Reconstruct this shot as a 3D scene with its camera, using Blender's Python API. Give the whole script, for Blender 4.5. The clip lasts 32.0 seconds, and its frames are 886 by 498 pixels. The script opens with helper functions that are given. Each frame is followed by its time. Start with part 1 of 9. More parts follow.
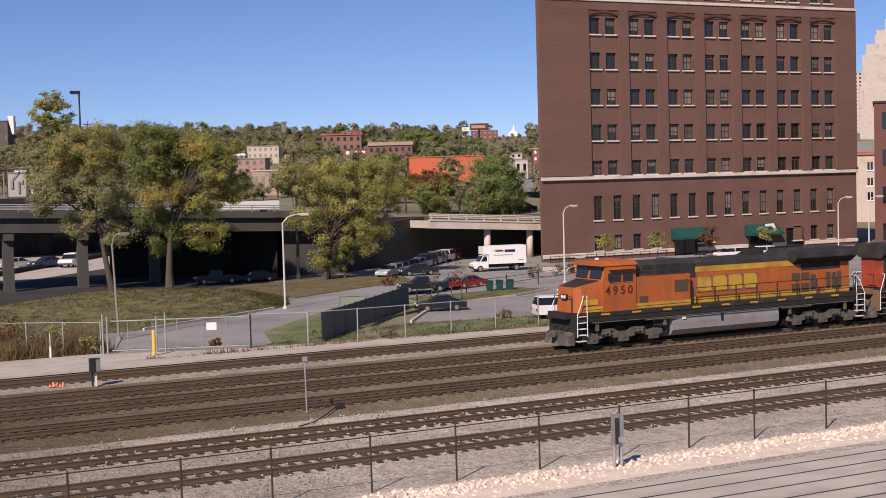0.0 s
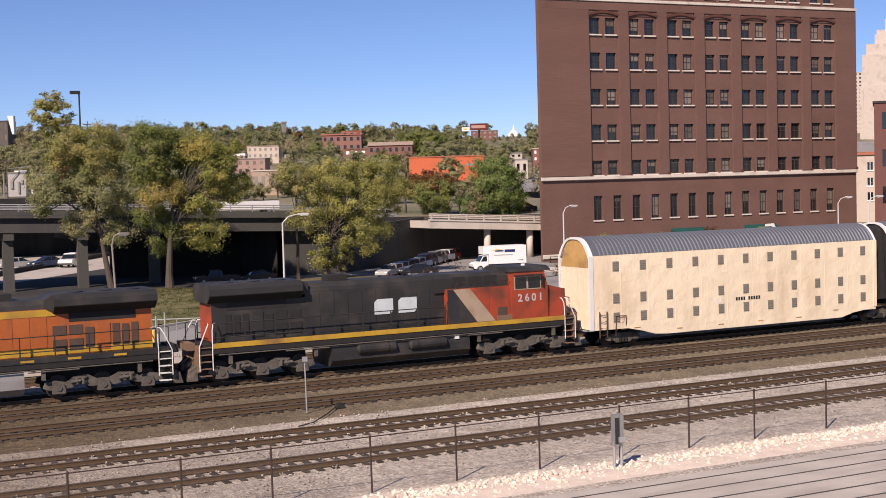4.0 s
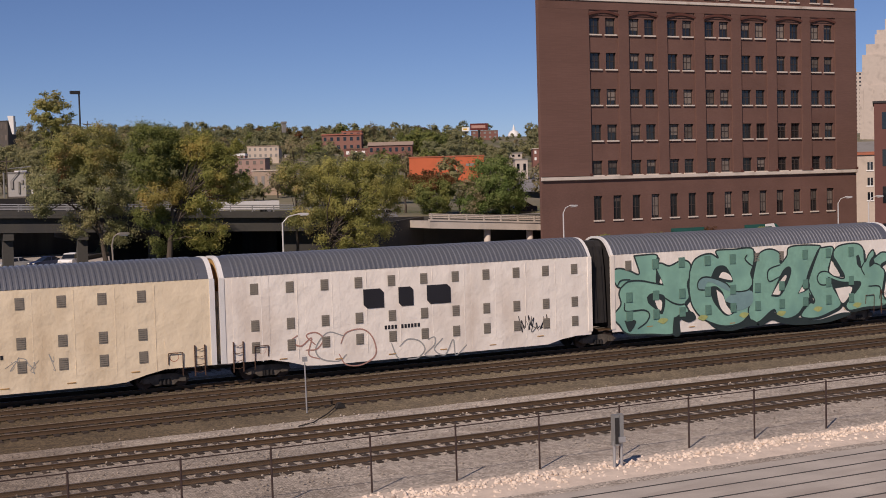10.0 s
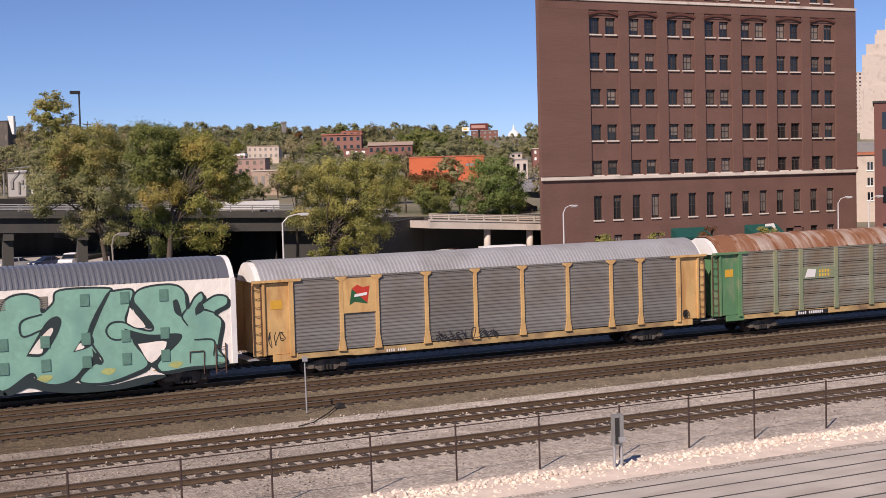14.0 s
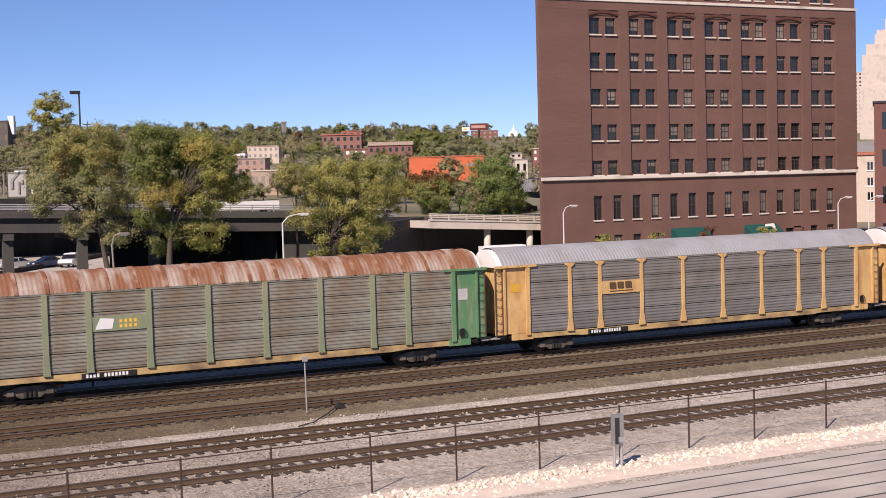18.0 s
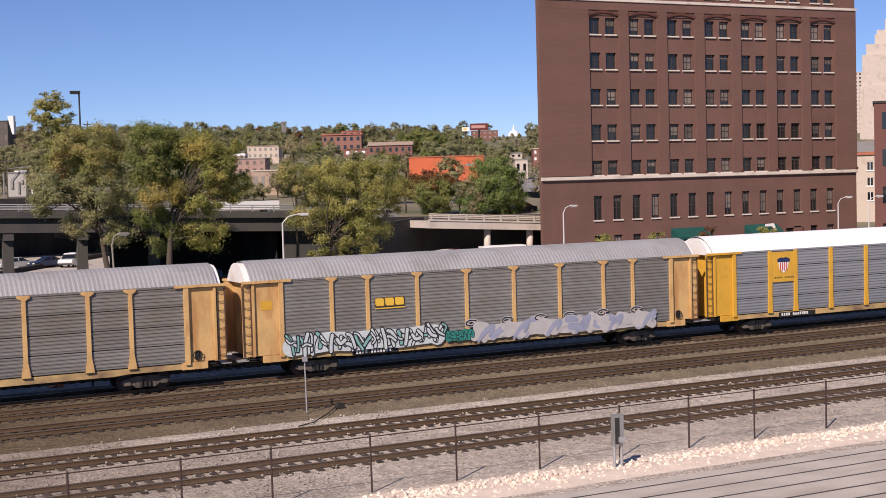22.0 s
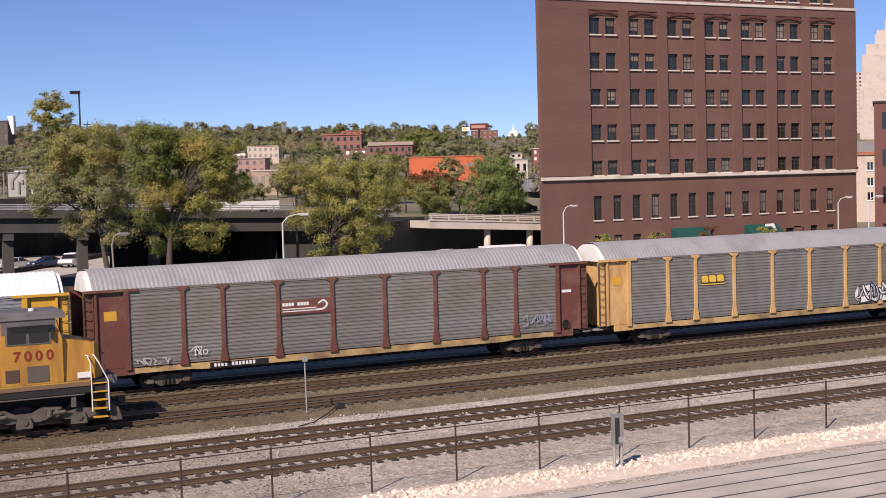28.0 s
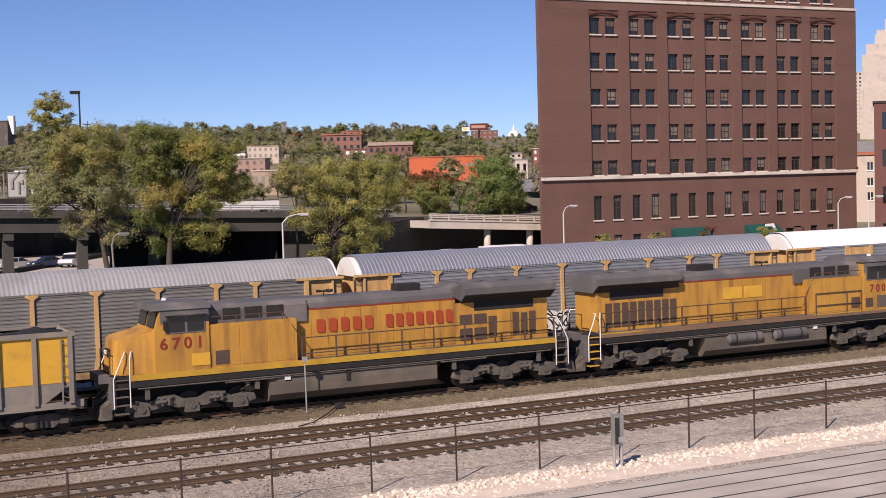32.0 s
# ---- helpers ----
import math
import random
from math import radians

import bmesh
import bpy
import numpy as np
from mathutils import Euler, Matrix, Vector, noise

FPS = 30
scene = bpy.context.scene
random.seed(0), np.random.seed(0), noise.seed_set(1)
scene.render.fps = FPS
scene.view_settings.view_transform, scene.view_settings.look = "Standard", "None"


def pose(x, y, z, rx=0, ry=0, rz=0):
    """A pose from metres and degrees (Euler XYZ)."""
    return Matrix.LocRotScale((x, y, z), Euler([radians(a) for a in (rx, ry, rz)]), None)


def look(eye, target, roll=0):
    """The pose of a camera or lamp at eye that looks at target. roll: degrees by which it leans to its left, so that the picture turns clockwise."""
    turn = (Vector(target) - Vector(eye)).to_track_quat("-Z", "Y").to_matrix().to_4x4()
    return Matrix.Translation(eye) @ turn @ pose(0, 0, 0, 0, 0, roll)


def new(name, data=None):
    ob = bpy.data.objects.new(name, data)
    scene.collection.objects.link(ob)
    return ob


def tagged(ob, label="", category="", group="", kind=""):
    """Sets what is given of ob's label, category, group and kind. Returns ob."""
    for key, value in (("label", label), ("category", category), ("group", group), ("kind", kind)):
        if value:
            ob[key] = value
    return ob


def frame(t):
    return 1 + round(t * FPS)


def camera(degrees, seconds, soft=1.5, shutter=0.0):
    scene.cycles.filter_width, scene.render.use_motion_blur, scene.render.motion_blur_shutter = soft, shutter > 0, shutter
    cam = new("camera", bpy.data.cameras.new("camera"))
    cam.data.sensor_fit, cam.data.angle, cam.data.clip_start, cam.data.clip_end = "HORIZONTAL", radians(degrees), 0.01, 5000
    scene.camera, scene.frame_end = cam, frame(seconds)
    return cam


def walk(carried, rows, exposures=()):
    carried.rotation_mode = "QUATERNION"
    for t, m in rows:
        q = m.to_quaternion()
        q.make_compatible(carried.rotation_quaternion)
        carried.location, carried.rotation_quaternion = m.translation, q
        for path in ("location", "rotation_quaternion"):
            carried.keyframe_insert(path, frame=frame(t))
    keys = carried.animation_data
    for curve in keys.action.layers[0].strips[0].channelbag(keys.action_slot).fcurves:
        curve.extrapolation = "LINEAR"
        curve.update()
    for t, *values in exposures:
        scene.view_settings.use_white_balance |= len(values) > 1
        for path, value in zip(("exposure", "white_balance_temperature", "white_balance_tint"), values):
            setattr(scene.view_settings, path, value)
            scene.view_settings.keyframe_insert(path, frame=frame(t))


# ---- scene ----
# ---------------- camera ----------------
EYE = Vector((0.0, 0.0, 9.62))
cam = camera(37.17, 32.0, soft=0.92)
AIM = look(EYE, EYE + 60 * Vector((0.44621, 0.89351, -0.05037)), -1.578)
EXPOSURE = [(0.0, 0.04, 5980, 25), (1.0, 0.16, 5980, 25), (3.0, 0.36, 6020, 25), (5.0, 0.0, 6080, 25), (7.0, -0.34, 6100, 25), (9.0, -0.43, 6150, 25), (11.0, -0.46, 6080, 25), (12.0, -0.25, 6050, 25), (13.0, -0.13, 5980, 25), (14.0, 0.1, 5980, 25), (17.0, 0.31, 5960, 25),
            (19.0, 0.28, 5950, 25), (20.0, 0.19, 5950, 25), (22.0, 0.14, 5950, 25), (25.0, 0.06, 5950, 25), (28.0, 0.2, 5950, 25), (32.0, 0.16, 5950, 25)]
walk(cam, [(0.0, AIM), (32.0, AIM)], exposures=EXPOSURE)

# ---------------- daylight ----------------
SUN_AZ, SUN_EL = radians(38), radians(38.5)      # the way the light travels over the ground, and its height
world = bpy.data.worlds.new("world")
scene.world = world
world.use_nodes = True
wn = world.node_tree.nodes
sky = wn.new("ShaderNodeTexSky")
sky.sky_type = "NISHITA"
sky.sun_disc = False
sky.sun_elevation = SUN_EL
sky.sun_rotation = radians(270) - SUN_AZ
sky.altitude = 3500
sky.air_density, sky.dust_density, sky.ozone_density = 1.0, 0.0, 4.5
wn["Background"].inputs["Strength"].default_value = 0.08
world.node_tree.links.new(sky.outputs["Color"], wn["Background"].inputs["Color"])
sun = new("sun", bpy.data.lights.new("sun", "SUN"))
sun.data.energy, sun.data.angle, sun.data.color = 5.2, radians(0.53), (1.0, 0.855, 0.635)
sun.matrix_basis = look((0, 0, 0), (math.cos(SUN_EL) * math.cos(SUN_AZ), math.cos(SUN_EL) * math.sin(SUN_AZ), -math.sin(SUN_EL)))


# ---------------- materials ----------------
def mat(name, col, rough=0.7, metal=0.0, var=0.18, scale=0.8, fine=12.0, bump=0.15, stretch=(1, 1, 1), dirt=None, amount=0.35,
        dirt_scale=0.5, dirt_stretch=None, rand=0.0, island=0.0, spec=0.4, cells=None, darken_x=None, relief=0.02):
    m = bpy.data.materials.new(name)
    m.use_nodes = True
    t = m.node_tree
    N, L = t.nodes, t.links
    b = N["Principled BSDF"]
    b.inputs["Roughness"].default_value, b.inputs["Metallic"].default_value = rough, metal
    b.inputs["Specular IOR Level"].default_value = spec
    co = N.new("ShaderNodeTexCoord")

    def mapped(st):
        mp = N.new("ShaderNodeMapping")
        mp.inputs["Scale"].default_value = st
        L.new(co.outputs["Object"], mp.inputs["Vector"])
        return mp.outputs[0]

    def noise_of(sc, vec, detail=5.0):
        n = N.new("ShaderNodeTexNoise")
        n.inputs["Scale"].default_value, n.inputs["Detail"].default_value = sc, detail
        L.new(vec, n.inputs["Vector"])
        return n.outputs["Fac"]

    def math_of(op, a, c):
        n = N.new("ShaderNodeMath")
        n.operation = op
        for i, v in enumerate((a, c)):
            if isinstance(v, (int, float)):
                n.inputs[i].default_value = v
            else:
                L.new(v, n.inputs[i])
        return n.outputs[0]
    vec = mapped(stretch)
    big, small = noise_of(scale, vec), noise_of(fine, vec, 3.0)
    k = math_of("ADD", math_of("MULTIPLY", big, 1.3), math_of("MULTIPLY", small, 0.7))
    k = math_of("MULTIPLY", math_of("SUBTRACT", k, 1.0), 2.2 * var)
    if rand:
        oi = N.new("ShaderNodeObjectInfo")
        k = math_of("ADD", k, math_of("MULTIPLY", math_of("SUBTRACT", oi.outputs["Random"], 0.5), 2 * rand))
    if island:
        ge = N.new("ShaderNodeNewGeometry")
        k = math_of("ADD", k, math_of("MULTIPLY", math_of("SUBTRACT", ge.outputs["Random Per Island"], 0.5), 2 * island))
    if cells:
        vo = N.new("ShaderNodeTexVoronoi")
        vo.inputs["Scale"].default_value = cells[0]
        L.new(vec, vo.inputs["Vector"])
        sx = N.new("ShaderNodeSeparateColor")
        L.new(vo.outputs["Color"], sx.inputs[0])
        k = math_of("ADD", k, math_of("MULTIPLY", math_of("SUBTRACT", sx.outputs[0], 0.5), 2 * cells[1]))
        k = math_of("SUBTRACT", k, math_of("MULTIPLY", math_of("POWER", vo.outputs["Distance"], 2.0), cells[1] * 0.9))
        small = math_of("SUBTRACT", small, vo.outputs["Distance"])
    k = math_of("MAXIMUM", math_of("ADD", k, 1.0), 0.12)
    sc = N.new("ShaderNodeVectorMath")
    sc.operation = "SCALE"
    sc.inputs[0].default_value = col[:3]
    L.new(k, sc.inputs["Scale"])
    colour = sc.outputs[0]
    if dirt:
        ds = noise_of(dirt_scale, mapped(dirt_stretch) if dirt_stretch else vec, 8.0)
        ramp = N.new("ShaderNodeMapRange")
        ramp.inputs["From Min"].default_value, ramp.inputs["From Max"].default_value = 0.62 - 0.35 * amount, 0.85 - 0.35 * amount
        L.new(ds, ramp.inputs["Value"])
        mx = N.new("ShaderNodeMix")
        mx.data_type = "RGBA"
        L.new(ramp.outputs[0], mx.inputs[0])
        L.new(colour, mx.inputs[6])
        mx.inputs[7].default_value = (*dirt[:3], 1)
        colour = mx.outputs[2]
    if darken_x:
        # multiplied by a tone towards low x, ragged by noise
        x0, x1, tone = darken_x
        sp = N.new("ShaderNodeSeparateXYZ")
        L.new(co.outputs["Object"], sp.inputs[0])
        rg = N.new("ShaderNodeMapRange")
        rg.inputs["From Min"].default_value, rg.inputs["From Max"].default_value = x0, x1
        rg.inputs["To Min"].default_value, rg.inputs["To Max"].default_value = 1.0, 0.0
        L.new(math_of("ADD", sp.outputs["X"], math_of("MULTIPLY", big, 9.0)), rg.inputs["Value"])
        sv = N.new("ShaderNodeMix")
        sv.data_type, sv.blend_type = "RGBA", "MULTIPLY"
        L.new(rg.outputs[0], sv.inputs[0])
        L.new(colour, sv.inputs[6])
        sv.inputs[7].default_value = (*tone, 1)
        colour = sv.outputs[2]
    L.new(colour, b.inputs["Base Color"])
    if bump:
        bp = N.new("ShaderNodeBump")
        bp.inputs["Strength"].default_value, bp.inputs["Distance"].default_value = bump, relief
        L.new(small, bp.inputs["Height"])
        L.new(bp.outputs[0], b.inputs["Normal"])
    return m


def leaf_mat(name, stops, rough=0.75):
    m = bpy.data.materials.new(name)
    m.use_nodes = True
    N, L = m.node_tree.nodes, m.node_tree.links
    b = N["Principled BSDF"]
    b.inputs["Roughness"].default_value = rough
    b.inputs["Specular IOR Level"].default_value = 0.2
    ge, co, no = N.new("ShaderNodeNewGeometry"), N.new("ShaderNodeTexCoord"), N.new("ShaderNodeTexNoise")
    no.inputs["Scale"].default_value, no.inputs["Detail"].default_value = 0.42, 4.0
    L.new(co.outputs["Object"], no.inputs["Vector"])
    a = N.new("ShaderNodeMath")
    a.operation = "MULTIPLY_ADD"
    L.new(no.outputs["Fac"], a.inputs[0])
    a.inputs[1].default_value = 2.2
    a.inputs[2].default_value = -0.86
    c = N.new("ShaderNodeMath")
    c.operation = "MULTIPLY_ADD"
    L.new(ge.outputs["Random Per Island"], c.inputs[0])
    c.inputs[1].default_value = 0.5
    L.new(a.outputs[0], c.inputs[2])
    r = N.new("ShaderNodeValToRGB")
    el = r.color_ramp.elements
    while len(el) < len(stops):
        el.new(0.5)
    for e, (p, col) in zip(el, stops):
        e.position, e.color = p, (*col, 1)
    L.new(c.outputs[0], r.inputs["Fac"])
    L.new(r.outputs["Color"], b.inputs["Base Color"])
    tl, mx = N.new("ShaderNodeBsdfTranslucent"), N.new("ShaderNodeMixShader")
    L.new(r.outputs["Color"], tl.inputs["Color"])
    mx.inputs[0].default_value = 0.5
    L.new(b.outputs[0], mx.inputs[1])
    L.new(tl.outputs[0], mx.inputs[2])
    L.new(mx.outputs[0], N["Material Output"].inputs["Surface"])
    return m


def brick_mat(name, col, mortar, w=0.21, h=0.075):
    m = bpy.data.materials.new(name)
    m.use_nodes = True
    N, L = m.node_tree.nodes, m.node_tree.links
    b = N["Principled BSDF"]
    b.inputs["Roughness"].default_value = 0.85
    b.inputs["Specular IOR Level"].default_value = 0.2
    co, sp, cb = N.new("ShaderNodeTexCoord"), N.new("ShaderNodeSeparateXYZ"), N.new("ShaderNodeCombineXYZ")
    ad = N.new("ShaderNodeMath")
    ad.operation = "ADD"
    L.new(co.outputs["Object"], sp.inputs[0])
    L.new(sp.outputs["X"], ad.inputs[0])
    L.new(sp.outputs["Y"], ad.inputs[1])
    L.new(ad.outputs[0], cb.inputs["X"])
    L.new(sp.outputs["Z"], cb.inputs["Y"])
    br = N.new("ShaderNodeTexBrick")
    br.inputs["Scale"].default_value = 1.0
    br.inputs["Brick Width"].default_value, br.inputs["Row Height"].default_value = w, h
    br.inputs["Mortar Size"].default_value = 0.008
    br.inputs["Color1"].default_value = (*[c * 0.93 for c in col], 1)
    br.inputs["Color2"].default_value = (*[min(1, c * 1.07) for c in col], 1)
    br.inputs["Mortar"].default_value = (*mortar, 1)
    L.new(cb.outputs[0], br.inputs["Vector"])
    no = N.new("ShaderNodeTexNoise")
    no.inputs["Scale"].default_value, no.inputs["Detail"].default_value = 0.22, 6.0
    L.new(co.outputs["Object"], no.inputs["Vector"])
    mr = N.new("ShaderNodeMapRange")
    mr.inputs["To Min"].default_value, mr.inputs["To Max"].default_value = 0.70, 1.30
    L.new(no.outputs["Fac"], mr.inputs["Value"])
    sc = N.new("ShaderNodeVectorMath")
    sc.operation = "SCALE"
    L.new(br.outputs["Color"], sc.inputs[0])
    L.new(mr.outputs[0], sc.inputs["Scale"])
    L.new(sc.outputs[0], b.inputs["Base Color"])
    bp = N.new("ShaderNodeBump")
    bp.inputs["Strength"].default_value = 0.3
    bp.inputs["Distance"].default_value = 0.01
    L.new(br.outputs["Fac"], bp.inputs["Height"])
    bp.invert = True
    L.new(bp.outputs[0], b.inputs["Normal"])
    return m


def glass_mat(name, col, rough=0.08):
    m = bpy.data.materials.new(name)
    m.use_nodes = True
    b = m.node_tree.nodes["Principled BSDF"]
    b.inputs["Base Color"].default_value = (*col, 1)
    b.inputs["Roughness"].default_value = rough
    b.inputs["Specular IOR Level"].default_value = 0.7
    return m


BALLAST = mat("ballast_pale", (0.48, 0.42, 0.35), 0.95, var=0.3, scale=0.25, fine=14, bump=1.0, dirt=(0.30, 0.25, 0.20), amount=0.3, dirt_scale=1.5, cells=(13, 0.38), darken_x=(5, 22, (0.42, 0.37, 0.32)))
BALLAST2 = mat("ballast_brown", (0.215, 0.17, 0.105), 0.95, var=0.3, scale=0.3, fine=14, bump=1.0, dirt=(0.115, 0.09, 0.06), amount=0.35, dirt_scale=1.2, cells=(12, 0.42), darken_x=(12, 30, (0.58, 0.53, 0.47)))
# siding ballast, darkened so the train's shade across it looks deeper
BALLAST3 = mat("ballast_shade", (0.36, 0.31, 0.25), 0.95, var=0.3, scale=0.25, fine=14, bump=1.0, dirt=(0.22, 0.18, 0.14), amount=0.35, dirt_scale=1.5, cells=(13, 0.38))
SOIL = mat("soil", (0.21, 0.185, 0.12), 0.95, var=0.35, scale=0.05, fine=2.0, bump=0.5, dirt=(0.11, 0.115, 0.05), amount=0.5, dirt_scale=0.08)
CONCRETE = mat("concrete", (0.46, 0.415, 0.36), 0.85, var=0.2, scale=0.6, fine=18, dirt=(0.35, 0.30, 0.255), amount=0.36, dirt_scale=0.9, dirt_stretch=(0.25, 1, 1), bump=0.2)
CONCRETE_PALE = mat("concrete_pale", (0.56, 0.50, 0.43), 0.85, var=0.12, scale=0.4, fine=7, dirt=(0.40, 0.36, 0.31), amount=0.3, dirt_scale=0.5, bump=0.2)
# weathered tone, darkened further to stand for shade below the viaduct deck
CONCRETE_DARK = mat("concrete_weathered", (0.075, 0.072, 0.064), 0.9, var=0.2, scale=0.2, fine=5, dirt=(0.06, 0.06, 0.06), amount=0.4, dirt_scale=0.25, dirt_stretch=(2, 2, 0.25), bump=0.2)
# near-black concrete: the shade under the viaduct put into the colour
CONCRETE_SHADE = mat("concrete_shade", (0.03, 0.028, 0.026), 0.95, var=0.25, scale=0.2, fine=5, dirt=(0.05, 0.047, 0.042), amount=0.3, dirt_scale=0.25, dirt_stretch=(2, 2, 0.25), bump=0.2)
ASPHALT = mat("asphalt", (0.27, 0.26, 0.25), 0.9, var=0.15, scale=0.15, fine=9, dirt=(0.17, 0.165, 0.16), amount=0.35, dirt_scale=0.2, bump=0.25)
SEAM = mat("seam", (0.06, 0.055, 0.05), 0.9, var=0.2)
GRASS = mat("grass", (0.125, 0.12, 0.045), 0.95, var=0.55, scale=0.5, fine=7, cells=(3.5, 0.22), dirt=(0.18, 0.15, 0.07), amount=0.4, dirt_scale=0.35, bump=0.8)
GRASS_GREEN = mat("grass_green", (0.12, 0.155, 0.055), 0.95, var=0.5, scale=0.5, fine=7, cells=(3.5, 0.2), dirt=(0.27, 0.22, 0.14), amount=0.42, dirt_scale=0.22, bump=0.8)
LITTER = mat("leaf_litter", (0.16, 0.125, 0.065), 0.95, var=0.45, scale=0.5, fine=6, cells=(4, 0.25), dirt=(0.09, 0.095, 0.035), amount=0.45, dirt_scale=0.3, bump=0.8)
BLADE = leaf_mat("grass_blades", [(0.0, (0.05, 0.065, 0.018)), (0.5, (0.105, 0.105, 0.032)), (1.0, (0.19, 0.155, 0.06))])
DRYBRUSH = leaf_mat("dry_brush", [(0.0, (0.10, 0.10, 0.04)), (0.5, (0.24, 0.17, 0.08)), (1.0, (0.36, 0.23, 0.12))])
RAIL = mat("rail_rust", (0.09, 0.056, 0.03), 0.85, 0.0, var=0.3, scale=1.5, fine=20, stretch=(0.3, 1, 1))
RAILTOP = mat("rail_polished", (0.34, 0.30, 0.27), 0.4, 0.7, var=0.15, scale=1, fine=20, bump=0.0)
TIE = mat("tie_wood", (0.058, 0.043, 0.033), 0.9, var=0.35, scale=3, fine=25, stretch=(3, 0.4, 1), rand=0.35, bump=0.5)
LIME = mat("limestone", (0.60, 0.505, 0.415), 0.9, var=0.2, scale=2, fine=9, rand=0.2, island=0.2, bump=0.4)
BRICK = brick_mat("brick_brown", (0.160, 0.089, 0.070), (0.150, 0.086, 0.068))
STONE = mat("cut_stone", (0.62, 0.55, 0.47), 0.85, var=0.1, scale=0.6, fine=6, dirt=(0.4, 0.33, 0.27), amount=0.25)
BRICK_DARK = mat("brick_shadowed", (0.10, 0.038, 0.027), 0.9, var=0.15, scale=1.0)
GLASS = glass_mat("window_glass", (0.022, 0.022, 0.022), 0.12)
GLASS_DARK = glass_mat("dark_glass", (0.012, 0.014, 0.018), 0.05)
BLIND = mat("window_blind", (0.15, 0.125, 0.105), 0.7, var=0.25, scale=2, rand=0.5)
SASH = mat("sash", (0.055, 0.042, 0.036), 0.6, var=0.1)
TEAL = mat("awning_canvas", (0.006, 0.065, 0.055), 0.8, var=0.2, scale=1.5)
STEEL = mat("galvanised", (0.42, 0.42, 0.42), 0.55, 0.5, var=0.12, scale=2)
# asphalt with the deep shade around the viaduct in its colour
ASPHALT_DARK = mat("asphalt_shaded", (0.042, 0.039, 0.035), 0.9, var=0.2, scale=0.15, fine=9, dirt=(0.026, 0.024, 0.022), amount=0.4, dirt_scale=0.2, bump=0.25)
STEEL_DARK = mat("dark_steel", (0.035, 0.033, 0.032), 0.6, 0.3, var=0.25, scale=2)
WHITE = mat("white_paint", (0.78, 0.77, 0.74), 0.5, var=0.06, scale=2)
BLACK = mat("black_paint", (0.022, 0.021, 0.021), 0.55, var=0.2, scale=2)
YELLOWPOST = mat("yellow_post", (0.72, 0.46, 0.10), 0.6, var=0.1)
BARK = mat("bark", (0.085, 0.068, 0.052), 0.95, var=0.3, scale=2, fine=9, stretch=(1, 1, 0.3), bump=0.8)
TREADS = mat("tyre_rubber", (0.02, 0.02, 0.02), 0.85, var=0.1)
RUBBERMESH = mat("windscreen_fabric", (0.095, 0.115, 0.105), 0.9, var=0.25, scale=0.8)
LENS = mat("lamp_lens", (0.8, 0.78, 0.7), 0.3, var=0.03)


# ---------------- building blocks ----------------
def box(bm, x0, x1, y0, y1, z0, z1, dz=0.0):
    """A box; dz lifts its far x end."""
    v = [bm.verts.new((x, y, z + (dz if x == x1 else 0))) for x in (x0, x1) for y in (y0, y1) for z in (z0, z1)]
    for f in ((0, 1, 3, 2), (4, 6, 7, 5), (0, 4, 5, 1), (2, 3, 7, 6), (0, 2, 6, 4), (1, 5, 7, 3)):
        bm.faces.new([v[i] for i in f])
    return v


def prism(bm, pts, a0, a1, axis="x", caps=True):
    """Extrudes a closed outline along an axis: outline in (y, z), (x, z) or (x, y)."""
    def at(p, a):
        return {"x": (a, p[0], p[1]), "y": (p[0], a, p[1]), "z": (p[0], p[1], a)}[axis]
    A, B = [bm.verts.new(at(p, a0)) for p in pts], [bm.verts.new(at(p, a1)) for p in pts]
    n = len(pts)
    for i in range(n):
        bm.faces.new((A[i], A[(i + 1) % n], B[(i + 1) % n], B[i]))
    if caps:
        bm.faces.new(A[::-1])
        bm.faces.new(B)


def tube(bm, p0, p1, r0, r1=None, n=8, caps=True):
    p0, p1 = Vector(p0), Vector(p1)
    r1 = r0 if r1 is None else r1
    d = (p1 - p0).normalized()
    s = d.orthogonal().normalized()
    u = d.cross(s)
    A, B = [], []
    for i in range(n):
        a = 2 * math.pi * i / n
        o = s * math.cos(a) + u * math.sin(a)
        A.append(bm.verts.new(p0 + o * r0))
        B.append(bm.verts.new(p1 + o * r1))
    for i in range(n):
        bm.faces.new((A[i], A[(i + 1) % n], B[(i + 1) % n], B[i]))
    if caps:
        bm.faces.new(A[::-1])
        bm.faces.new(B)


def path(bm, pts, r, n=6):
    for a, b in zip(pts, pts[1:]):
        tube(bm, a, b, r, n=n)


def mesh_of(name, bm, material, smooth=False):
    bmesh.ops.recalc_face_normals(bm, faces=bm.faces)
    me = bpy.data.meshes.new(name)
    bm.to_mesh(me)
    bm.free()
    me.materials.append(material)
    if smooth:
        me.shade_smooth()
    return me


def part(name, bm, material, parent, label="", smooth=False, m=None):
    """One mesh object under a thing or a part."""
    data = bm if isinstance(bm, bpy.types.Mesh) else mesh_of(name, bm, material, smooth)
    ob = new(name, data)
    ob.parent = parent
    if m is not None:
        ob.matrix_basis = m
    if label:
        ob["label"] = label
    return ob


def thing(name, label, category, m=None, group="", kind=""):
    ob = new(name)
    ob.empty_display_size = 0.3
    if m is not None:
        ob.matrix_basis = m
    return tagged(ob, label, category, group, kind)


def solid(name, bm, material, label="", category="", group="", kind="", m=None, smooth=False):
    """A thing that is one mesh."""
    ob = new(name, mesh_of(name, bm, material, smooth))
    if m is not None:
        ob.matrix_basis = m
    return tagged(ob, label, category, group, kind)


def B():
    return bmesh.new()


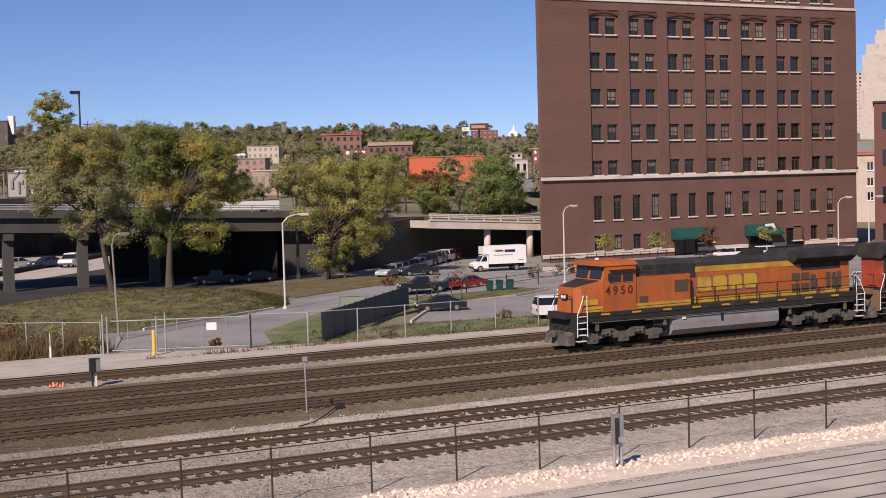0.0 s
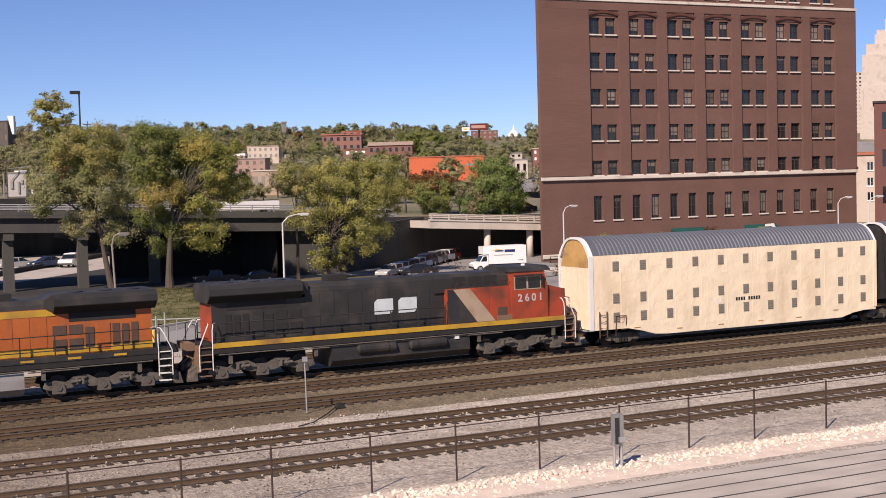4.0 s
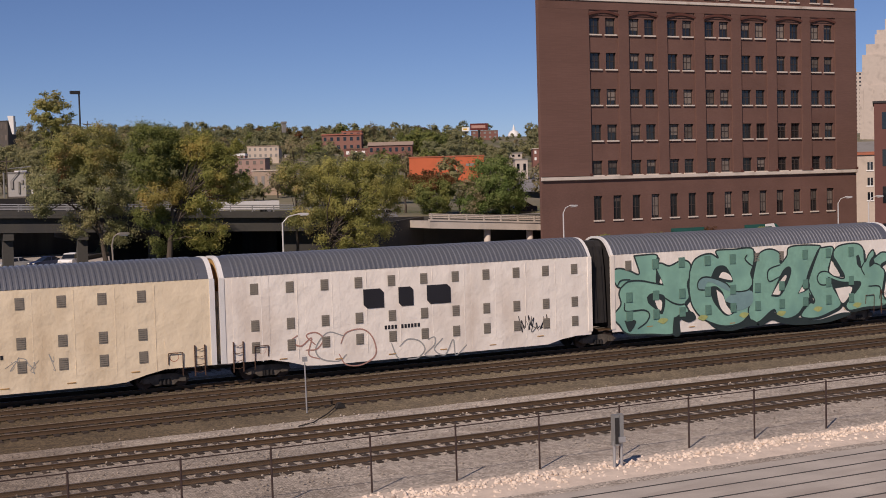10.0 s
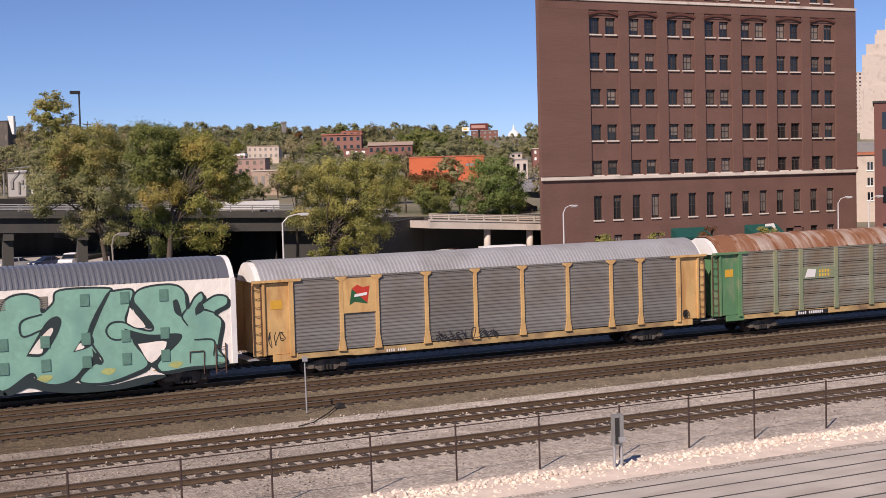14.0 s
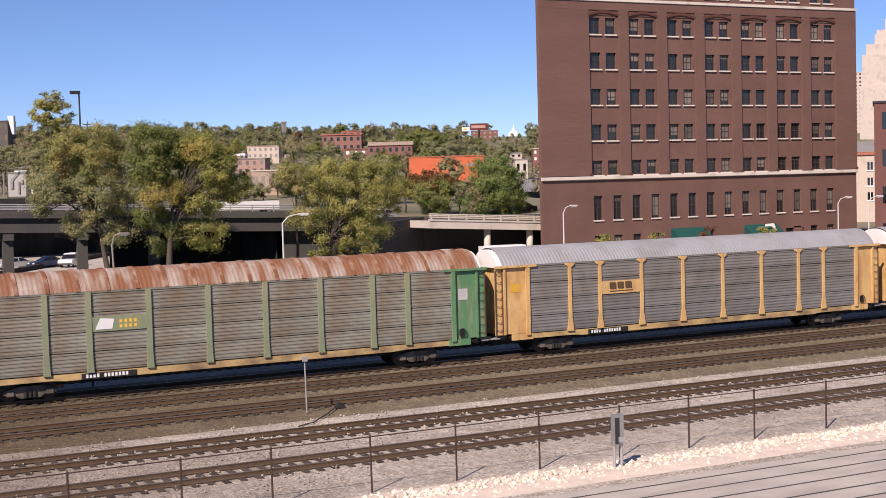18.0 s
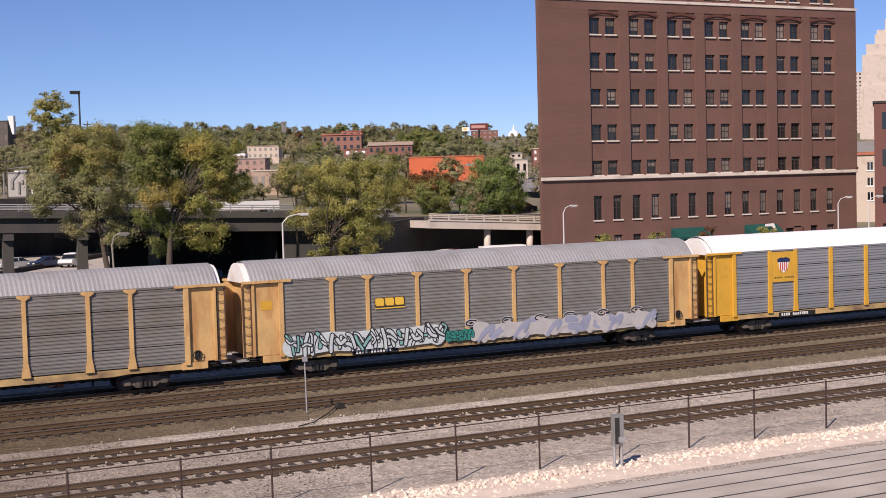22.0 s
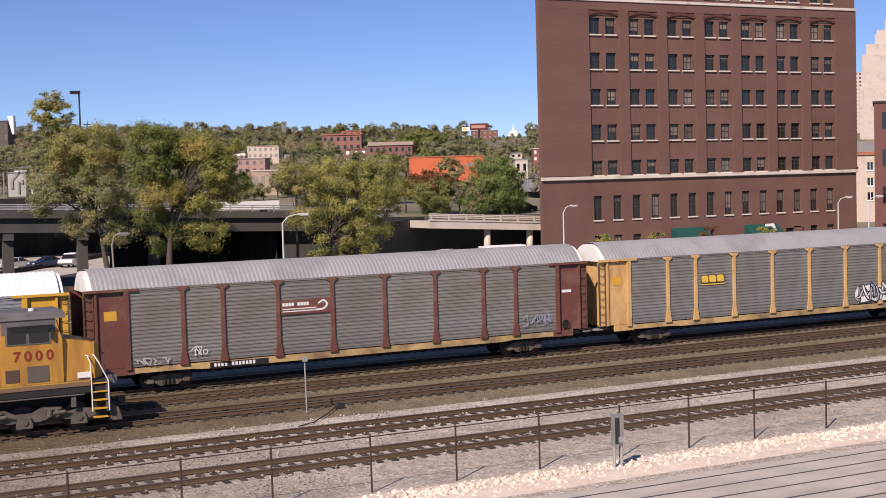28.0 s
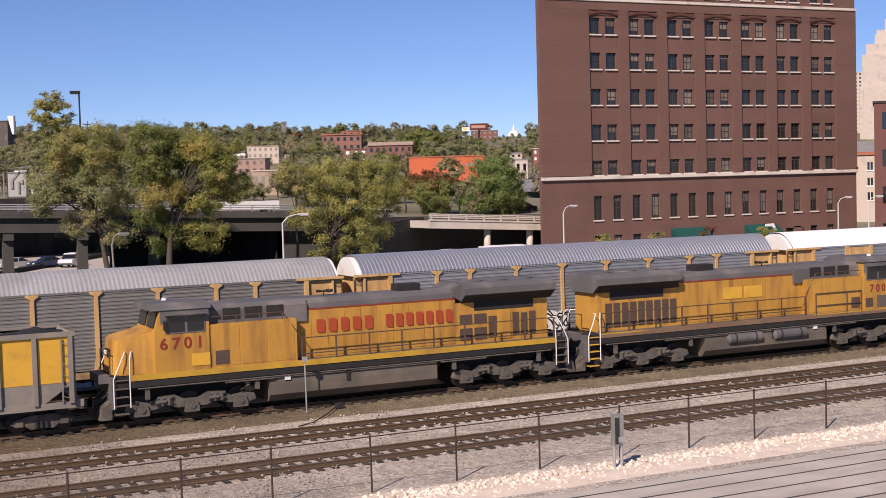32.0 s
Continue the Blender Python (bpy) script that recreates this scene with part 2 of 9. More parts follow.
def boxm(name, material, *a, **k):
    bm = B()
    box(bm, *a, **k)
    return mesh_of(name, bm, material)


def lattice(bm, xs, zs, solid_at, y0, y1):
    """One connected mesh of flat bars: the cells of a grid for which solid_at(i, j) holds, y0 to y1 thick."""
    vs = {}

    def v(i, j, y):
        if (i, j, y) not in vs:
            vs[i, j, y] = bm.verts.new((xs[i], y, zs[j]))
        return vs[i, j, y]
    n, m = len(xs) - 1, len(zs) - 1
    on = {(i, j) for i in range(n) for j in range(m) if solid_at(i, j)}
    for i, j in on:
        bm.faces.new((v(i, j, y0), v(i + 1, j, y0), v(i + 1, j + 1, y0), v(i, j + 1, y0)))
        bm.faces.new((v(i, j, y1), v(i, j + 1, y1), v(i + 1, j + 1, y1), v(i + 1, j, y1)))
        for di, dj, a, b in ((-1, 0, (i, j), (i, j + 1)), (1, 0, (i + 1, j), (i + 1, j + 1)), (0, -1, (i, j), (i + 1, j)), (0, 1, (i, j + 1), (i + 1, j + 1))):
            if (i + di, j + dj) not in on:
                bm.faces.new((v(*a, y0), v(*b, y0), v(*b, y1), v(*a, y1)))


def lerp(a, b, t):
    return a + (b - a) * t


def sstep(a, b, t):
    t = min(1, max(0, (t - a) / (b - a)))
    return t * t * (3 - 2 * t)


def from_arrays(name, verts, faces, material):
    me = bpy.data.meshes.new(name)
    me.from_pydata(verts, [], faces)
    me.materials.append(material)
    return me


rng = random.Random(7)
# ---------------- ground ----------------
HILL = ((147, 4.9), (225, 7.5), (265, 9.3), (385, 15.5), (485, 23.0), (560, 29.0), (640, 34.0), (1000, 36.0), (4000, 36.0))


def hill(y):
    for (a, za), (b, zb) in zip(HILL, HILL[1:]):
        if y <= b:
            return lerp(za, zb, max(0, (y - a) / (b - a)))
    return HILL[-1][1]


def ground_z(x, y):
    if y < 70:
        return -0.25
    left = sstep(45, 51, x)
    wall = min(151, max(147, 140 + (x - 57) * 0.88))
    start = lerp(216, wall + 4, left)
    right = 1 - sstep(116, 128, x) * (1 - sstep(205, 250, y))
    up = sstep(start, start + lerp(16, 2.5, left), y) * right
    return lerp(-0.24, hill(max(y, 147)), up) + (0.25 * math.sin(x * 0.11) * math.cos(y * 0.07) if y > 260 else 0)


def build_ground():
    xs = [-3000, -1200, -500, -250, -120, -60, -30, 0] + list(range(10, 30, 5)) + list(range(30, 50, 2)) + list(range(50, 112, 6)) + \
        list(range(112, 134, 2)) + list(range(140, 300, 12)) + [320, 360, 420, 500, 650, 900, 1500, 3500]
    ys = [-3000, -800, -200, -60, 0, 30, 60, 69.9, 70.1, 90, 110, 130, 140, 144, 146, 147, 148, 149, 152, 158, 166, 180, 195, 205, 212, 216, 219, 222, 225, 228, 232, 240, 250] + \
        list(range(265, 700, 15)) + [760, 850, 1000, 1500, 2500, 4500]
    verts = [(x, y, ground_z(x, y)) for y in ys for x in xs]
    n = len(xs)
    faces = [(j * n + i, j * n + i + 1, (j + 1) * n + i + 1, (j + 1) * n + i) for j in range(len(ys) - 1) for i in range(n - 1)]
    tagged(new("ground", from_arrays("ground", verts, faces, SOIL)), "bare soil with dry grass rising to a hill", "ground", kind="structure")


def slab(name, pts, top, material, label, category, thick=0.12):
    bm = B()
    prism(bm, pts, top - thick, top, "z")
    return solid(name, bm, material, label, category, kind="structure")


TRACKS = (43.5, 48.65, 55.63, 60.25, 64.2, 70.2)      # centre lines of the tracks, rail tops at height 0


def build_tracks():
    # ballast beds, shoulders sloping down to the ground
    for name, y0, y1, m, label in (("ballast_near", 40.6, 51.6, BALLAST, "pale grey gravel ballast under two tracks"),
                                   ("ballast_far", 52.0, 67.6, BALLAST2, "brown gravel ballast under three main tracks"),
                                   ("ballast_siding", 67.8, 72.1, BALLAST3, "pale gravel ballast under a siding")):
        bm = B()
        top = -0.236 if name == "ballast_far" else -0.215
        prism(bm, [(y0 - 0.6, -0.25), (y0, top), (y1, top), (y1 + 0.6, -0.25)], -420, 460)
        solid(name, bm, m, label, "ballast", kind="structure")
    prof = [(-0.075, -0.175), (0.075, -0.175), (0.075, -0.155), (0.02, -0.135), (0.02, -0.045), (0.037, -0.035), (0.037, -0.004), (-0.037, -0.004), (-0.037, -0.035), (-0.02, -0.045), (-0.02, -0.135), (-0.075, -0.155)]
    bm = B()
    prism(bm, prof, -420, 460)
    rail_me = mesh_of("rail", bm, RAIL)
    top_me = boxm("rail_head", RAILTOP, -420, 460, -0.03, 0.03, -0.004, 0.0)
    tie_me = boxm("tie", TIE, -0.115, 0.115, -1.22, 1.22, -0.34, -0.172)
    for k, yc in enumerate(TRACKS):
        tr = thing("track", "brown rusty steel rails on dark wooden ties", "railway track", pose(0, yc, 0), "parallel tracks", "structure")
        for s in (-0.753, 0.753):
            r = part("rail", rail_me, RAIL, tr, m=pose(0, s, 0))
            part("rail_head", top_me, RAILTOP, r, "polished rail head")
        lo, hi = ((5, 40), (6, 44), (8, 52))[k] if k < 3 else (0, 0)
        near, far = [], []
        x = -140.0
        while x < 190:
            xx = x + rng.uniform(-0.03, 0.03)
            (near if lo <= xx <= hi else far).append((xx, rng.uniform(-0.06, 0.06), rng.uniform(-1.2, 1.2)))
            x += 0.56
        for xx, dy, a in near:
            part("tie", tie_me, TIE, tr, m=pose(xx, dy, rng.uniform(-0.008, 0.008), 0, 0, a))
        bm = B()
        for xx, dy, a in far:
            box(bm, xx - 0.115, xx + 0.115, -1.22 + dy, 1.22 + dy, -0.34, -0.172)
        tagged(part("ties", bm, TIE, tr, "dark wooden ties"), kind="stuff")


BANK_FRONT = ((-120, 86), (10, 88.2), (22.0, 91.3), (29.6, 95.7), (34.8, 100.0), (36.6, 102.2))
BANK_BACK = ((-120, 115.2), (15.6, 115.4), (24.0, 121.6), (31.0, 120.8), (36.4, 113.6), (38.4, 107.4))


def bank_z(u, v):
    """Height of the grass bank: v runs from its foot to its back, u along it."""
    top = 0.75 * sstep(-0.1, 0.45, u) * (1 - 0.75 * sstep(0.72, 1.0, u))
    return -0.03 + top * sstep(0.0, 0.9, v) * (1 - sstep(0.93, 1.0, v)) + 0.05 * math.sin(9 * u + 5 * v)


def bank_point(u, v):
    def along(line):
        k = min(len(line) - 2, int(u * (len(line) - 1)))
        return Vector(line[k]).lerp(Vector(line[k + 1]), u * (len(line) - 1) - k)
    p = along(BANK_FRONT).lerp(along(BANK_BACK), v)
    return p.x, p.y, bank_z(u, v)


def build_bank():
    nu, nv = 90, 24
    verts = [bank_point(i / nu, j / nv) for i in range(nu + 1) for j in range(nv + 1)]
    w = nv + 1
    faces = [(i * w + j, (i + 1) * w + j, (i + 1) * w + j + 1, i * w + j + 1) for i in range(nu) for j in range(nv)]
    me = from_arrays("lawn", verts, faces, GRASS)
    me.shade_smooth()
    tagged(new("lawn", me), "mown autumn grass bank rising to a crest", "lawn", kind="structure")
    slab("tree_bed", [(39.4, 108.0), (47.6, 113.6), (55.5, 118.0), (57.5, 124.5), (52.0, 130.5), (45.0, 129.0), (37.0, 124.2), (32.5, 121.4), (36.8, 114.0)], -0.025, LITTER, "leaf-strewn ground under the broad tree", "ground", 0.2)


def build_pavements():
    # service road between the siding and the fence
    slab("service_road", [(-300, 72.9), (400, 72.9), (400, 74.6), (44, 74.6), (24, 76.6), (16, 79.6), (-300, 84)], -0.06, CONCRETE, "pale concrete service road beside the tracks", "road")
    # access lane from the gate to the lot
    slab("access_lane", [(15, 79.65), (24.2, 76.7), (27.0, 77.6), (28.6, 84.0), (36.5, 94.0), (44.8, 104.0), (58, 110.0), (58, 119), (47, 117.5), (38, 112.5), (34.0, 104.0), (32.6, 101.0), (28.6, 97.2), (21.2, 93.0), (12, 90)], -0.075, ASPHALT, "grey asphalt lane behind the gate", "road")
    # parking lot
    slab("parking_lot", [(38.6, 82.5), (46, 81.5), (60, 79.8), (140, 79.8), (140, 131), (79.4, 131), (81, 136), (92, 151), (73.4, 151), (56, 135.8), (48.3, 135.8), (46.5, 121), (50.5, 111.5), (59, 112), (59, 108), (46.2, 101.0), (45.2, 92.6)], -0.07, ASPHALT, "grey asphalt car park", "car park")
    # slanted far edge draws the shadow line across the lot behind
    slab("viaduct_street", [(-120, 115), (18, 115.5), (22.5, 120), (29, 124.2), (36, 124.4), (44.5, 128), (47.5, 134), (47.5, 149), (46, 190), (42.5, 176), (22.5, 150.3), (-120, 150.3)], -0.05, ASPHALT_DARK, "asphalt street under the viaduct, shade put into its dark colour", "street")
    slab("back_lot", [(-120, 149.2), (46, 149.2), (46, 216), (-120, 216)], -0.09, CONCRETE, "sunlit concrete lot beyond the viaduct", "car park")
    # lawns
    build_bank()
    slab("lawn_strip", [(25.0, 76.6), (44, 74.7), (60, 74.7), (60, 79.6), (46, 81.3), (38.4, 82.4), (31.5, 82.5), (27.6, 77.4)], -0.04, GRASS_GREEN, "strip of green grass inside the fence", "lawn", 0.2)
    slab("verge", [(26.6, 77.0), (44.6, 92.2), (46.6, 102.5), (44.0, 103.6), (36.3, 94.2), (28.4, 84.2)], -0.055, GRASS_GREEN, "patchy grass verge beside the lane", "lawn", 0.2)
    slab("lot_island", [(45.6, 92.9), (54.5, 96.2), (59.5, 99.5), (58.5, 103), (53, 101), (46.4, 99.6)], 0.06, GRASS, "grassy island in the car park", "lawn", 0.2)
    bm = B()
    for a, b in (((38.8, 83.0), (45.3, 92.6)), ((45.3, 92.6), (54.5, 95.9)), ((54.5, 95.9), (59.8, 99.3)), ((60, 98.0), (76, 107.0)), ((22, 91.0), (34.6, 99.6))):
        d = (Vector(b) - Vector(a))
        n = Vector((-d.y, d.x)).normalized() * 0.09
        p = [Vector(a) - n, Vector(b) - n, Vector(b) + n, Vector(a) + n]
        prism(bm, [tuple(q) for q in p], -0.2, 0.09, "z")
    solid("kerb", bm, CONCRETE_PALE, "pale concrete kerbs round the car park", "kerb", kind="structure")
    # foreground platform road with grooves, and its gravel shoulder
    slab("near_road", [(-300, -40), (300, -40), (300, 34.6), (-300, 34.6)], -0.10, CONCRETE, "pale concrete paving with dark joints", "road")
    slab("near_shoulder", [(-300, 34.62), (300, 34.62), (300, 40.0), (-300, 40.0)], -0.13, BALLAST, "sandy gravel verge under the fence", "verge")
    bm = B()
    for y in (33.9, 32.75, 31.6, 30.4, 29.3, 28.1):
        box(bm, -60, 160, y - 0.05, y + 0.05, -0.12, -0.094)
    solid("paving_joint", bm, SEAM, "dark tarred joints in the paving", "joint", kind="structure")


build_ground()
build_tracks()
build_pavements()


# ---------------- brick building ----------------
def build_brick_building():
    ob = thing("brick_building", "tall brown brick office block with rows of paired windows", "building", pose(79.5, 132.93, 0, 0, 0, -1.4))
    W, D, H = 47.8, 26.0, 38.5
    T = 0.45
    rows = [(10.0, 1.72), (14.12, 1.9), (18.36, 1.9), (22.62, 1.95), (26.75, 1.95), (31.5, 1.95), (35.0, 1.95)]      # sill height, window height
    bays = [6.95 + 5.56 * i for i in range(7)]
    ww = 1.42
    cols = [(b + o, b + o + ww) for b in bays for o in (0.1, 2.28)]
    low = []
    for i in range(14):
        x = 7.15 + 2.74 * i
        low.append((x, x + 1.18))
    groundw = [low[i] for i in (0, 1, 2, 3, 11, 12, 13)] + [(22.15, 22.75), (24.05, 24.65)]
    doors = [(18.6, 22.0), (29.9, 33.6), (36.0, 38.9)]
    openings = []
    for z, h in rows:
        openings += [(a, b, z, z + h) for a, b in cols]
    openings += [(a, b, 4.62, 7.5) for a, b in low]
    openings += [(a, b, 0.95 if b - a > 1 else 1.3, 2.75) for a, b in groundw]
    openings += [(a, b, -0.2, 2.55) for a, b in doors]
    bm = B()
    # front wall cut into strips between the openings
    zs = sorted({-0.3, H} | {o[2] for o in openings} | {o[3] for o in openings})
    for z0, z1 in zip(zs, zs[1:]):
        zm = (z0 + z1) / 2
        holes = sorted((o[0], o[1]) for o in openings if o[2] < zm < o[3])
        x = 0.0
        for a, b in holes:
            box(bm, x, a, 0, T, z0, z1)
            x = b
        box(bm, x, W, 0, T, z0, z1)
    part("front_wall", bm, BRICK, ob)
    skew = 0.62 * D
    for nm, pts in (("side_wall", [(0, T), (T, T), (skew + T, D), (skew, D)]), ("side_wall", [(W - T, T), (W, T), (W, D), (W - T, D)]), ("back_wall", [(skew + T, D - T), (W - T, D - T), (W - T, D), (skew + T, D)])):
        bm = B()
        prism(bm, pts, -0.3, H, "z")
        part(nm, bm, BRICK, ob)
    bm = B()
    prism(bm, [(0, 0), (W, 0), (W, D), (skew, D)], H, H + 0.4, "z")
    part("roof", bm, CONCRETE_DARK, ob)
    bm = B()
    for z, _ in ((4.0, 0), (9.5, 0), (13.6, 0), (17.8, 0), (22.0, 0), (26.2, 0), (30.9, 0), (34.6, 0)):
        prism(bm, [(T, T), (W - T, T), (W - T, D - T), (skew + T, D - T)], z - 0.3, z - 0.1, 'z')
    part("floor_slab", bm, CONCRETE_DARK, ob)
    # piers between the bays stand proud above the belt course
    pier = boxm("pier", BRICK, 0, 1, -0.22, -0.003, 9.95, 29.6)
    edges = [0.0] + [b - 0.12 for b in bays] + [W]
    for i in range(8):
        a = 0.0 if i == 0 else bays[i - 1] + 4.0
        b = bays[i] - 0.12 if i < 7 else W
        part("pier", pier, BRICK, ob, m=Matrix.Translation((a, 0, 0)) @ Matrix.Diagonal((b - a, 1, 1, 1)))
    spandrel_top = boxm("spandrel", BRICK, -0.01, W, -0.22, -0.003, 29.61, 30.55)
    part("spandrel", spandrel_top, BRICK, ob)
    for i, b in enumerate(bays):
        bm = B()
        pts = [(b - 0.25, 28.95), (b - 0.25, 29.15)]
        arc = [(b - 0.25 + 4.4 * k / 10, 29.15 + 0.42 * math.sin(math.pi * k / 10)) for k in range(11)]
        outer = arc + [(b + 4.15, 28.95)]
        inner = [(b + 3.95 - 4.0 * k / 10, 28.95 + 0.32 * math.sin(math.pi * k / 10)) for k in range(11)]
        prism(bm, [(b - 0.25, 28.95)] + outer + inner, -0.235, -0.004, "y")
        # dark colour paints the shadow of the recessed arch
        part("arch", bm, BRICK_DARK, ob, "segmental brick arch, its recess shadow put into the dark colour")
        part("spandrel", boxm("spandrel", BRICK, b + 0.0, b + 3.9, -0.10, -0.004, 29.0, 29.6), BRICK, ob)
    for z0, z1, d, nm in ((9.42, 9.84, 0.32, "belt_course"), (30.56, 30.95, 0.35, "belt_course"), (0.25, 0.72, 0.15, "water_table")):
        segs = [(-0.05, W + 0.05)]
        if nm == "water_table":
            segs, x = [], -0.05
            for a, b in doors:
                segs.append((x, a - 0.1))
                x = b + 0.1
            segs.append((x, W + 0.05))
        for a, b in segs:
            bm = B()
            prism(bm, [(-d, z0 + 0.08), (-d, z1), (-0.004, z1 + 0.05), (-0.004, z0)], a, b)
            part(nm, bm, STONE, ob, "pale stone band")
    # small dark blocks stand for the shadow where piers meet the belt course
    bracket = boxm("bracket", BRICK_DARK, -0.2, 0.2, -0.31, -0.222, 9.9, 10.2)
    for x in edges[1:]:
        part("bracket", bracket, BRICK_DARK, ob, m=pose(x - 0.1, 0, 0))
    # windows: frame, sashes, blinds and a stone sill each
    r2 = random.Random(5)
    kinds = {}

    def window(w, h, style):
        key = (round(w, 2), round(h, 2), style)
        if key not in kinds:
            bm = B()
            zs = [0, 0.07, h * 0.5 - 0.035, h * 0.5 + 0.035, h - 0.09, h]
            xs = [0, 0.07, w / 2 - 0.03, w / 2 + 0.03, w - 0.07, w] if w > 1 else [0, 0.07, w - 0.07, w]
            lattice(bm, xs, zs, lambda i, j: j % 2 == 0 or i % 2 == 0, 0.26, 0.36)
            fr = mesh_of("window_frame", bm, SASH)
            gl = boxm("pane", GLASS, 0.07, w - 0.07, 0.31, 0.32, 0.07, h - 0.09)
            bl = boxm("blind", BLIND, 0.11, w - 0.11, 0.298, 0.306, h * style, h - 0.14) if style < 1 else None
            si = boxm("window_sill", STONE, -0.13, w + 0.13, -0.14, 0.26, -0.17, -0.004)
            kinds[key] = (fr, gl, bl, si)
        return kinds[key]
    for k, (a, b, z0, z1) in enumerate(openings[:len(openings) - len(doors)]):
        style = r2.choice((1, 1, 0.55, 0.3, 0.1, 0.75))
        fr, gl, bl, si = window(b - a, z1 - z0, style)
        wd = part("window", fr, SASH, ob, m=pose(a, 0, z0))
        part("pane", gl, GLASS, wd)
        if bl:
            part("blind", bl, BLIND, wd, "drawn blind")
        s = part("window_sill", si, STONE, wd, "pale stone sill")
        if 9 < z0 < 29:
            s.matrix_basis = pose(0, -0.05, 0)
    for a, b in doors:
        bm = B()
        for q in ((a, a + 0.12), (b - 0.12, b), ((a + b) / 2 - 0.06, (a + b) / 2 + 0.06)):
            box(bm, q[0], q[1], 0.15, 0.25, -0.1, 2.5)
        box(bm, a, b, 0.15, 0.25, 2.05, 2.15)
        d = part("door", bm, BLACK, ob, "dark glazed entrance")
        part("pane", boxm("pane", GLASS_DARK, a, b, 0.19, 0.2, -0.1, 2.5), GLASS_DARK, d)
    for a, b in ((18.1, 23.0), (29.3, 34.3)):
        bm = B()
        prism(bm, [(-0.02, 3.2), (-1.7, 2.15), (-1.7, 1.85), (-0.02, 1.85)], a, b)
        aw = part("awning", bm, TEAL, ob, "dark teal canvas awning")
    bm = B()
    prism(bm, [(31.6, 3.25), (32.9, 3.3), (33.1, 2.95), (33.5, 2.3), (33.2, 2.3), (32.6, 2.95), (31.6, 2.95)], -1.35, -1.25, "y")
    part("awning_sign", bm, WHITE, aw, "white cut-out sign on the awning")


build_brick_building()


# ---------------- viaduct ----------------
def soffit(x):
    return 5.85 - 0.034 * (x - 19.2)


def build_viaduct():
    ob = thing("viaduct", "weathered grey concrete road viaduct on square piers", "viaduct")
    x0, x1 = -140, 57.0
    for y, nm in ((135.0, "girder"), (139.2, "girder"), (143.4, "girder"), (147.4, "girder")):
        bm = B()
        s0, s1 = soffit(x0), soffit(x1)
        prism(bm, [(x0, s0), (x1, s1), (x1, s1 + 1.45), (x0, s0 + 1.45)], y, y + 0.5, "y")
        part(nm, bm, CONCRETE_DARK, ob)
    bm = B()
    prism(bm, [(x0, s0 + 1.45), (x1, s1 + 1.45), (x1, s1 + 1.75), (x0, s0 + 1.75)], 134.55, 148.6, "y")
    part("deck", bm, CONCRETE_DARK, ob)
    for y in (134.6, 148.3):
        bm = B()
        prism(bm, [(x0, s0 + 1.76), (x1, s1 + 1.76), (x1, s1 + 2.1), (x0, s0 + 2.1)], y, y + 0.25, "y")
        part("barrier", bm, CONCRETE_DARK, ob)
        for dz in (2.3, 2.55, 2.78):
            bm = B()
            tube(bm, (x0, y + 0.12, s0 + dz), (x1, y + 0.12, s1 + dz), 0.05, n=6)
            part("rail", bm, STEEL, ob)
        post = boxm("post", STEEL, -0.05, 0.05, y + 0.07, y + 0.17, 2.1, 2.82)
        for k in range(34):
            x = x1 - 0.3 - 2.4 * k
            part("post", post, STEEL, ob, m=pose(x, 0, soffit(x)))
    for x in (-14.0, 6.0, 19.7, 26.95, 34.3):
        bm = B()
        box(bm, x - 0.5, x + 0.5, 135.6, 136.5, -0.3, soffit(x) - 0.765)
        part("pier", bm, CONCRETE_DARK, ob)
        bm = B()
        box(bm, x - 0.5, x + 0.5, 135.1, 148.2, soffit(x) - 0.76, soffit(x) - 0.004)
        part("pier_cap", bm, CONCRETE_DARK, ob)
    # retaining wall: along the viaduct, slanting back beside the car park, then under the ramp
    line = [(32.6, 148.9), (48.0, 148.9), (48.0, 136.2), (55.5, 136.2), (73.0, 151.5), (110.0, 151.5)]
    for (xa, ya), (xb, yb) in zip(line, line[1:]):
        d = Vector((xb - xa, yb - ya)).normalized()
        n = Vector((-d.y, d.x)) * 0.5
        bm = B()
        q = [(xa, ya), (xb, yb), (xb + n.x, yb + n.y), (xa + n.x, ya + n.y)]
        tops = [soffit(min(x, 92)) + (1.35 if y > 136.3 and x > 55 else 0.0) for x, y in q]
        lo = [bm.verts.new((x, y, -0.3)) for x, y in q]
        hi = [bm.verts.new((x, y, t)) for (x, y), t in zip(q, tops)]
        for i in range(4):
            bm.faces.new((lo[i], lo[(i + 1) % 4], hi[(i + 1) % 4], hi[i]))
        bm.faces.new(hi)
        # walls below the deck take the concrete with shade in its colour
        solid("retaining_wall", bm, CONCRETE_SHADE if xb < 55 else CONCRETE_DARK, "dark stained concrete retaining wall, shade painted in under the viaduct", "wall", kind="structure")
    slab("upper_street", [(48, 136.8), (55.3, 136.8), (72.8, 152.1), (112, 152.1), (112, 172), (49, 172), (48, 149.5)], 5.05, ASPHALT, "asphalt street above the retaining wall", "street", 0.3)
    # pale ramp that carries on to the street behind the brick block
    rp = thing("ramp", "pale concrete ramp with a pipe railing on round columns", "ramp")
    a, b = 69.7, 97.0
    sa, sb = 4.14, 4.14 - 0.055 * (b - a)
    bm = B()
    prism(bm, [(a, sa), (b, sb), (b, sb + 0.9), (a, sa + 0.9)], 143.0, 151.4, "y")
    part("deck", bm, CONCRETE_PALE, rp)
    bm = B()
    prism(bm, [(a, sa + 0.905), (b, sb + 0.905), (b, sb + 1.1), (a, sa + 1.1)], 142.9, 143.3, "y")
    part("curb", bm, CONCRETE_PALE, rp)
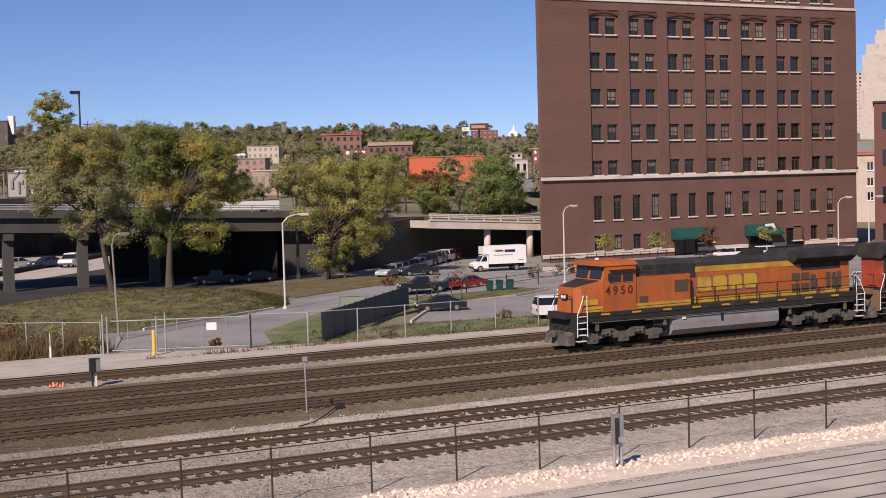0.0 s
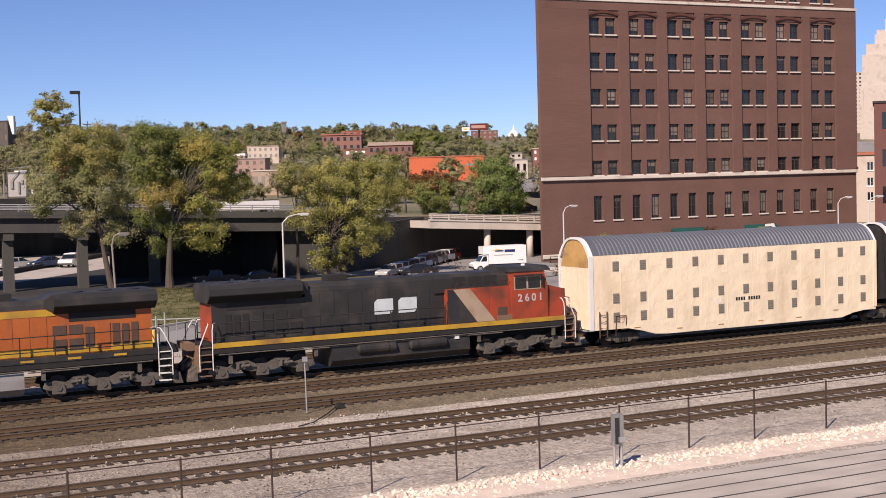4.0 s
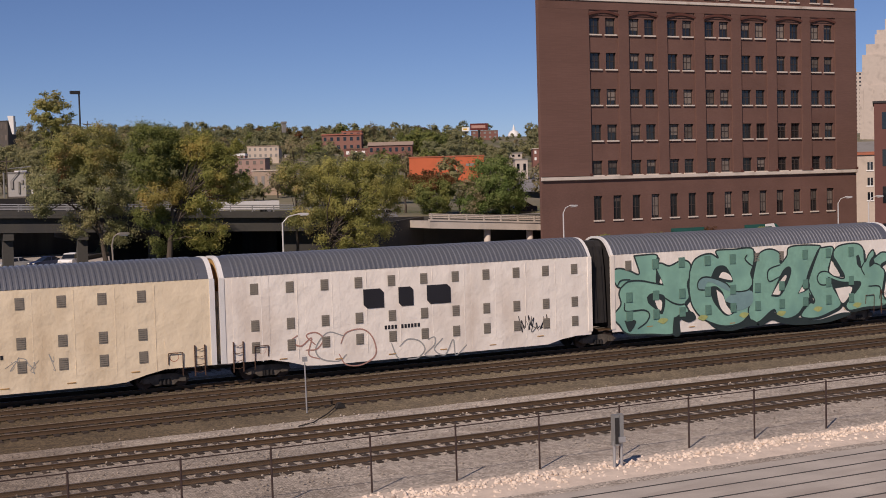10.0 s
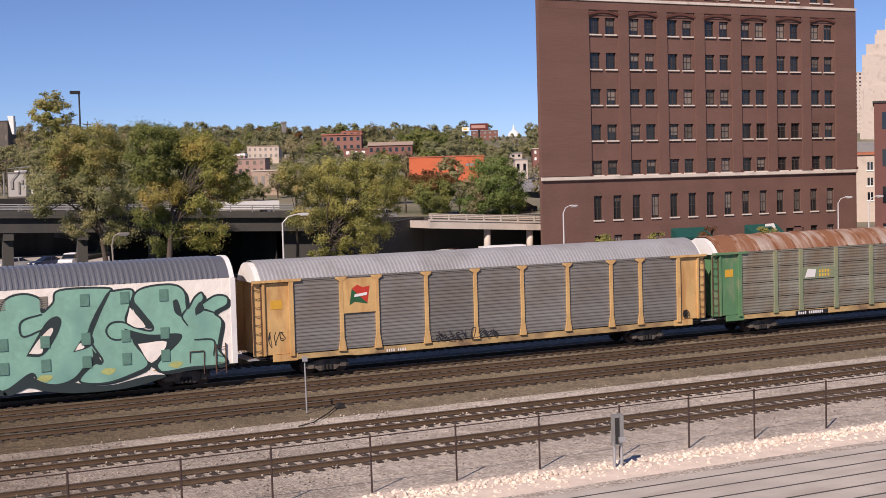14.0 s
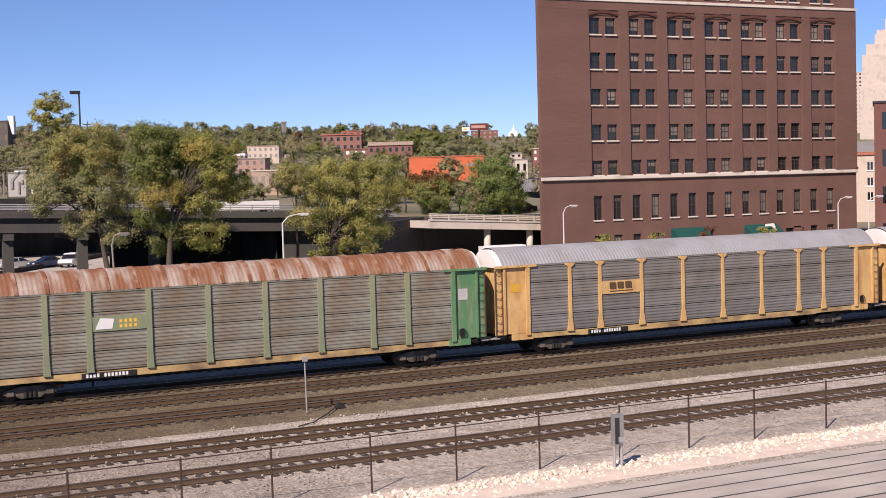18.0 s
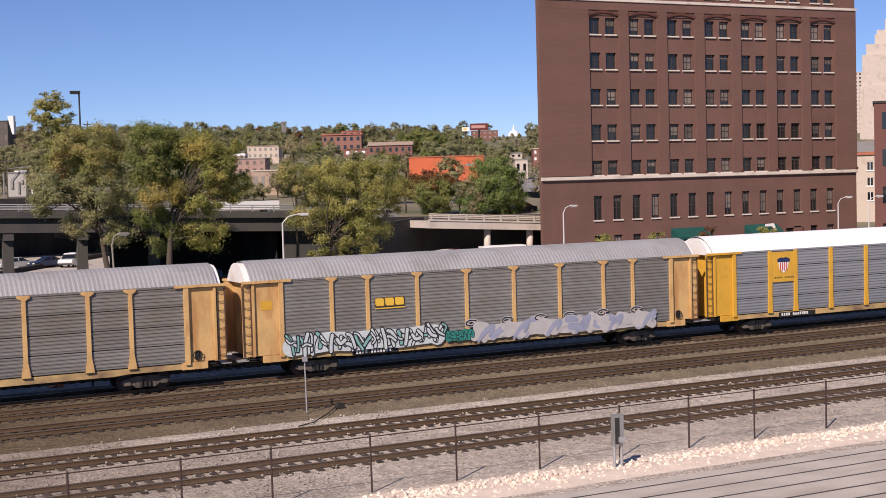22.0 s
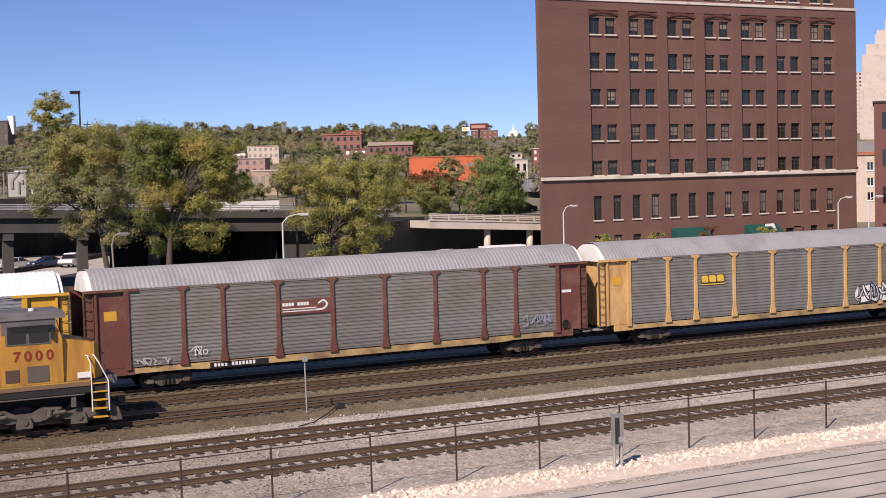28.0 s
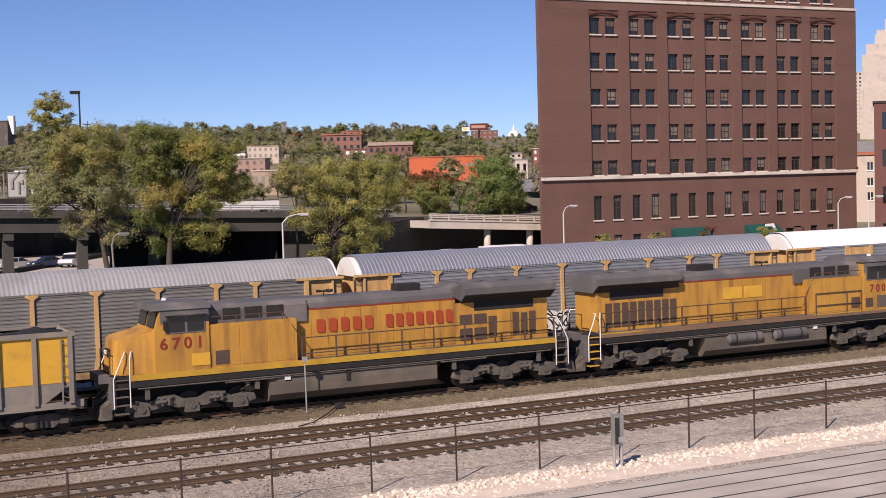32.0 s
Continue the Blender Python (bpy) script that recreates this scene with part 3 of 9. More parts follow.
    for dz in (1.32, 1.52, 1.72):
        bm = B()
        tube(bm, (a, 143.1, sa + dz), (b, 143.1, sb + dz), 0.075, n=6)
        part("rail", bm, CONCRETE_PALE, rp)
    pm = boxm("post", CONCRETE_PALE, -0.1, 0.1, 143.0, 143.2, 1.0, 1.8)
    for k in range(10):
        x = a + 0.3 + 2.4 * k
        part("post", pm, CONCRETE_PALE, rp, m=pose(x, 0, lerp(sa, sb, (x - a) / (b - a))))
    for x in (78.1, 84.2):
        bm = B()
        tube(bm, (x, 144.0, -0.3), (x, 144.0, sa - 0.05 * (x - a)), 0.42, n=14)
        part("column", bm, CONCRETE_PALE, rp, smooth=True)


build_viaduct()
# ---------------- rolling stock: shared pieces ----------------
FAR_TRAIN, NEAR_TRAIN = [], []
IRON = mat("truck_iron", (0.09, 0.077, 0.063), 0.85, 0.0, var=0.4, scale=2, dirt=(0.19, 0.155, 0.12), amount=0.4, dirt_scale=2.5)
LOCOIRON = mat("loco_truck_iron", (0.115, 0.102, 0.085), 0.8, 0.0, var=0.4, scale=2, dirt=(0.075, 0.065, 0.055), amount=0.42, dirt_scale=2.5)
UNDER = mat("underframe_black", (0.022, 0.02, 0.019), 0.8, var=0.3, scale=2)
WHEEL = mat("wheel_steel", (0.07, 0.05, 0.042), 0.6, 0.4, var=0.3, scale=3)
SHINE = mat("handrail_white", (0.75, 0.74, 0.70), 0.5, var=0.08)


def bx(name, material, parent, *a, label="", m=None):
    return part(name, boxm(name, material, *a), material, parent, label, m=m)


def text_part(body, size, material, parent, m, spacing=1.0, bold=0.0):
    cu = bpy.data.curves.new("lettering", "FONT")
    cu.body, cu.size, cu.extrude, cu.space_character, cu.offset = body, size, 0.004, spacing, bold
    cu.align_x, cu.resolution_u = "CENTER", 3
    tmp = bpy.data.objects.new("lettering", cu)
    me = bpy.data.meshes.new_from_object(tmp)
    bpy.data.objects.remove(tmp)
    bpy.data.curves.remove(cu)
    me.materials.clear()
    me.materials.append(material)
    return part("road_number", me, material, parent, "painted running number", m=m)


def side_m(x, y, z):
    """Lettering upright on a side wall: on the -y side or turned round on the +y side."""
    return pose(x, y, z, 90, 0, 0) if y < 0 else pose(x, y, z, 90, 0, 180)


def smooth_line(pts, n=6):
    out = []
    P = [Vector(p) for p in pts]
    P = [2 * P[0] - P[1]] + P + [2 * P[-1] - P[-2]]
    for a, b, c, d in zip(P, P[1:], P[2:], P[3:]):
        for k in range(n):
            t = k / n
            out.append(0.5 * (2 * b + (c - a) * t + (2 * a - 5 * b + 4 * c - d) * t * t + (3 * b - a - 3 * c + d) * t ** 3))
    return out + [P[-2]]


def strokes(bm, lines, width, y, taper=0.0):
    """Painted strokes on a side wall: lines of (x, z) points; each lies a hair above the last."""
    for li, ln in enumerate(lines):
        L = smooth_line(ln)
        n = len(L)
        last = None
        y0 = y - 0.0012 * (li % 5)
        for i, p in enumerate(L):
            d = (L[min(i + 1, n - 1)] - L[max(i - 1, 0)])
            if d.length < 1e-6:
                continue
            d.normalize()
            w = width * 0.5 * (1 - taper * abs(2 * i / (n - 1) - 1) ** 2)
            q = Vector((-d.y, d.x)) * w
            yy = y0 - 0.00001 * i
            cur = (bm.verts.new((p.x + q.x, yy, p.y + q.y)), bm.verts.new((p.x - q.x, yy, p.y - q.y)))
            if last:
                bm.faces.new((last[0], last[1], cur[1], cur[0]))
            last = cur
        for k, p in enumerate((L[0], L[-1])):
            yy = y0 - 0.0007 - 0.0001 * k
            ring = [bm.verts.new((p.x + width * 0.5 * (1 - taper) * math.cos(a * math.pi / 6), yy, p.y + width * 0.5 * (1 - taper) * math.sin(a * math.pi / 6))) for a in range(12)]
            bm.faces.new(ring)


def wheel_mesh(r, n=20):
    bm = B()
    tube(bm, (0, -0.07, 0), (0, 0.07, 0), r, n=n)
    tube(bm, (0, 0.07, 0), (0, 0.10, 0), r + 0.025, n=n)
    tube(bm, (0, -0.14, 0), (0, -0.07, 0), r * 0.28, n=10)
    return mesh_of("wheel", bm, WHEEL)


WHEEL_S, WHEEL_L = wheel_mesh(0.42), wheel_mesh(0.53)
bm = B()
tube(bm, (0, -0.72, 0), (0, 0.72, 0), 0.08, n=8)
AXLE = mesh_of("axle", bm, WHEEL)


def freight_truck_meshes():
    bm = B()
    prism(bm, [(-1.25, 0.42), (-1.05, 0.58), (-0.45, 0.72), (0.45, 0.72), (1.05, 0.58), (1.25, 0.42), (1.05, 0.32), (0.7, 0.34), (0.45, 0.16), (-0.45, 0.16), (-0.7, 0.34), (-1.05, 0.32)], -0.09, 0.09, "y")
    for x in (-0.89, 0.89):
        box(bm, x - 0.16, x + 0.16, -0.15, 0.10, 0.30, 0.56)
    frame_me = mesh_of("side_frame", bm, IRON)
    bm = B()
    for x in (-0.2, 0, 0.2):
        tube(bm, (x, -0.11, 0.2), (x, -0.11, 0.46), 0.085, n=8)
    return frame_me, mesh_of("spring", bm, UNDER)


TRUCK_FRAME, TRUCK_SPRING = freight_truck_meshes()


def freight_truck(parent, x):
    tr = bx("truck", UNDER, parent, -0.2, 0.2, -1.15, 1.15, 0.42, 0.72, m=pose(x, 0, 0))
    for s in (-1, 1):
        turn = 0 if s < 0 else 180
        f = part("side_frame", TRUCK_FRAME, IRON, tr, m=pose(0, s * 1.08, 0, 0, 0, turn))
        part("spring", TRUCK_SPRING, UNDER, tr, m=pose(0, s * 1.08, 0, 0, 0, turn))
        for dx in (-0.89, 0.89):
            part("wheel", WHEEL_S, WHEEL, tr, m=pose(dx, s * 0.75, 0.42, 0, 0, turn))
    for dx in (-0.89, 0.89):
        part("axle", AXLE, WHEEL, tr, m=pose(dx, 0, 0.42))
    return tr


def coupler(parent, x, s, reach):
    bm = B()
    box(bm, min(0, s * reach), max(0, s * reach), -0.1, 0.1, 0.72, 0.95)
    box(bm, s * reach - 0.17, s * reach + 0.13, -0.17, 0.17, 0.66, 1.0)
    part("coupler", bm, IRON, parent, m=pose(x, 0, 0))


# ---------------- autorack cars ----------------
POSTS = (1.95, 4.72, 6.72, 9.57, 12.5, 15.42, 18.35, 21.25, 23.25, 26.05)
CAR = 27.95


def arch_profile(w, z0, rise, power=2.4, n=7):
    pts = []
    for k in range(-n, n + 1):
        a = math.sin(abs(k) / n * math.pi / 2) * (1 if k > 0 else -1)
        pts.append((w * a, z0 + rise * (1 - abs(a) ** power)))
    return pts


def corrugated_roof(name, material, x0, x1, w, z0, rise, period, depth, power=2.4, duty=0.5):
    prof = arch_profile(w, z0, rise, power)
    xs, x = [], x0
    while x < x1 - 1e-6:
        xs += [(x, 0), (x + period * 0.12, depth), (x + period * duty, depth), (x + period * (duty + 0.12), 0)]
        x += period
    xs.append((x1, 0))
    verts, faces = [], []
    for xx, d in xs:
        xx = min(xx, x1)
        for y, z in prof:
            k = y / w
            verts.append((xx, y + d * k, z + d * (1 - abs(k) * 0.5)))
    n = len(prof)
    for i in range(len(xs) - 1):
        for j in range(n - 1):
            faces.append((i * n + j, (i + 1) * n + j, (i + 1) * n + j + 1, i * n + j + 1))
    return from_arrays(name, verts, faces, material)


def corrugated_panel(material, z0, z1, ribs, depth=0.035):
    """A unit-wide sheet with level ribs, 0.03 thick, on the -y side."""
    bm = B()
    h = (z1 - z0) / ribs
    pts = []
    for i in range(ribs):
        z = z0 + i * h
        pts += [(0, z), (0, z + h * 0.45), (-depth, z + h * 0.55), (-depth, z + h * 0.9)]
    pts += [(0, z1), (0.03, z1), (0.03, z0)]
    prism(bm, pts, 0, 1)
    return mesh_of("side_panel", bm, material)


def post_mesh(material, flared):
    bm = B()
    if flared:
        out = [(-0.21, 1.14), (0.21, 1.14), (0.19, 1.3), (0.10, 1.85), (0.09, 4.72), (0.3, 4.86), (0.3, 4.95), (-0.3, 4.95), (-0.3, 4.86), (-0.09, 4.72), (-0.10, 1.85), (-0.19, 1.3)]
    else:
        out = [(-0.17, 1.14), (0.17, 1.14), (0.13, 1.9), (0.13, 4.93), (-0.13, 4.93), (-0.13, 1.9)]
    prism(bm, out, -0.10, 0.0, "y")
    return mesh_of("post", bm, material)


def ladder_mesh(material, z0, z1, w=0.42, rungs=8):
    bm = B()
    for x in (0, w):
        box(bm, x - 0.025, x + 0.025, -0.05, 0.0, z0, z1)
    for k in range(rungs):
        z = z0 + (k + 0.5) * (z1 - z0) / rungs
        path(bm, [(0, -0.03, z + 0.03), (w * 0.5, -0.06, z - 0.03), (w, -0.03, z + 0.03)], 0.016, 5)
    return mesh_of("ladder", bm, material)


def hand_brake(parent, material, x):
    bm = B()
    for k in range(10):
        a, b = k * math.pi / 5, (k + 1) * math.pi / 5
        tube(bm, (0.22 * math.cos(a), -0.1, 0.22 * math.sin(a)), (0.22 * math.cos(b), -0.1, 0.22 * math.sin(b)), 0.02, n=5, caps=False)
    for k in range(5):
        a = k * math.pi * 2 / 5
        tube(bm, (0, -0.1, 0), (0.22 * math.cos(a), -0.1, 0.22 * math.sin(a)), 0.014, n=4, caps=False)
    box(bm, -0.12, 0.12, -0.07, 0.06, -0.2, 0.18)
    part("hand_brake", bm, material, parent, "dark iron hand brake wheel", m=pose(x, -1.52, 1.55))


GALV = dict(
    grey=mat("galvanised_side", (0.21, 0.208, 0.196), 0.6, 0.2, var=0.3, scale=0.5, fine=6, stretch=(0.5, 1, 2), dirt=(0.17, 0.145, 0.115), amount=0.42, dirt_scale=0.7, dirt_stretch=(1.2, 1, 0.3), rand=0.12),
    brown=mat("galvanised_brown", (0.212, 0.205, 0.19), 0.6, 0.2, var=0.32, scale=0.5, fine=6, stretch=(0.5, 1, 2), dirt=(0.165, 0.135, 0.10), amount=0.45, dirt_scale=0.6, dirt_stretch=(1.2, 1, 0.3), rand=0.13),
    blue=mat("galvanised_clean", (0.30, 0.31, 0.325), 0.5, 0.35, var=0.14, scale=0.5, fine=6, stretch=(0.5, 1, 2), dirt=(0.26, 0.26, 0.26), amount=0.3, dirt_scale=0.5, rand=0.07),
    rust=mat("galvanised_stained", (0.25, 0.245, 0.20), 0.65, 0.15, var=0.3, scale=0.6, fine=6, stretch=(0.5, 1, 2), dirt=(0.175, 0.115, 0.065), amount=0.5, dirt_scale=0.8, dirt_stretch=(1.6, 1, 0.35), rand=0.12))
RACKYELLOW = mat("rack_yellow", (0.595, 0.385, 0.155), 0.6, var=0.18, scale=0.8, fine=7, dirt=(0.44, 0.235, 0.085), amount=0.42, dirt_scale=1.0, dirt_stretch=(2, 1, 0.5))
RACKYELLOW_NEW = mat("rack_yellow_fresh", (0.64, 0.36, 0.035), 0.5, var=0.1, scale=0.8, fine=7, dirt=(0.42, 0.25, 0.05), amount=0.22, dirt_scale=1.0)
RACKGREEN = mat("rack_green", (0.215, 0.25, 0.15), 0.65, var=0.16, scale=0.8, fine=7, dirt=(0.32, 0.27, 0.15), amount=0.38, dirt_scale=1.0, dirt_stretch=(2, 1, 0.5))
RACKGREEN_END = mat("rack_green_end", (0.10, 0.225, 0.105), 0.6, var=0.18, scale=0.8, fine=7, dirt=(0.24, 0.26, 0.15), amount=0.36, dirt_scale=1.2, dirt_stretch=(2, 1, 0.5))
RACKMAROON = mat("rack_maroon", (0.145, 0.055, 0.042), 0.65, var=0.18, scale=0.8, fine=7, dirt=(0.20, 0.12, 0.085), amount=0.35, dirt_scale=1.0)
DECKYELLOW = mat("deck_yellow", (0.50, 0.35, 0.15), 0.65, var=0.25, scale=0.6, fine=7, dirt=(0.19, 0.125, 0.075), amount=0.5, dirt_scale=0.9, dirt_stretch=(0.7, 1, 1))
ROOFGREY = mat("roof_grey", (0.315, 0.317, 0.323), 0.6, 0.1, var=0.14, scale=0.4, fine=5, dirt=(0.25, 0.245, 0.24), amount=0.35, dirt_scale=0.5)
ROOFBRIGHT = mat("roof_bright", (0.60, 0.60, 0.62), 0.32, 0.75, var=0.08, scale=0.4, fine=5)
ROOFWHITE = mat("roof_white", (0.80, 0.80, 0.82), 0.5, var=0.05, scale=0.3)
ROOFRUST = mat("roof_rust", (0.38, 0.32, 0.27), 0.8, var=0.25, scale=0.6, fine=6, dirt=(0.215, 0.095, 0.045), amount=0.85, dirt_scale=0.8, dirt_stretch=(1.6, 0.5, 0.35))
ENDWHITE = mat("end_white", (0.74, 0.73, 0.70), 0.55, var=0.1, scale=1, dirt=(0.5, 0.45, 0.38), amount=0.25)
RUNG = mat("rung_brown", (0.10, 0.055, 0.035), 0.75, var=0.25, scale=3)
POST_CACHE, PANEL_CACHE, ROOF_CACHE = {}, {}, {}


def autorack(label, side, post_mat, end_mat, roof_mat, seams=False, flared=True, strip_ribs=False, end_top=None, group="autorack cars"):
    ob = thing("autorack_car", label, "autorack car", group=group)
    o = -CAR / 2
    body = GALV[side]
    # flat deck, centre sill and side sills
    dk = bx("deck", UNDER, ob, o + 0.3, -o - 0.3, -1.4, 1.4, 0.95, 1.1)
    for s in (-1, 1):
        bm = B()
        prism(bm, [(o + 1.3, 1.16), (-o - 1.3, 1.16), (-o - 1.3, 0.9), (-o - 4.9, 0.9), (-o - 5.6, 0.84), (o + 5.6, 0.84), (o + 4.9, 0.9), (o + 1.3, 0.9)], s * 1.5 - 0.05, s * 1.5 + 0.05, "y")
        part("side_sill", bm, DECKYELLOW, ob, "worn yellow side sill")
    bx("centre_sill", UNDER, ob, o + 0.4, -o - 0.4, -0.35, 0.35, 0.55, 0.96)
    for x in (o + 4.0, -o - 4.0):
        freight_truck(ob, x)
    coupler(ob, o + 0.4, -1, 0.75)
    coupler(ob, -o - 0.4, 1, 0.75)
    # ribbed side sheets between the posts
    spans = list(zip(POSTS, POSTS[1:]))
    tiers = [(1.22, 2.1), (2.15, 3.02), (3.07, 3.94), (3.99, 4.86)] if seams else [(1.22, 4.88)]
    for z0, z1 in tiers:
        key = (side, z0, z1)
        if key not in PANEL_CACHE:
            PANEL_CACHE[key] = corrugated_panel(body, z0, z1, 5 if seams else 20, 0.02)
        for a, b in spans:
            part("side_panel", PANEL_CACHE[key], body, ob, m=Matrix.Translation((o + a + 0.03, -1.555 + rng.uniform(-0.006, 0.006), 0)) @ Matrix.Diagonal((b - a - 0.06, 1, 1, 1)))
    part("side_panel", boxm("side_panel", body, o + 1.95, -o - 1.9, 1.5, 1.55, 1.22, 4.88), body, ob)
    if seams:
        bx("tier_gap", UNDER, ob, o + 2.0, -o - 2.0, -1.52, -1.5, 1.3, 4.8)
    key = (post_mat.name, flared)
    if key not in POST_CACHE:
        POST_CACHE[key] = post_mesh(post_mat, flared)
    for k, p in enumerate(POSTS):
        if 0 < k < len(POSTS) - 1:
            part("post", POST_CACHE[key], post_mat, ob, m=pose(o + p, -1.56, 0))
            part("post", POST_CACHE[key], post_mat, ob, m=pose(o + p, 1.56, 0, 0, 0, 180))
    for s in (-1, 1):
        bx("top_rail", body, ob, o + 2.0, -o - 2.0, s * 1.56 - 0.04, s * 1.56 + 0.04, 4.885, 4.99)
    # end bays with sliding-door pocket, corner posts and ladder
    lad = ladder_mesh(RUNG, 1.25, 4.75)
    for e in (-1, 1):
        for s in (-1, 1):
            def X(l):
                return e * (CAR / 2 - l)
            bx("end_panel", end_mat, ob, min(X(0.62), X(1.95)), max(X(0.62), X(1.95)), s * 1.47 - 0.03, s * 1.47 + 0.03, 1.22, 4.82)
            bx("corner_post", end_mat, ob, min(X(1.88), X(2.12)), max(X(1.88), X(2.12)), s * 1.56 - 0.09, s * 1.56 + 0.03, 1.1, 4.86)
            bx("corner_post", end_mat, ob, min(X(0.5), X(0.62)), max(X(0.5), X(0.62)), s * 1.52 - 0.08, s * 1.52 + 0.06, 1.2, 4.84)
            bx("end_beam", end_mat, ob, min(X(-0.02), X(2.55)), max(X(-0.02), X(2.55)), s * 1.58 - 0.09, s * 1.58 + 0.05, 4.86, 4.985)
            bx("step_sill", end_mat, ob, min(X(1.0), X(2.3)), max(X(1.0), X(2.3)), s * 1.5 - 0.06, s * 1.5 + 0.06, 0.86, 1.2)
            bx("ladder_panel", end_mat, ob, min(X(0.0), X(0.5)), max(X(0.0), X(0.5)), s * 1.43 - 0.02, s * 1.43 + 0.02, 1.2, 4.84)
            part("ladder", lad, RUNG, ob, m=pose(min(X(0.03), X(0.45)), s * 1.47, 0, 0, 0, 0) if s < 0 else pose(max(X(0.03), X(0.45)), s * 1.47, 0, 0, 0, 180))
        bm = B()
        for k in range(4):
            y0 = -1.44 + k * 0.72
            box(bm, X(0.55) - 0.04, X(0.55) + 0.04, y0 + 0.02, y0 + 0.70, 1.15, 4.86)
        part("end_door", bm, end_mat, ob, "folding end door")
        bm = B()
        pr = [p for p in arch_profile(1.5, 4.87, 0.98, 2.4, 6)]
        prism(bm, pr, min(X(0.2), X(0.5)), max(X(0.2), X(0.5)))
        part("roof_end", bm, end_top or ENDWHITE, ob, "white painted roof end")
        bx("end_platform", STEEL, ob, min(X(-0.25), X(1.6)), max(X(-0.25), X(1.6)), -1.4, 1.4, 0.98, 1.03)
    bx("warning_plate", RACKYELLOW_NEW, ob, o + 0.95, o + 1.55, -1.512, -1.5, 3.5, 3.95)
    hand_brake(ob, UNDER, -o - 1.5)
    key = (roof_mat.name,)
    if key not in ROOF_CACHE:
        ROOF_CACHE[key] = corrugated_roof("roof", roof_mat, o + 0.42, -o - 0.42, 1.6, 4.97, 0.96, 0.22, 0.035 if roof_mat is ROOFBRIGHT else 0.011)
    part("roof", ROOF_CACHE[key], roof_mat, ob, "ribbed arched roof")
    if strip_ribs:
        for k in range(20):
            x = o + 0.7 + k * 1.4
            bm = B()
            pr = arch_profile(1.64, 4.99, 0.99, 2.4, 6)
            inner = [(y * 0.96, z - 0.06) for y, z in reversed(pr)]
            prism(bm, pr + inner, x - 0.09, x + 0.09)
            part("roof_band", bm, mat_rustband, ob, "rust brown roof band")
    return ob


mat_rustband = mat("rust_band", (0.20, 0.085, 0.04), 0.85, var=0.35, scale=1.5, fine=8, dirt=(0.36, 0.24, 0.17), amount=0.5, dirt_scale=1.5)


def plate(ob, material, x0, x1, z0, z1, y=-1.625, name="sign_plate", label=""):
    return bx(name, material, ob, x0 - CAR / 2, x1 - CAR / 2, y, y + 0.02, z0, z1, label=label)


def mark_bars(ob, material, x0, n, z, y, w=0.11, h=0.16, gap=0.06, name="marking"):
    """Small stencilled marks as plain bars."""
    bm = B()
    for k in range(n):
        if k == 4:
            continue
        box(bm, x0 + k * (w + gap), x0 + k * (w + gap) + w, y - 0.004, y, z, z + h)
    tagged(part(name, bm, material, ob, "row of stencilled marks"), kind="stuff")


def tag_scribble(ob, material, x0, x1, z0, z1, y, seed, n=5, width=0.06, label="scrawled graffiti"):
    r = random.Random(seed)
    lines = []
    w = (x1 - x0) / n
    for k in range(n):
        cx = x0 + (k + 0.5) * w
        lines.append([(cx + r.uniform(-0.6, 0.6) * w, r.uniform(z0, z1)) for _ in range(r.randint(5, 8))])
    bm = B()
    strokes(bm, lines, width, y, 0.4)
    return part("graffiti", bm, material, ob, label)


def inside(poly, x, y):
    c = False
    for (x0, y0), (x1, y1) in zip(poly, poly[1:] + poly[:1]):
        if (y0 > y) != (y1 > y) and x < (x1 - x0) * (y - y0) / (y1 - y0) + x0:
            c = not c
    return c


def painted_patch(ob, material, pts, y, dx=0.0, label="", name="graffiti", edge=None, width=0.1):
    """A flat painted field with a closed flowing outline; with edge, also its drawn border."""
    loop = smooth_line(list(pts) + [pts[0]], 4)[:-1]
    bm = B()
    bm.faces.new([bm.verts.new((p.x + dx, y, p.y)) for p in loop])
    g = part(name, bm, material, ob, label)
    if edge:
        bm = B()
        strokes(bm, [[(x + dx, z) for x, z in list(pts) + [pts[0]]]], width, y - 0.001)
        part("graffiti_edge", bm, edge, g)
    return g


def plain_block(bm, a, b, z0, z1, y0, y1):
    """One plain solid emblem block with two cut corners."""
    q = min(b - a, z1 - z0) * 0.2
    prism(bm, [(a + q, z0), (b, z0), (b, z1 - q), (b - q, z1), (a, z1), (a, z0 + q)], y0, y1, "y")


def painted_form(ob, line, fill, pts, width, edge, y, label=""):
    """One fat painted form: a dark outline with its fill a hair above it."""
    bm = B()
    strokes(bm, [pts], width, y)
    g = part("graffiti", bm, line, ob, label)
    bm = B()
    strokes(bm, [pts], width - 2 * edge, y - 0.0014)
    part("graffiti_fill", bm, fill, g)
    return g


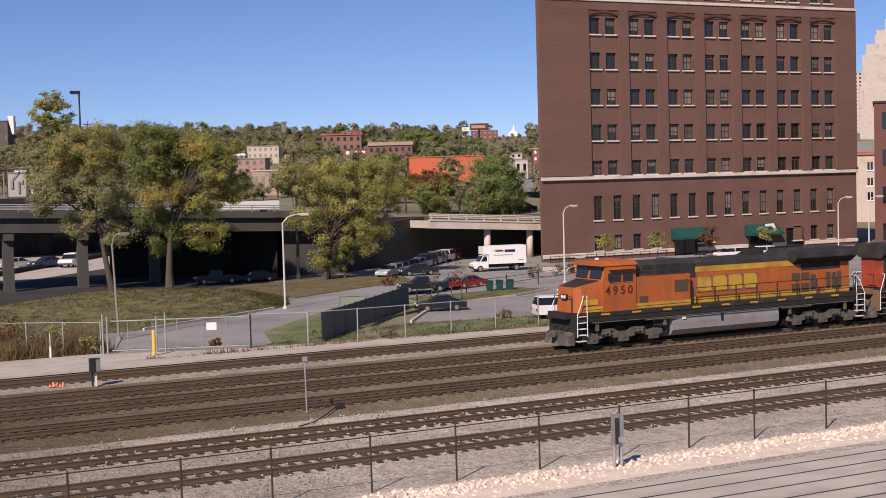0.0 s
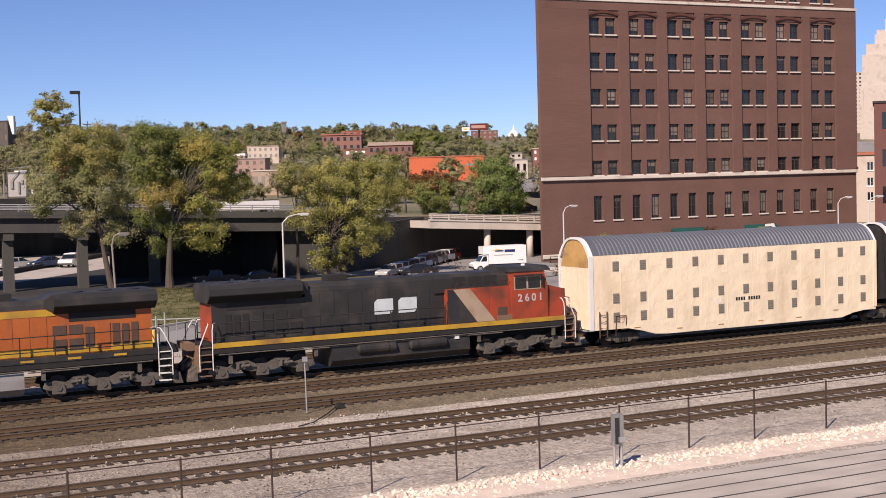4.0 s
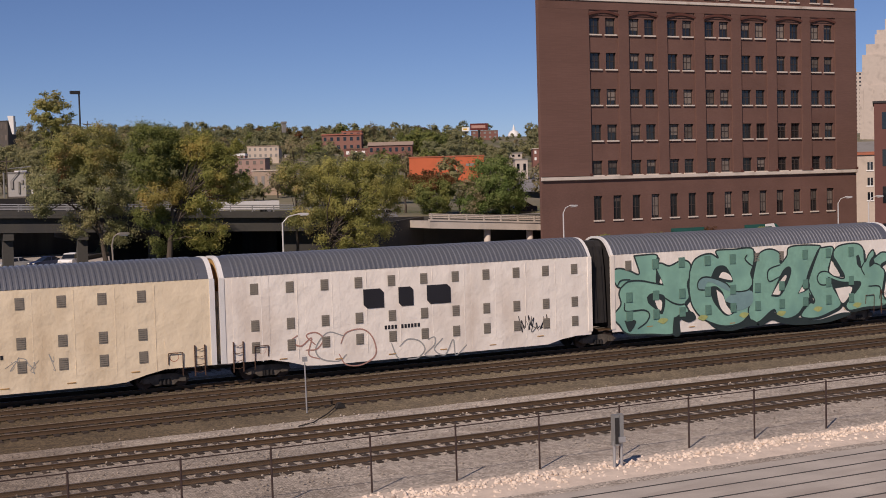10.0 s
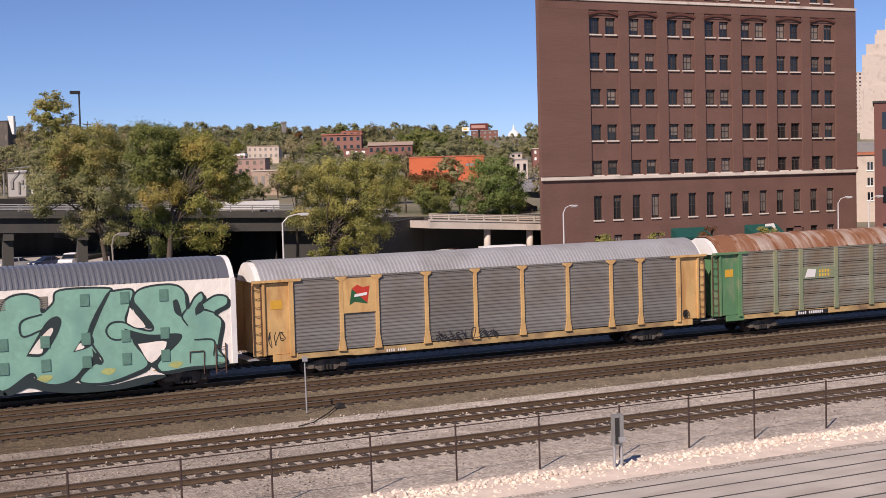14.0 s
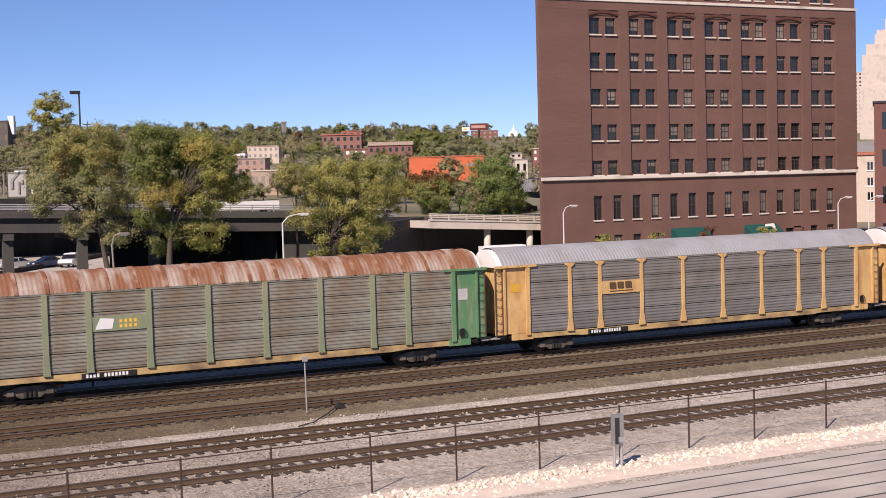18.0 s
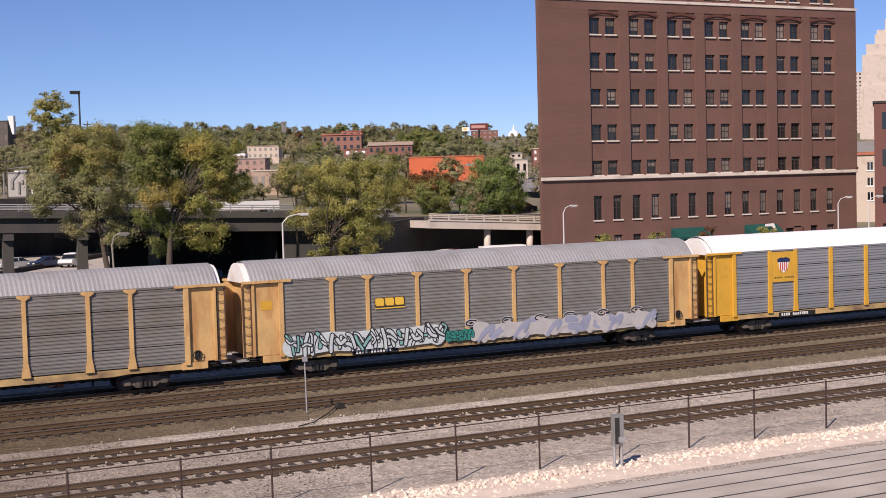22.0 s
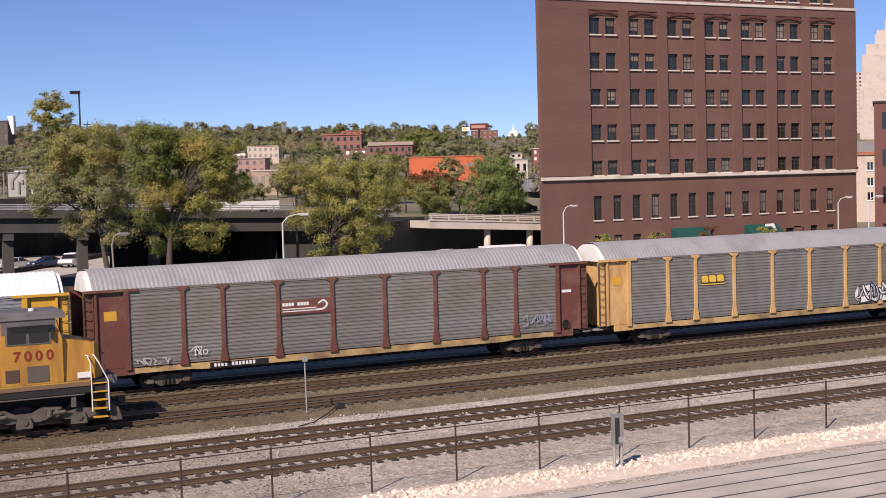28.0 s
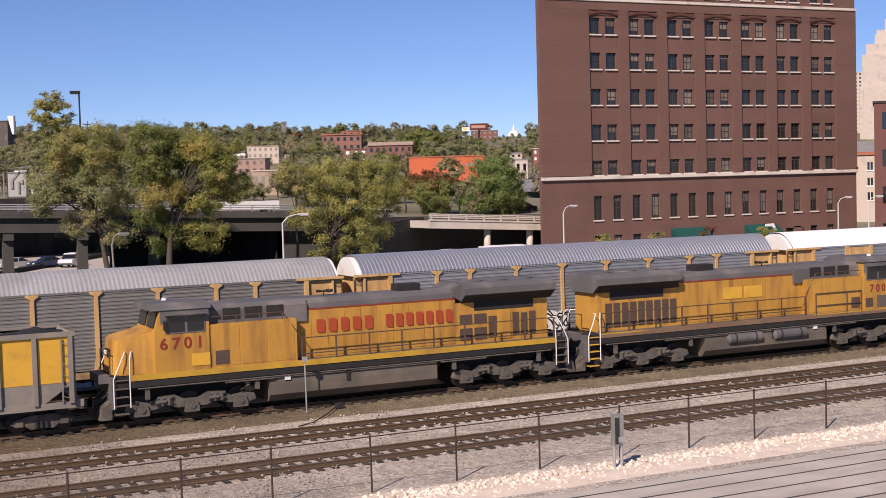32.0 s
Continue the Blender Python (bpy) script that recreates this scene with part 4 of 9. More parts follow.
def bubble_row(ob, fill, line, x0, x1, z0, z1, y, seed, n, label, core=None, edge=0.05):
    """A jumbled row of overlapping painted forms with edges."""
    r = random.Random(seed)
    w, h = (x1 - x0) / n, z1 - z0
    k = 0
    bm = B()
    L = [[(x0 + 0.3 * h, z0 + 0.45 * h)] + [(lerp(x0, x1, (i + 0.5) / 9), z0 + h * r.uniform(0.42, 0.58)) for i in range(9)] + [(x1 - 0.3 * h, z0 + 0.42 * h)]]
    strokes(bm, L, h * 0.82, y + 0.003)
    part("graffiti_halo", bm, fill, ob, label)
    for i in range(n):
        c = x0 + (i + 0.5) * w + r.uniform(-0.15, 0.15) * w
        top, low = z1 - r.uniform(0.02, 0.28) * h, z0 + r.uniform(0.08, 0.3) * h
        sway = r.uniform(-0.5, 0.5) * w
        forms = [[(c - sway, low), (c - sway * 0.2 + r.uniform(-0.2, 0.2) * w, (top + low) / 2), (c + sway, top)],
                 [(c + sway, top), (c + sway + 0.45 * w, lerp(low, top, r.uniform(0.55, 0.95))), (c + 0.6 * w, lerp(low, top, r.uniform(0.15, 0.5)))],
                 [(c - 0.4 * w, lerp(low, top, r.uniform(0.2, 0.8))), (c, lerp(low, top, r.uniform(0.3, 0.6))), (c + 0.55 * w, lerp(low, top, r.uniform(0.1, 0.9)))]]
        r.shuffle(forms)
        for f in forms[:r.choice((2, 3, 3))]:
            y1 = y - 0.0028 * (k % 9)
            painted_form(ob, line, core if core and r.random() < 0.22 else fill, f, w * r.uniform(0.42, 0.62), edge, y1)
            k += 1


INK = mat("paint_black", (0.02, 0.02, 0.025), 0.6, var=0.15)
SILVER = mat("paint_silver", (0.60, 0.66, 0.66), 0.45, 0.15, var=0.15, scale=2)
AQUA = mat("paint_aqua", (0.22, 0.44, 0.41), 0.5, var=0.15, scale=2)
LILAC = mat("paint_lilac", (0.30, 0.32, 0.42), 0.55, var=0.2, scale=2)
PALE = mat("paint_pale", (0.47, 0.45, 0.44), 0.55, var=0.15, scale=2)
TEALPAINT = mat("paint_teal", (0.03, 0.24, 0.20), 0.55, var=0.1)
NAVY = mat("paint_navy", (0.02, 0.03, 0.10), 0.5, var=0.1)
REDP = mat("paint_red", (0.50, 0.045, 0.025), 0.5, var=0.1)
GREENP = mat("paint_green", (0.025, 0.10, 0.04), 0.5, var=0.1)
YELLOWP = mat("paint_yellow", (0.75, 0.48, 0.05), 0.5, var=0.08)
WHITEP = mat("paint_white", (0.75, 0.74, 0.72), 0.5, var=0.06)
BRONZE = mat("paint_bronze", (0.10, 0.06, 0.03), 0.6, var=0.1)


def build_autoracks():
    # car with the yellow ends and a flag-like emblem
    c = autorack("autorack with dull steel sides, yellow posts and flag emblem", "brown", RACKYELLOW, RACKYELLOW, ROOFGREY)
    plate(c, RACKYELLOW, 4.75, 6.7, 3.05, 4.84, -1.64, "emblem_panel", "yellow emblem panel")
    o = CAR / 2
    bm = B()
    prism(bm, [(5.15 - o, 3.45), (5.45 - o, 3.62), (6.15 - o, 3.48), (6.15 - o, 3.52), (5.3 - o, 4.3)], -1.65, -1.642, "y")
    part("emblem", bm, GREENP, c, "dark green half of the emblem")
    bm = B()
    prism(bm, [(5.3 - o, 4.3), (6.15 - o, 3.52), (6.3 - o, 4.4), (5.9 - o, 4.35), (5.6 - o, 4.5)], -1.65, -1.642, "y")
    part("emblem", bm, REDP, c, "red half of the emblem")
    bm = B()
    prism(bm, [(5.42 - o, 3.86), (5.46 - o, 4.0), (6.16 - o, 4.08), (6.12 - o, 3.93)], -1.665, -1.652, "y")
    part("emblem_bar", bm, WHITEP, c, "white slanted bar")
    tag_scribble(c, INK, 9.8 - o, 13.8 - o, 1.2, 1.75, -1.665, 3, 9, 0.045)
    tag_scribble(c, INK, 0.8 - o, 1.7 - o, 1.5, 2.4, -1.512, 4, 3, 0.04)
    mark_bars(c, WHITEP, 7.2 - o, 9, 0.87, -1.556, 0.07, 0.14)
    FAR_TRAIN.append((c, -1.05 + o, 0))
    # rusty-roofed green car
    c = autorack("old autorack with rust-streaked ribbed sides and faded green posts", "rust", RACKGREEN, RACKGREEN_END, ROOFRUST, seams=True, flared=False, strip_ribs=True)
    plate(c, RACKGREEN, 6.8, 9.5, 3.05, 3.75, -1.63, "emblem_panel", "faded green emblem panel")
    bm = B()
    prism(bm, [(7.0 - o, 3.15), (7.8 - o, 3.15), (7.9 - o, 3.62), (7.25 - o, 3.68)], -1.645, -1.632, "y")
    part("emblem", bm, WHITEP, c, "white emblem block")
    mark_bars(c, YELLOWP, 8.15 - o, 4, 3.42, -1.632, 0.13, 0.16, 0.1)
    mark_bars(c, YELLOWP, 8.15 - o, 4, 3.18, -1.632, 0.13, 0.16, 0.1)
    plate(c, BLACK, 6.3, 8.9, 0.85, 1.12, -1.57, "marking_panel", "black panel")
    mark_bars(c, WHITEP, 6.5 - o, 12, 0.9, -1.572, 0.11, 0.17)
    plate(c, PALE, 26.3, 26.85, 3.3, 3.9, -1.52, "placard")
    FAR_TRAIN.append((c, 27.45 + o, 0))

    def emblem_words(c, x0, x1, z0, z1, mt, y, n=3):
        w = (x1 - x0) / n
        for k in range(n):
            bm = B()
            a, b = x0 + k * w - o, x0 + (k + 0.86) * w - o
            part("emblem_back", boxm("emblem_back", BRONZE, a - 0.04, b + 0.04, y - 0.004, y, z0 - 0.04, z1 + 0.04), BRONZE, c) if mt is YELLOWP else None
            plain_block(bm, a, b, z0, z1, y - 0.014, y - 0.005)
            part("emblem_block", bm, mt, c, "heavy block of the emblem")
    c = autorack("autorack with grey ribbed sides, yellow posts and plain emblem panel", "brown", RACKYELLOW, RACKYELLOW, ROOFGREY, seams=True)
    plate(c, RACKYELLOW, 6.85, 9.45, 3.05, 3.78, -1.63, "emblem_panel", "yellow emblem panel")
    emblem_words(c, 7.35, 8.95, 3.3, 3.7, BRONZE, -1.632)
    plate(c, BRONZE, 7.35, 8.95, 3.16, 3.22, -1.64, "emblem_bar")
    plate(c, BLACK, 5.9, 8.6, 0.85, 1.12, -1.57, "marking_panel", "black panel")
    mark_bars(c, WHITEP, 6.1 - o, 12, 0.9, -1.572, 0.11, 0.17)
    FAR_TRAIN.append((c, 56.0 + o, 0))
    c = autorack("autorack with dark grey sides and silver and lilac graffiti", "grey", RACKYELLOW, RACKYELLOW, ROOFGREY)
    emblem_words(c, 7.15, 8.85, 3.3, 3.7, YELLOWP, -1.61)
    plate(c, YELLOWP, 7.15, 8.85, 3.14, 3.2, -1.61, "emblem_bar")
    bubble_row(c, SILVER, INK, 2.1 - o, 11.0 - o, 1.0, 2.2, -1.675, 11, 19, "silver graffiti with black edges", AQUA, 0.06)
    bubble_row(c, TEALPAINT, INK, 11.2 - o, 12.8 - o, 1.1, 1.75, -1.675, 12, 5, "small teal graffiti", None, 0.03)
    bubble_row(c, PALE, PALE, 12.9 - o, 24.6 - o, 1.0, 1.95, -1.675, 13, 12, "pale lilac graffiti", LILAC, 0.035)
    for k, x in enumerate((12.7, 14.9, 17.0, 18.9, 21.1, 23.4)):
        curl = [(x - o + 0.42 * math.cos(0.7 + 0.9 * i) * (1 - i * 0.1), 2.0 + 0.2 * math.sin(0.7 + 0.9 * i) * (1 - i * 0.1)) for i in range(7)]
        bm = B()
        strokes(bm, [curl], 0.17, -1.672)
        g = part("graffiti_curl", bm, PALE, c, "curled flourish")
        bm = B()
        strokes(bm, [curl], 0.075, -1.68)
        part("graffiti_line", bm, INK, g)
        bm = B()
        strokes(bm, [[(x - o + 0.4, 1.0), (x - o + 0.8, 1.5), (x - o + 1.3, 1.75 + 0.12 * (k % 2)), (x - o + 1.1, 1.3)]], 0.3, -1.702, 0.5)
        part("graffiti_wash", bm, LILAC, c, "lilac wash")
    plate(c, BLACK, 5.8, 8.4, 0.85, 1.12, -1.57, "marking_panel", "black panel")
    mark_bars(c, WHITEP, 6.0 - o, 12, 0.9, -1.572, 0.11, 0.17)
    FAR_TRAIN.append((c, 84.8 + o, 0))
    c = autorack("autorack with clean silver sides, fresh yellow frame and white roof", "blue", RACKYELLOW_NEW, RACKYELLOW_NEW, ROOFWHITE, seams=True, flared=False)
    plate(c, RACKYELLOW_NEW, 4.8, 6.7, 3.0, 4.84, -1.64, "emblem_panel", "yellow emblem panel")
    bm = B()
    sh = [(5.35, 4.2), (5.45, 3.75), (5.75, 3.55), (6.05, 3.75), (6.15, 4.2)]
    prism(bm, [(x - o, z) for x, z in sh], -1.655, -1.642, "y")
    part("shield", bm, WHITEP, c, "white shield")
    bm = B()
    prism(bm, [(x - o, z) for x, z in [(5.3, 4.2), (6.2, 4.2), (6.25, 4.38), (5.95, 4.5), (5.75, 4.46), (5.55, 4.5), (5.25, 4.38)]], -1.66, -1.642, "y")
    part("shield_top", bm, NAVY, c, "navy shield top")
    for k in range(4):
        bx("shield_stripe", REDP, c, 5.47 + 0.16 * k - o, 5.54 + 0.16 * k - o, -1.662, -1.656, 3.68, 4.18)
    mark_bars(c, BRONZE, 5.05 - o, 10, 3.22, -1.641, 0.1, 0.09)
    plate(c, BLACK, 5.4, 8.3, 0.82, 1.12, -1.57, "marking_panel", "black panel")
    mark_bars(c, WHITEP, 5.6 - o, 12, 0.9, -1.572, 0.12, 0.17)
    FAR_TRAIN.append((c, 113.4 + o, 0))
    c = autorack("autorack with grey sides, maroon posts and ends", "brown", RACKMAROON, RACKMAROON, ROOFGREY)
    plate(c, RACKMAROON, 9.7, 12.4, 3.2, 3.95, -1.63, "emblem_panel", "maroon emblem panel")
    mark_bars(c, WHITEP, 9.8 - o, 9, 3.62, -1.632, 0.13, 0.17, 0.03)
    plate(c, WHITEP, 9.8, 11.6, 3.45, 3.5, -1.64, "emblem_bar")
    plate(c, WHITEP, 9.8, 11.8, 3.33, 3.38, -1.64, "emblem_bar")
    bm = B()
    strokes(bm, [[(11.6 - o, 3.36), (12.0 - o, 3.4), (12.2 - o, 3.62), (12.0 - o, 3.82), (11.75 - o, 3.7)]], 0.09, -1.635)
    part("emblem", bm, WHITEP, c, "white curled emblem")
    tag_scribble(c, PALE, 2.3 - o, 4.0 - o, 1.25, 1.6, -1.67, 21, 4, 0.05)
    tag_scribble(c, WHITEP, 5.0 - o, 5.9 - o, 1.5, 2.0, -1.67, 24, 3, 0.04)
    tag_scribble(c, LILAC, 23.6 - o, 25.7 - o, 1.6, 2.3, -1.67, 22, 5, 0.05)
    plate(c, BLACK, 6.0, 9.0, 0.82, 1.12, -1.57, "marking_panel", "black panel")
    mark_bars(c, WHITEP, 6.2 - o, 12, 0.9, -1.572, 0.12, 0.17)
    plate(c, WHITEP, 26.3, 26.9, 3.3, 3.45, -1.52, "placard")
    FAR_TRAIN.append((c, 142.0 + o, 0))
    c = autorack("autorack with grey sides, yellow posts and one white tag", "grey", RACKYELLOW, RACKYELLOW, ROOFGREY)
    emblem_words(c, 7.15, 8.85, 3.3, 3.7, YELLOWP, -1.61)
    plate(c, YELLOWP, 7.15, 8.85, 3.14, 3.2, -1.61, "emblem_bar")
    bubble_row(c, WHITEP, INK, 19.2 - o, 22.6 - o, 1.3, 2.5, -1.675, 31, 7, "white graffiti with dark edges", LILAC, 0.075)
    FAR_TRAIN.append((c, 170.75 + o, 0))
    c = autorack("autorack with grey sides, yellow posts and a bright ribbed roof", "blue", RACKYELLOW, RACKYELLOW, ROOFBRIGHT)
    bubble_row(c, WHITEP, INK, 9.4 - o, 12.6 - o, 1.15, 2.4, -1.675, 33, 5, "pale graffiti with heavy dark edges", LILAC, 0.09)
    mark_bars(c, UNDER, 6.3 - o, 9, 3.3, -1.585, 0.14, 0.14, 0.08)
    FAR_TRAIN.append((c, 199.35 + o, 0))
    c = autorack("autorack with silver sides, yellow ends and a white roof", "blue", RACKYELLOW, RACKYELLOW, ROOFWHITE, flared=False)
    plate(c, RACKYELLOW, 4.8, 6.7, 3.0, 4.84, -1.64, "emblem_panel", "yellow emblem panel")
    FAR_TRAIN.append((c, 228.1 + o, 0))


build_autoracks()


# ---------------- two-unit enclosed auto carriers ----------------
CREAM = mat("cream_paint", (0.85, 0.72, 0.51), 0.6, var=0.06, scale=0.35, fine=1.4, dirt=(0.70, 0.56, 0.37), amount=0.3, dirt_scale=0.5, dirt_stretch=(1, 1, 0.35), rand=0.012, bump=1.0, relief=0.07)
CHALK = mat("chalk_paint", (0.90, 0.84, 0.75), 0.6, var=0.06, scale=0.35, fine=1.4, dirt=(0.72, 0.63, 0.53), amount=0.3, dirt_scale=0.5, dirt_stretch=(1, 1, 0.35), rand=0.012, bump=1.0, relief=0.07)
ROOFRIB = mat("roof_rib_grey", (0.27, 0.278, 0.295), 0.36, 0.65, var=0.1, scale=0.4, fine=5)
VENT = mat("vent_grey", (0.235, 0.21, 0.17), 0.7, var=0.2, scale=3)
MINT = mat("paint_mint", (0.235, 0.45, 0.35), 0.55, var=0.22, scale=0.6, fine=4, dirt=(0.17, 0.34, 0.29), amount=0.35, dirt_scale=0.5)
CHARCOAL = mat("paint_charcoal", (0.03, 0.045, 0.045), 0.6, var=0.15)
PINKLINE = mat("paint_pink", (0.44, 0.25, 0.20), 0.6, var=0.1)
GREYLINE = mat("paint_greyline", (0.36, 0.36, 0.34), 0.6, var=0.1)
UNIT = 21.4
bm = B()
box(bm, 0, 0.42, -0.012, 0.0, 0, 0.56)
for k in range(5):
    box(bm, 0.03, 0.39, -0.03, -0.012, 0.05 + k * 0.1, 0.09 + k * 0.1)
VENT_ME = mesh_of("vent", bm, VENT)
CARRIER_ROOF = corrugated_roof("roof", ROOFRIB, -UNIT / 2 + 0.35, UNIT / 2 - 0.35, 1.6, 5.24, 1.0, 0.27, 0.05, 2.9, 0.42)
PANEL_ME = {}


def carrier(label, paint, outer):
    """One unit; outer is -1 or 1, the end that has its own truck and ladder."""
    ob = thing("auto_carrier_unit", label, "auto carrier", group="enclosed auto carriers")
    h = UNIT / 2
    n = 11
    w = (UNIT - 0.5) / n
    for i in range(n):
        x0 = -h + 0.25 + i * w
        dist = (i + 0.5) if outer < 0 else (n - i - 0.5)
        zl, zr = [], []
        def bottom(x):
            d = (x + h) if outer < 0 else (h - x)
            e = UNIT - d
            return 0.48 + 0.52 * (1 - sstep(2.0, 4.6, d)) + 0.35 * (1 - sstep(1.5, 3.2, e))
        for s in (-1, 1):
            bm = B()
            a, b = x0 + 0.001, x0 + w - 0.001
            y0 = s * 1.6
            off = rng.uniform(-0.006, 0.006)
            prism(bm, [(a, bottom(a)), ((a + b) / 2, bottom((a + b) / 2)), (b, bottom(b)), (b, 5.235), (a, 5.235)], y0 - 0.03 + off, y0 + 0.03 + off, "y")
            part("side_panel", bm, paint, ob)
    rib = boxm("rib", paint, -0.02, 0.02, -0.007, 0.0, 0.95, 5.1)
    for i in range(1, n):
        part("rib", rib, paint, ob, m=pose(-h + 0.25 + i * w - 0.42, -1.632, 0))
    for i in range(n if outer < 0 else n - 1):
        x = -h + 1.17 + 1.87 * i
        for z in (4.31, 2.48, 1.39):
            part("vent", VENT_ME, VENT, ob, m=pose(x, -1.638, z))
    part("roof", CARRIER_ROOF, ROOFRIB, ob, "dark grey ribbed roof")
    bx("floor", UNDER, ob, -h + 0.3, h - 0.3, -1.5, 1.5, 1.02, 1.12)
    bx("well_floor", UNDER, ob, -h + 4.8, h - 4.0, -1.45, 1.45, 0.45, 0.5)
    ext = 0.58
    for e in (-1, 1):
        h = UNIT / 2 + (ext if e == outer else 0)
        bm = B()
        pr = arch_profile(1.63, 5.24, 1.04, 2.9, 7)
        inner = [(y * 0.9, z - 0.12) for y, z in reversed(pr)]
        prism(bm, pr + inner, e * (h - 0.32) - 0.12, e * (h - 0.32) + 0.12)
        part("roof_hoop", bm, ENDWHITE, ob, "white end hoop")
        for s in (-1, 1):
            bx("corner_post", ENDWHITE if e == outer else paint, ob, e * (h - 0.3) - 0.13, e * (h - 0.3) + 0.13, s * 1.6 - 0.06, s * 1.6 + 0.05, 1.0, 5.22)
        bm = B()
        for k in range(5):
            y0 = -1.5 + 0.6 * k
            box(bm, e * (h - 0.28) - 0.03, e * (h - 0.28) + 0.03, y0 + 0.015, y0 + 0.585, 1.05, 4.55 if e == outer else 5.2)
        part("end_door", bm, paint if e == outer else UNDER, ob, "folding end door with rust streaks" if e == outer else "dark bellows end")
        bm = B()
        prism(bm, arch_profile(1.52, 4.56, 1.62, 3.2, 6), e * (h - 0.3) - 0.03, e * (h - 0.3) + 0.03)
        part("end_panel", bm, mat_amber if e == outer else UNDER, ob, "amber upper end panel" if e == outer else "")
    # ladder, platform and truck at the outer end
    h = UNIT / 2
    X = outer * (h + ext - 0.3)
    for s in (-1, 1):
        bx("end_fairing", paint, ob, min(X, outer * (h - 0.27)), max(X, outer * (h - 0.27)), s * 1.6 - 0.028, s * 1.6 + 0.028, 1.0, 5.235)
    bm = B()
    pr = arch_profile(1.61, 5.25, 1.0, 2.9, 7)
    prism(bm, pr, min(X, outer * (h - 0.36)), max(X, outer * (h - 0.36)))
    part("roof_end", bm, ROOFRIB, ob)
    X = outer * h
    lad = ladder_mesh(RUNG, 0.55, 2.05, 0.5, 4)
    part("ladder", lad, RUNG, ob, m=pose(X - outer * 0.45 - 0.25, -1.665, 0))
    bm = B()
    path(bm, [(X - outer * 1.3, -1.66, 0.6), (X - outer * 1.3, -1.7, 1.75), (X - outer * 2.0, -1.7, 1.75), (X - outer * 2.0, -1.66, 1.2)], 0.022, 6)
    part("handrail", bm, RUNG, ob)
    freight_truck(ob, X - outer * 2.1)
    coupler(ob, X - outer * 0.2, outer, 1.0)
    bx("end_platform", STEEL, ob, min(X + outer * 0.5, X), max(X + outer * 0.5, X), -1.3, 1.3, 0.95, 1.0)
    hand_brake(ob, mat_primer, X - outer * 1.7)
    for k in range(6):
        bx("marking_dash", mat_amber, ob, -h + 2.6 + k * 3.0, -h + 3.0 + k * 3.0, -1.65, -1.632, 0.72 + 0.25 * (abs(k - 2.5) > 2), 0.77 + 0.25 * (abs(k - 2.5) > 2))
    return ob


mat_amber = mat("amber_paint", (0.50, 0.30, 0.10), 0.65, var=0.2, scale=1.2, dirt=(0.30, 0.17, 0.06), amount=0.35, dirt_scale=1.5)
mat_primer = mat("primer_orange", (0.42, 0.16, 0.09), 0.7, var=0.2)


def bellows(ob, x):
    bm = B()
    pr = arch_profile(1.38, 1.4, 4.65, 8, 6)
    for k in range(5):
        prism(bm, [(y * (1 if k % 2 else 0.94), z) for y, z in pr], x - 0.55 + k * 0.22, x - 0.33 + k * 0.22)
    part("bellows", bm, UNDER, ob, "black folded bellows")
    freight_truck(ob, x)
    coupler(ob, x - 0.4, 1, 0.4)


WASH = mat("paint_wash", (0.20, 0.33, 0.33), 0.55, var=0.2, scale=0.7, fine=5)
OCHRE = mat("paint_ochre", (0.40, 0.44, 0.16), 0.6, var=0.25, scale=2)


def loose_line(ob, material, pts, dx):
    bm = B()
    strokes(bm, [[(x + dx, z) for x, z in pts]], 0.075, -1.643, 0.3)
    part("graffiti", bm, material, ob, "loosely sprayed outline")


def inner_line(ob, pts, dx):
    bm = B()
    strokes(bm, [[(x + dx, z) for x, z in pts]], 0.09, -1.669, 0.3)
    part("graffiti_line", bm, CHARCOAL, ob)


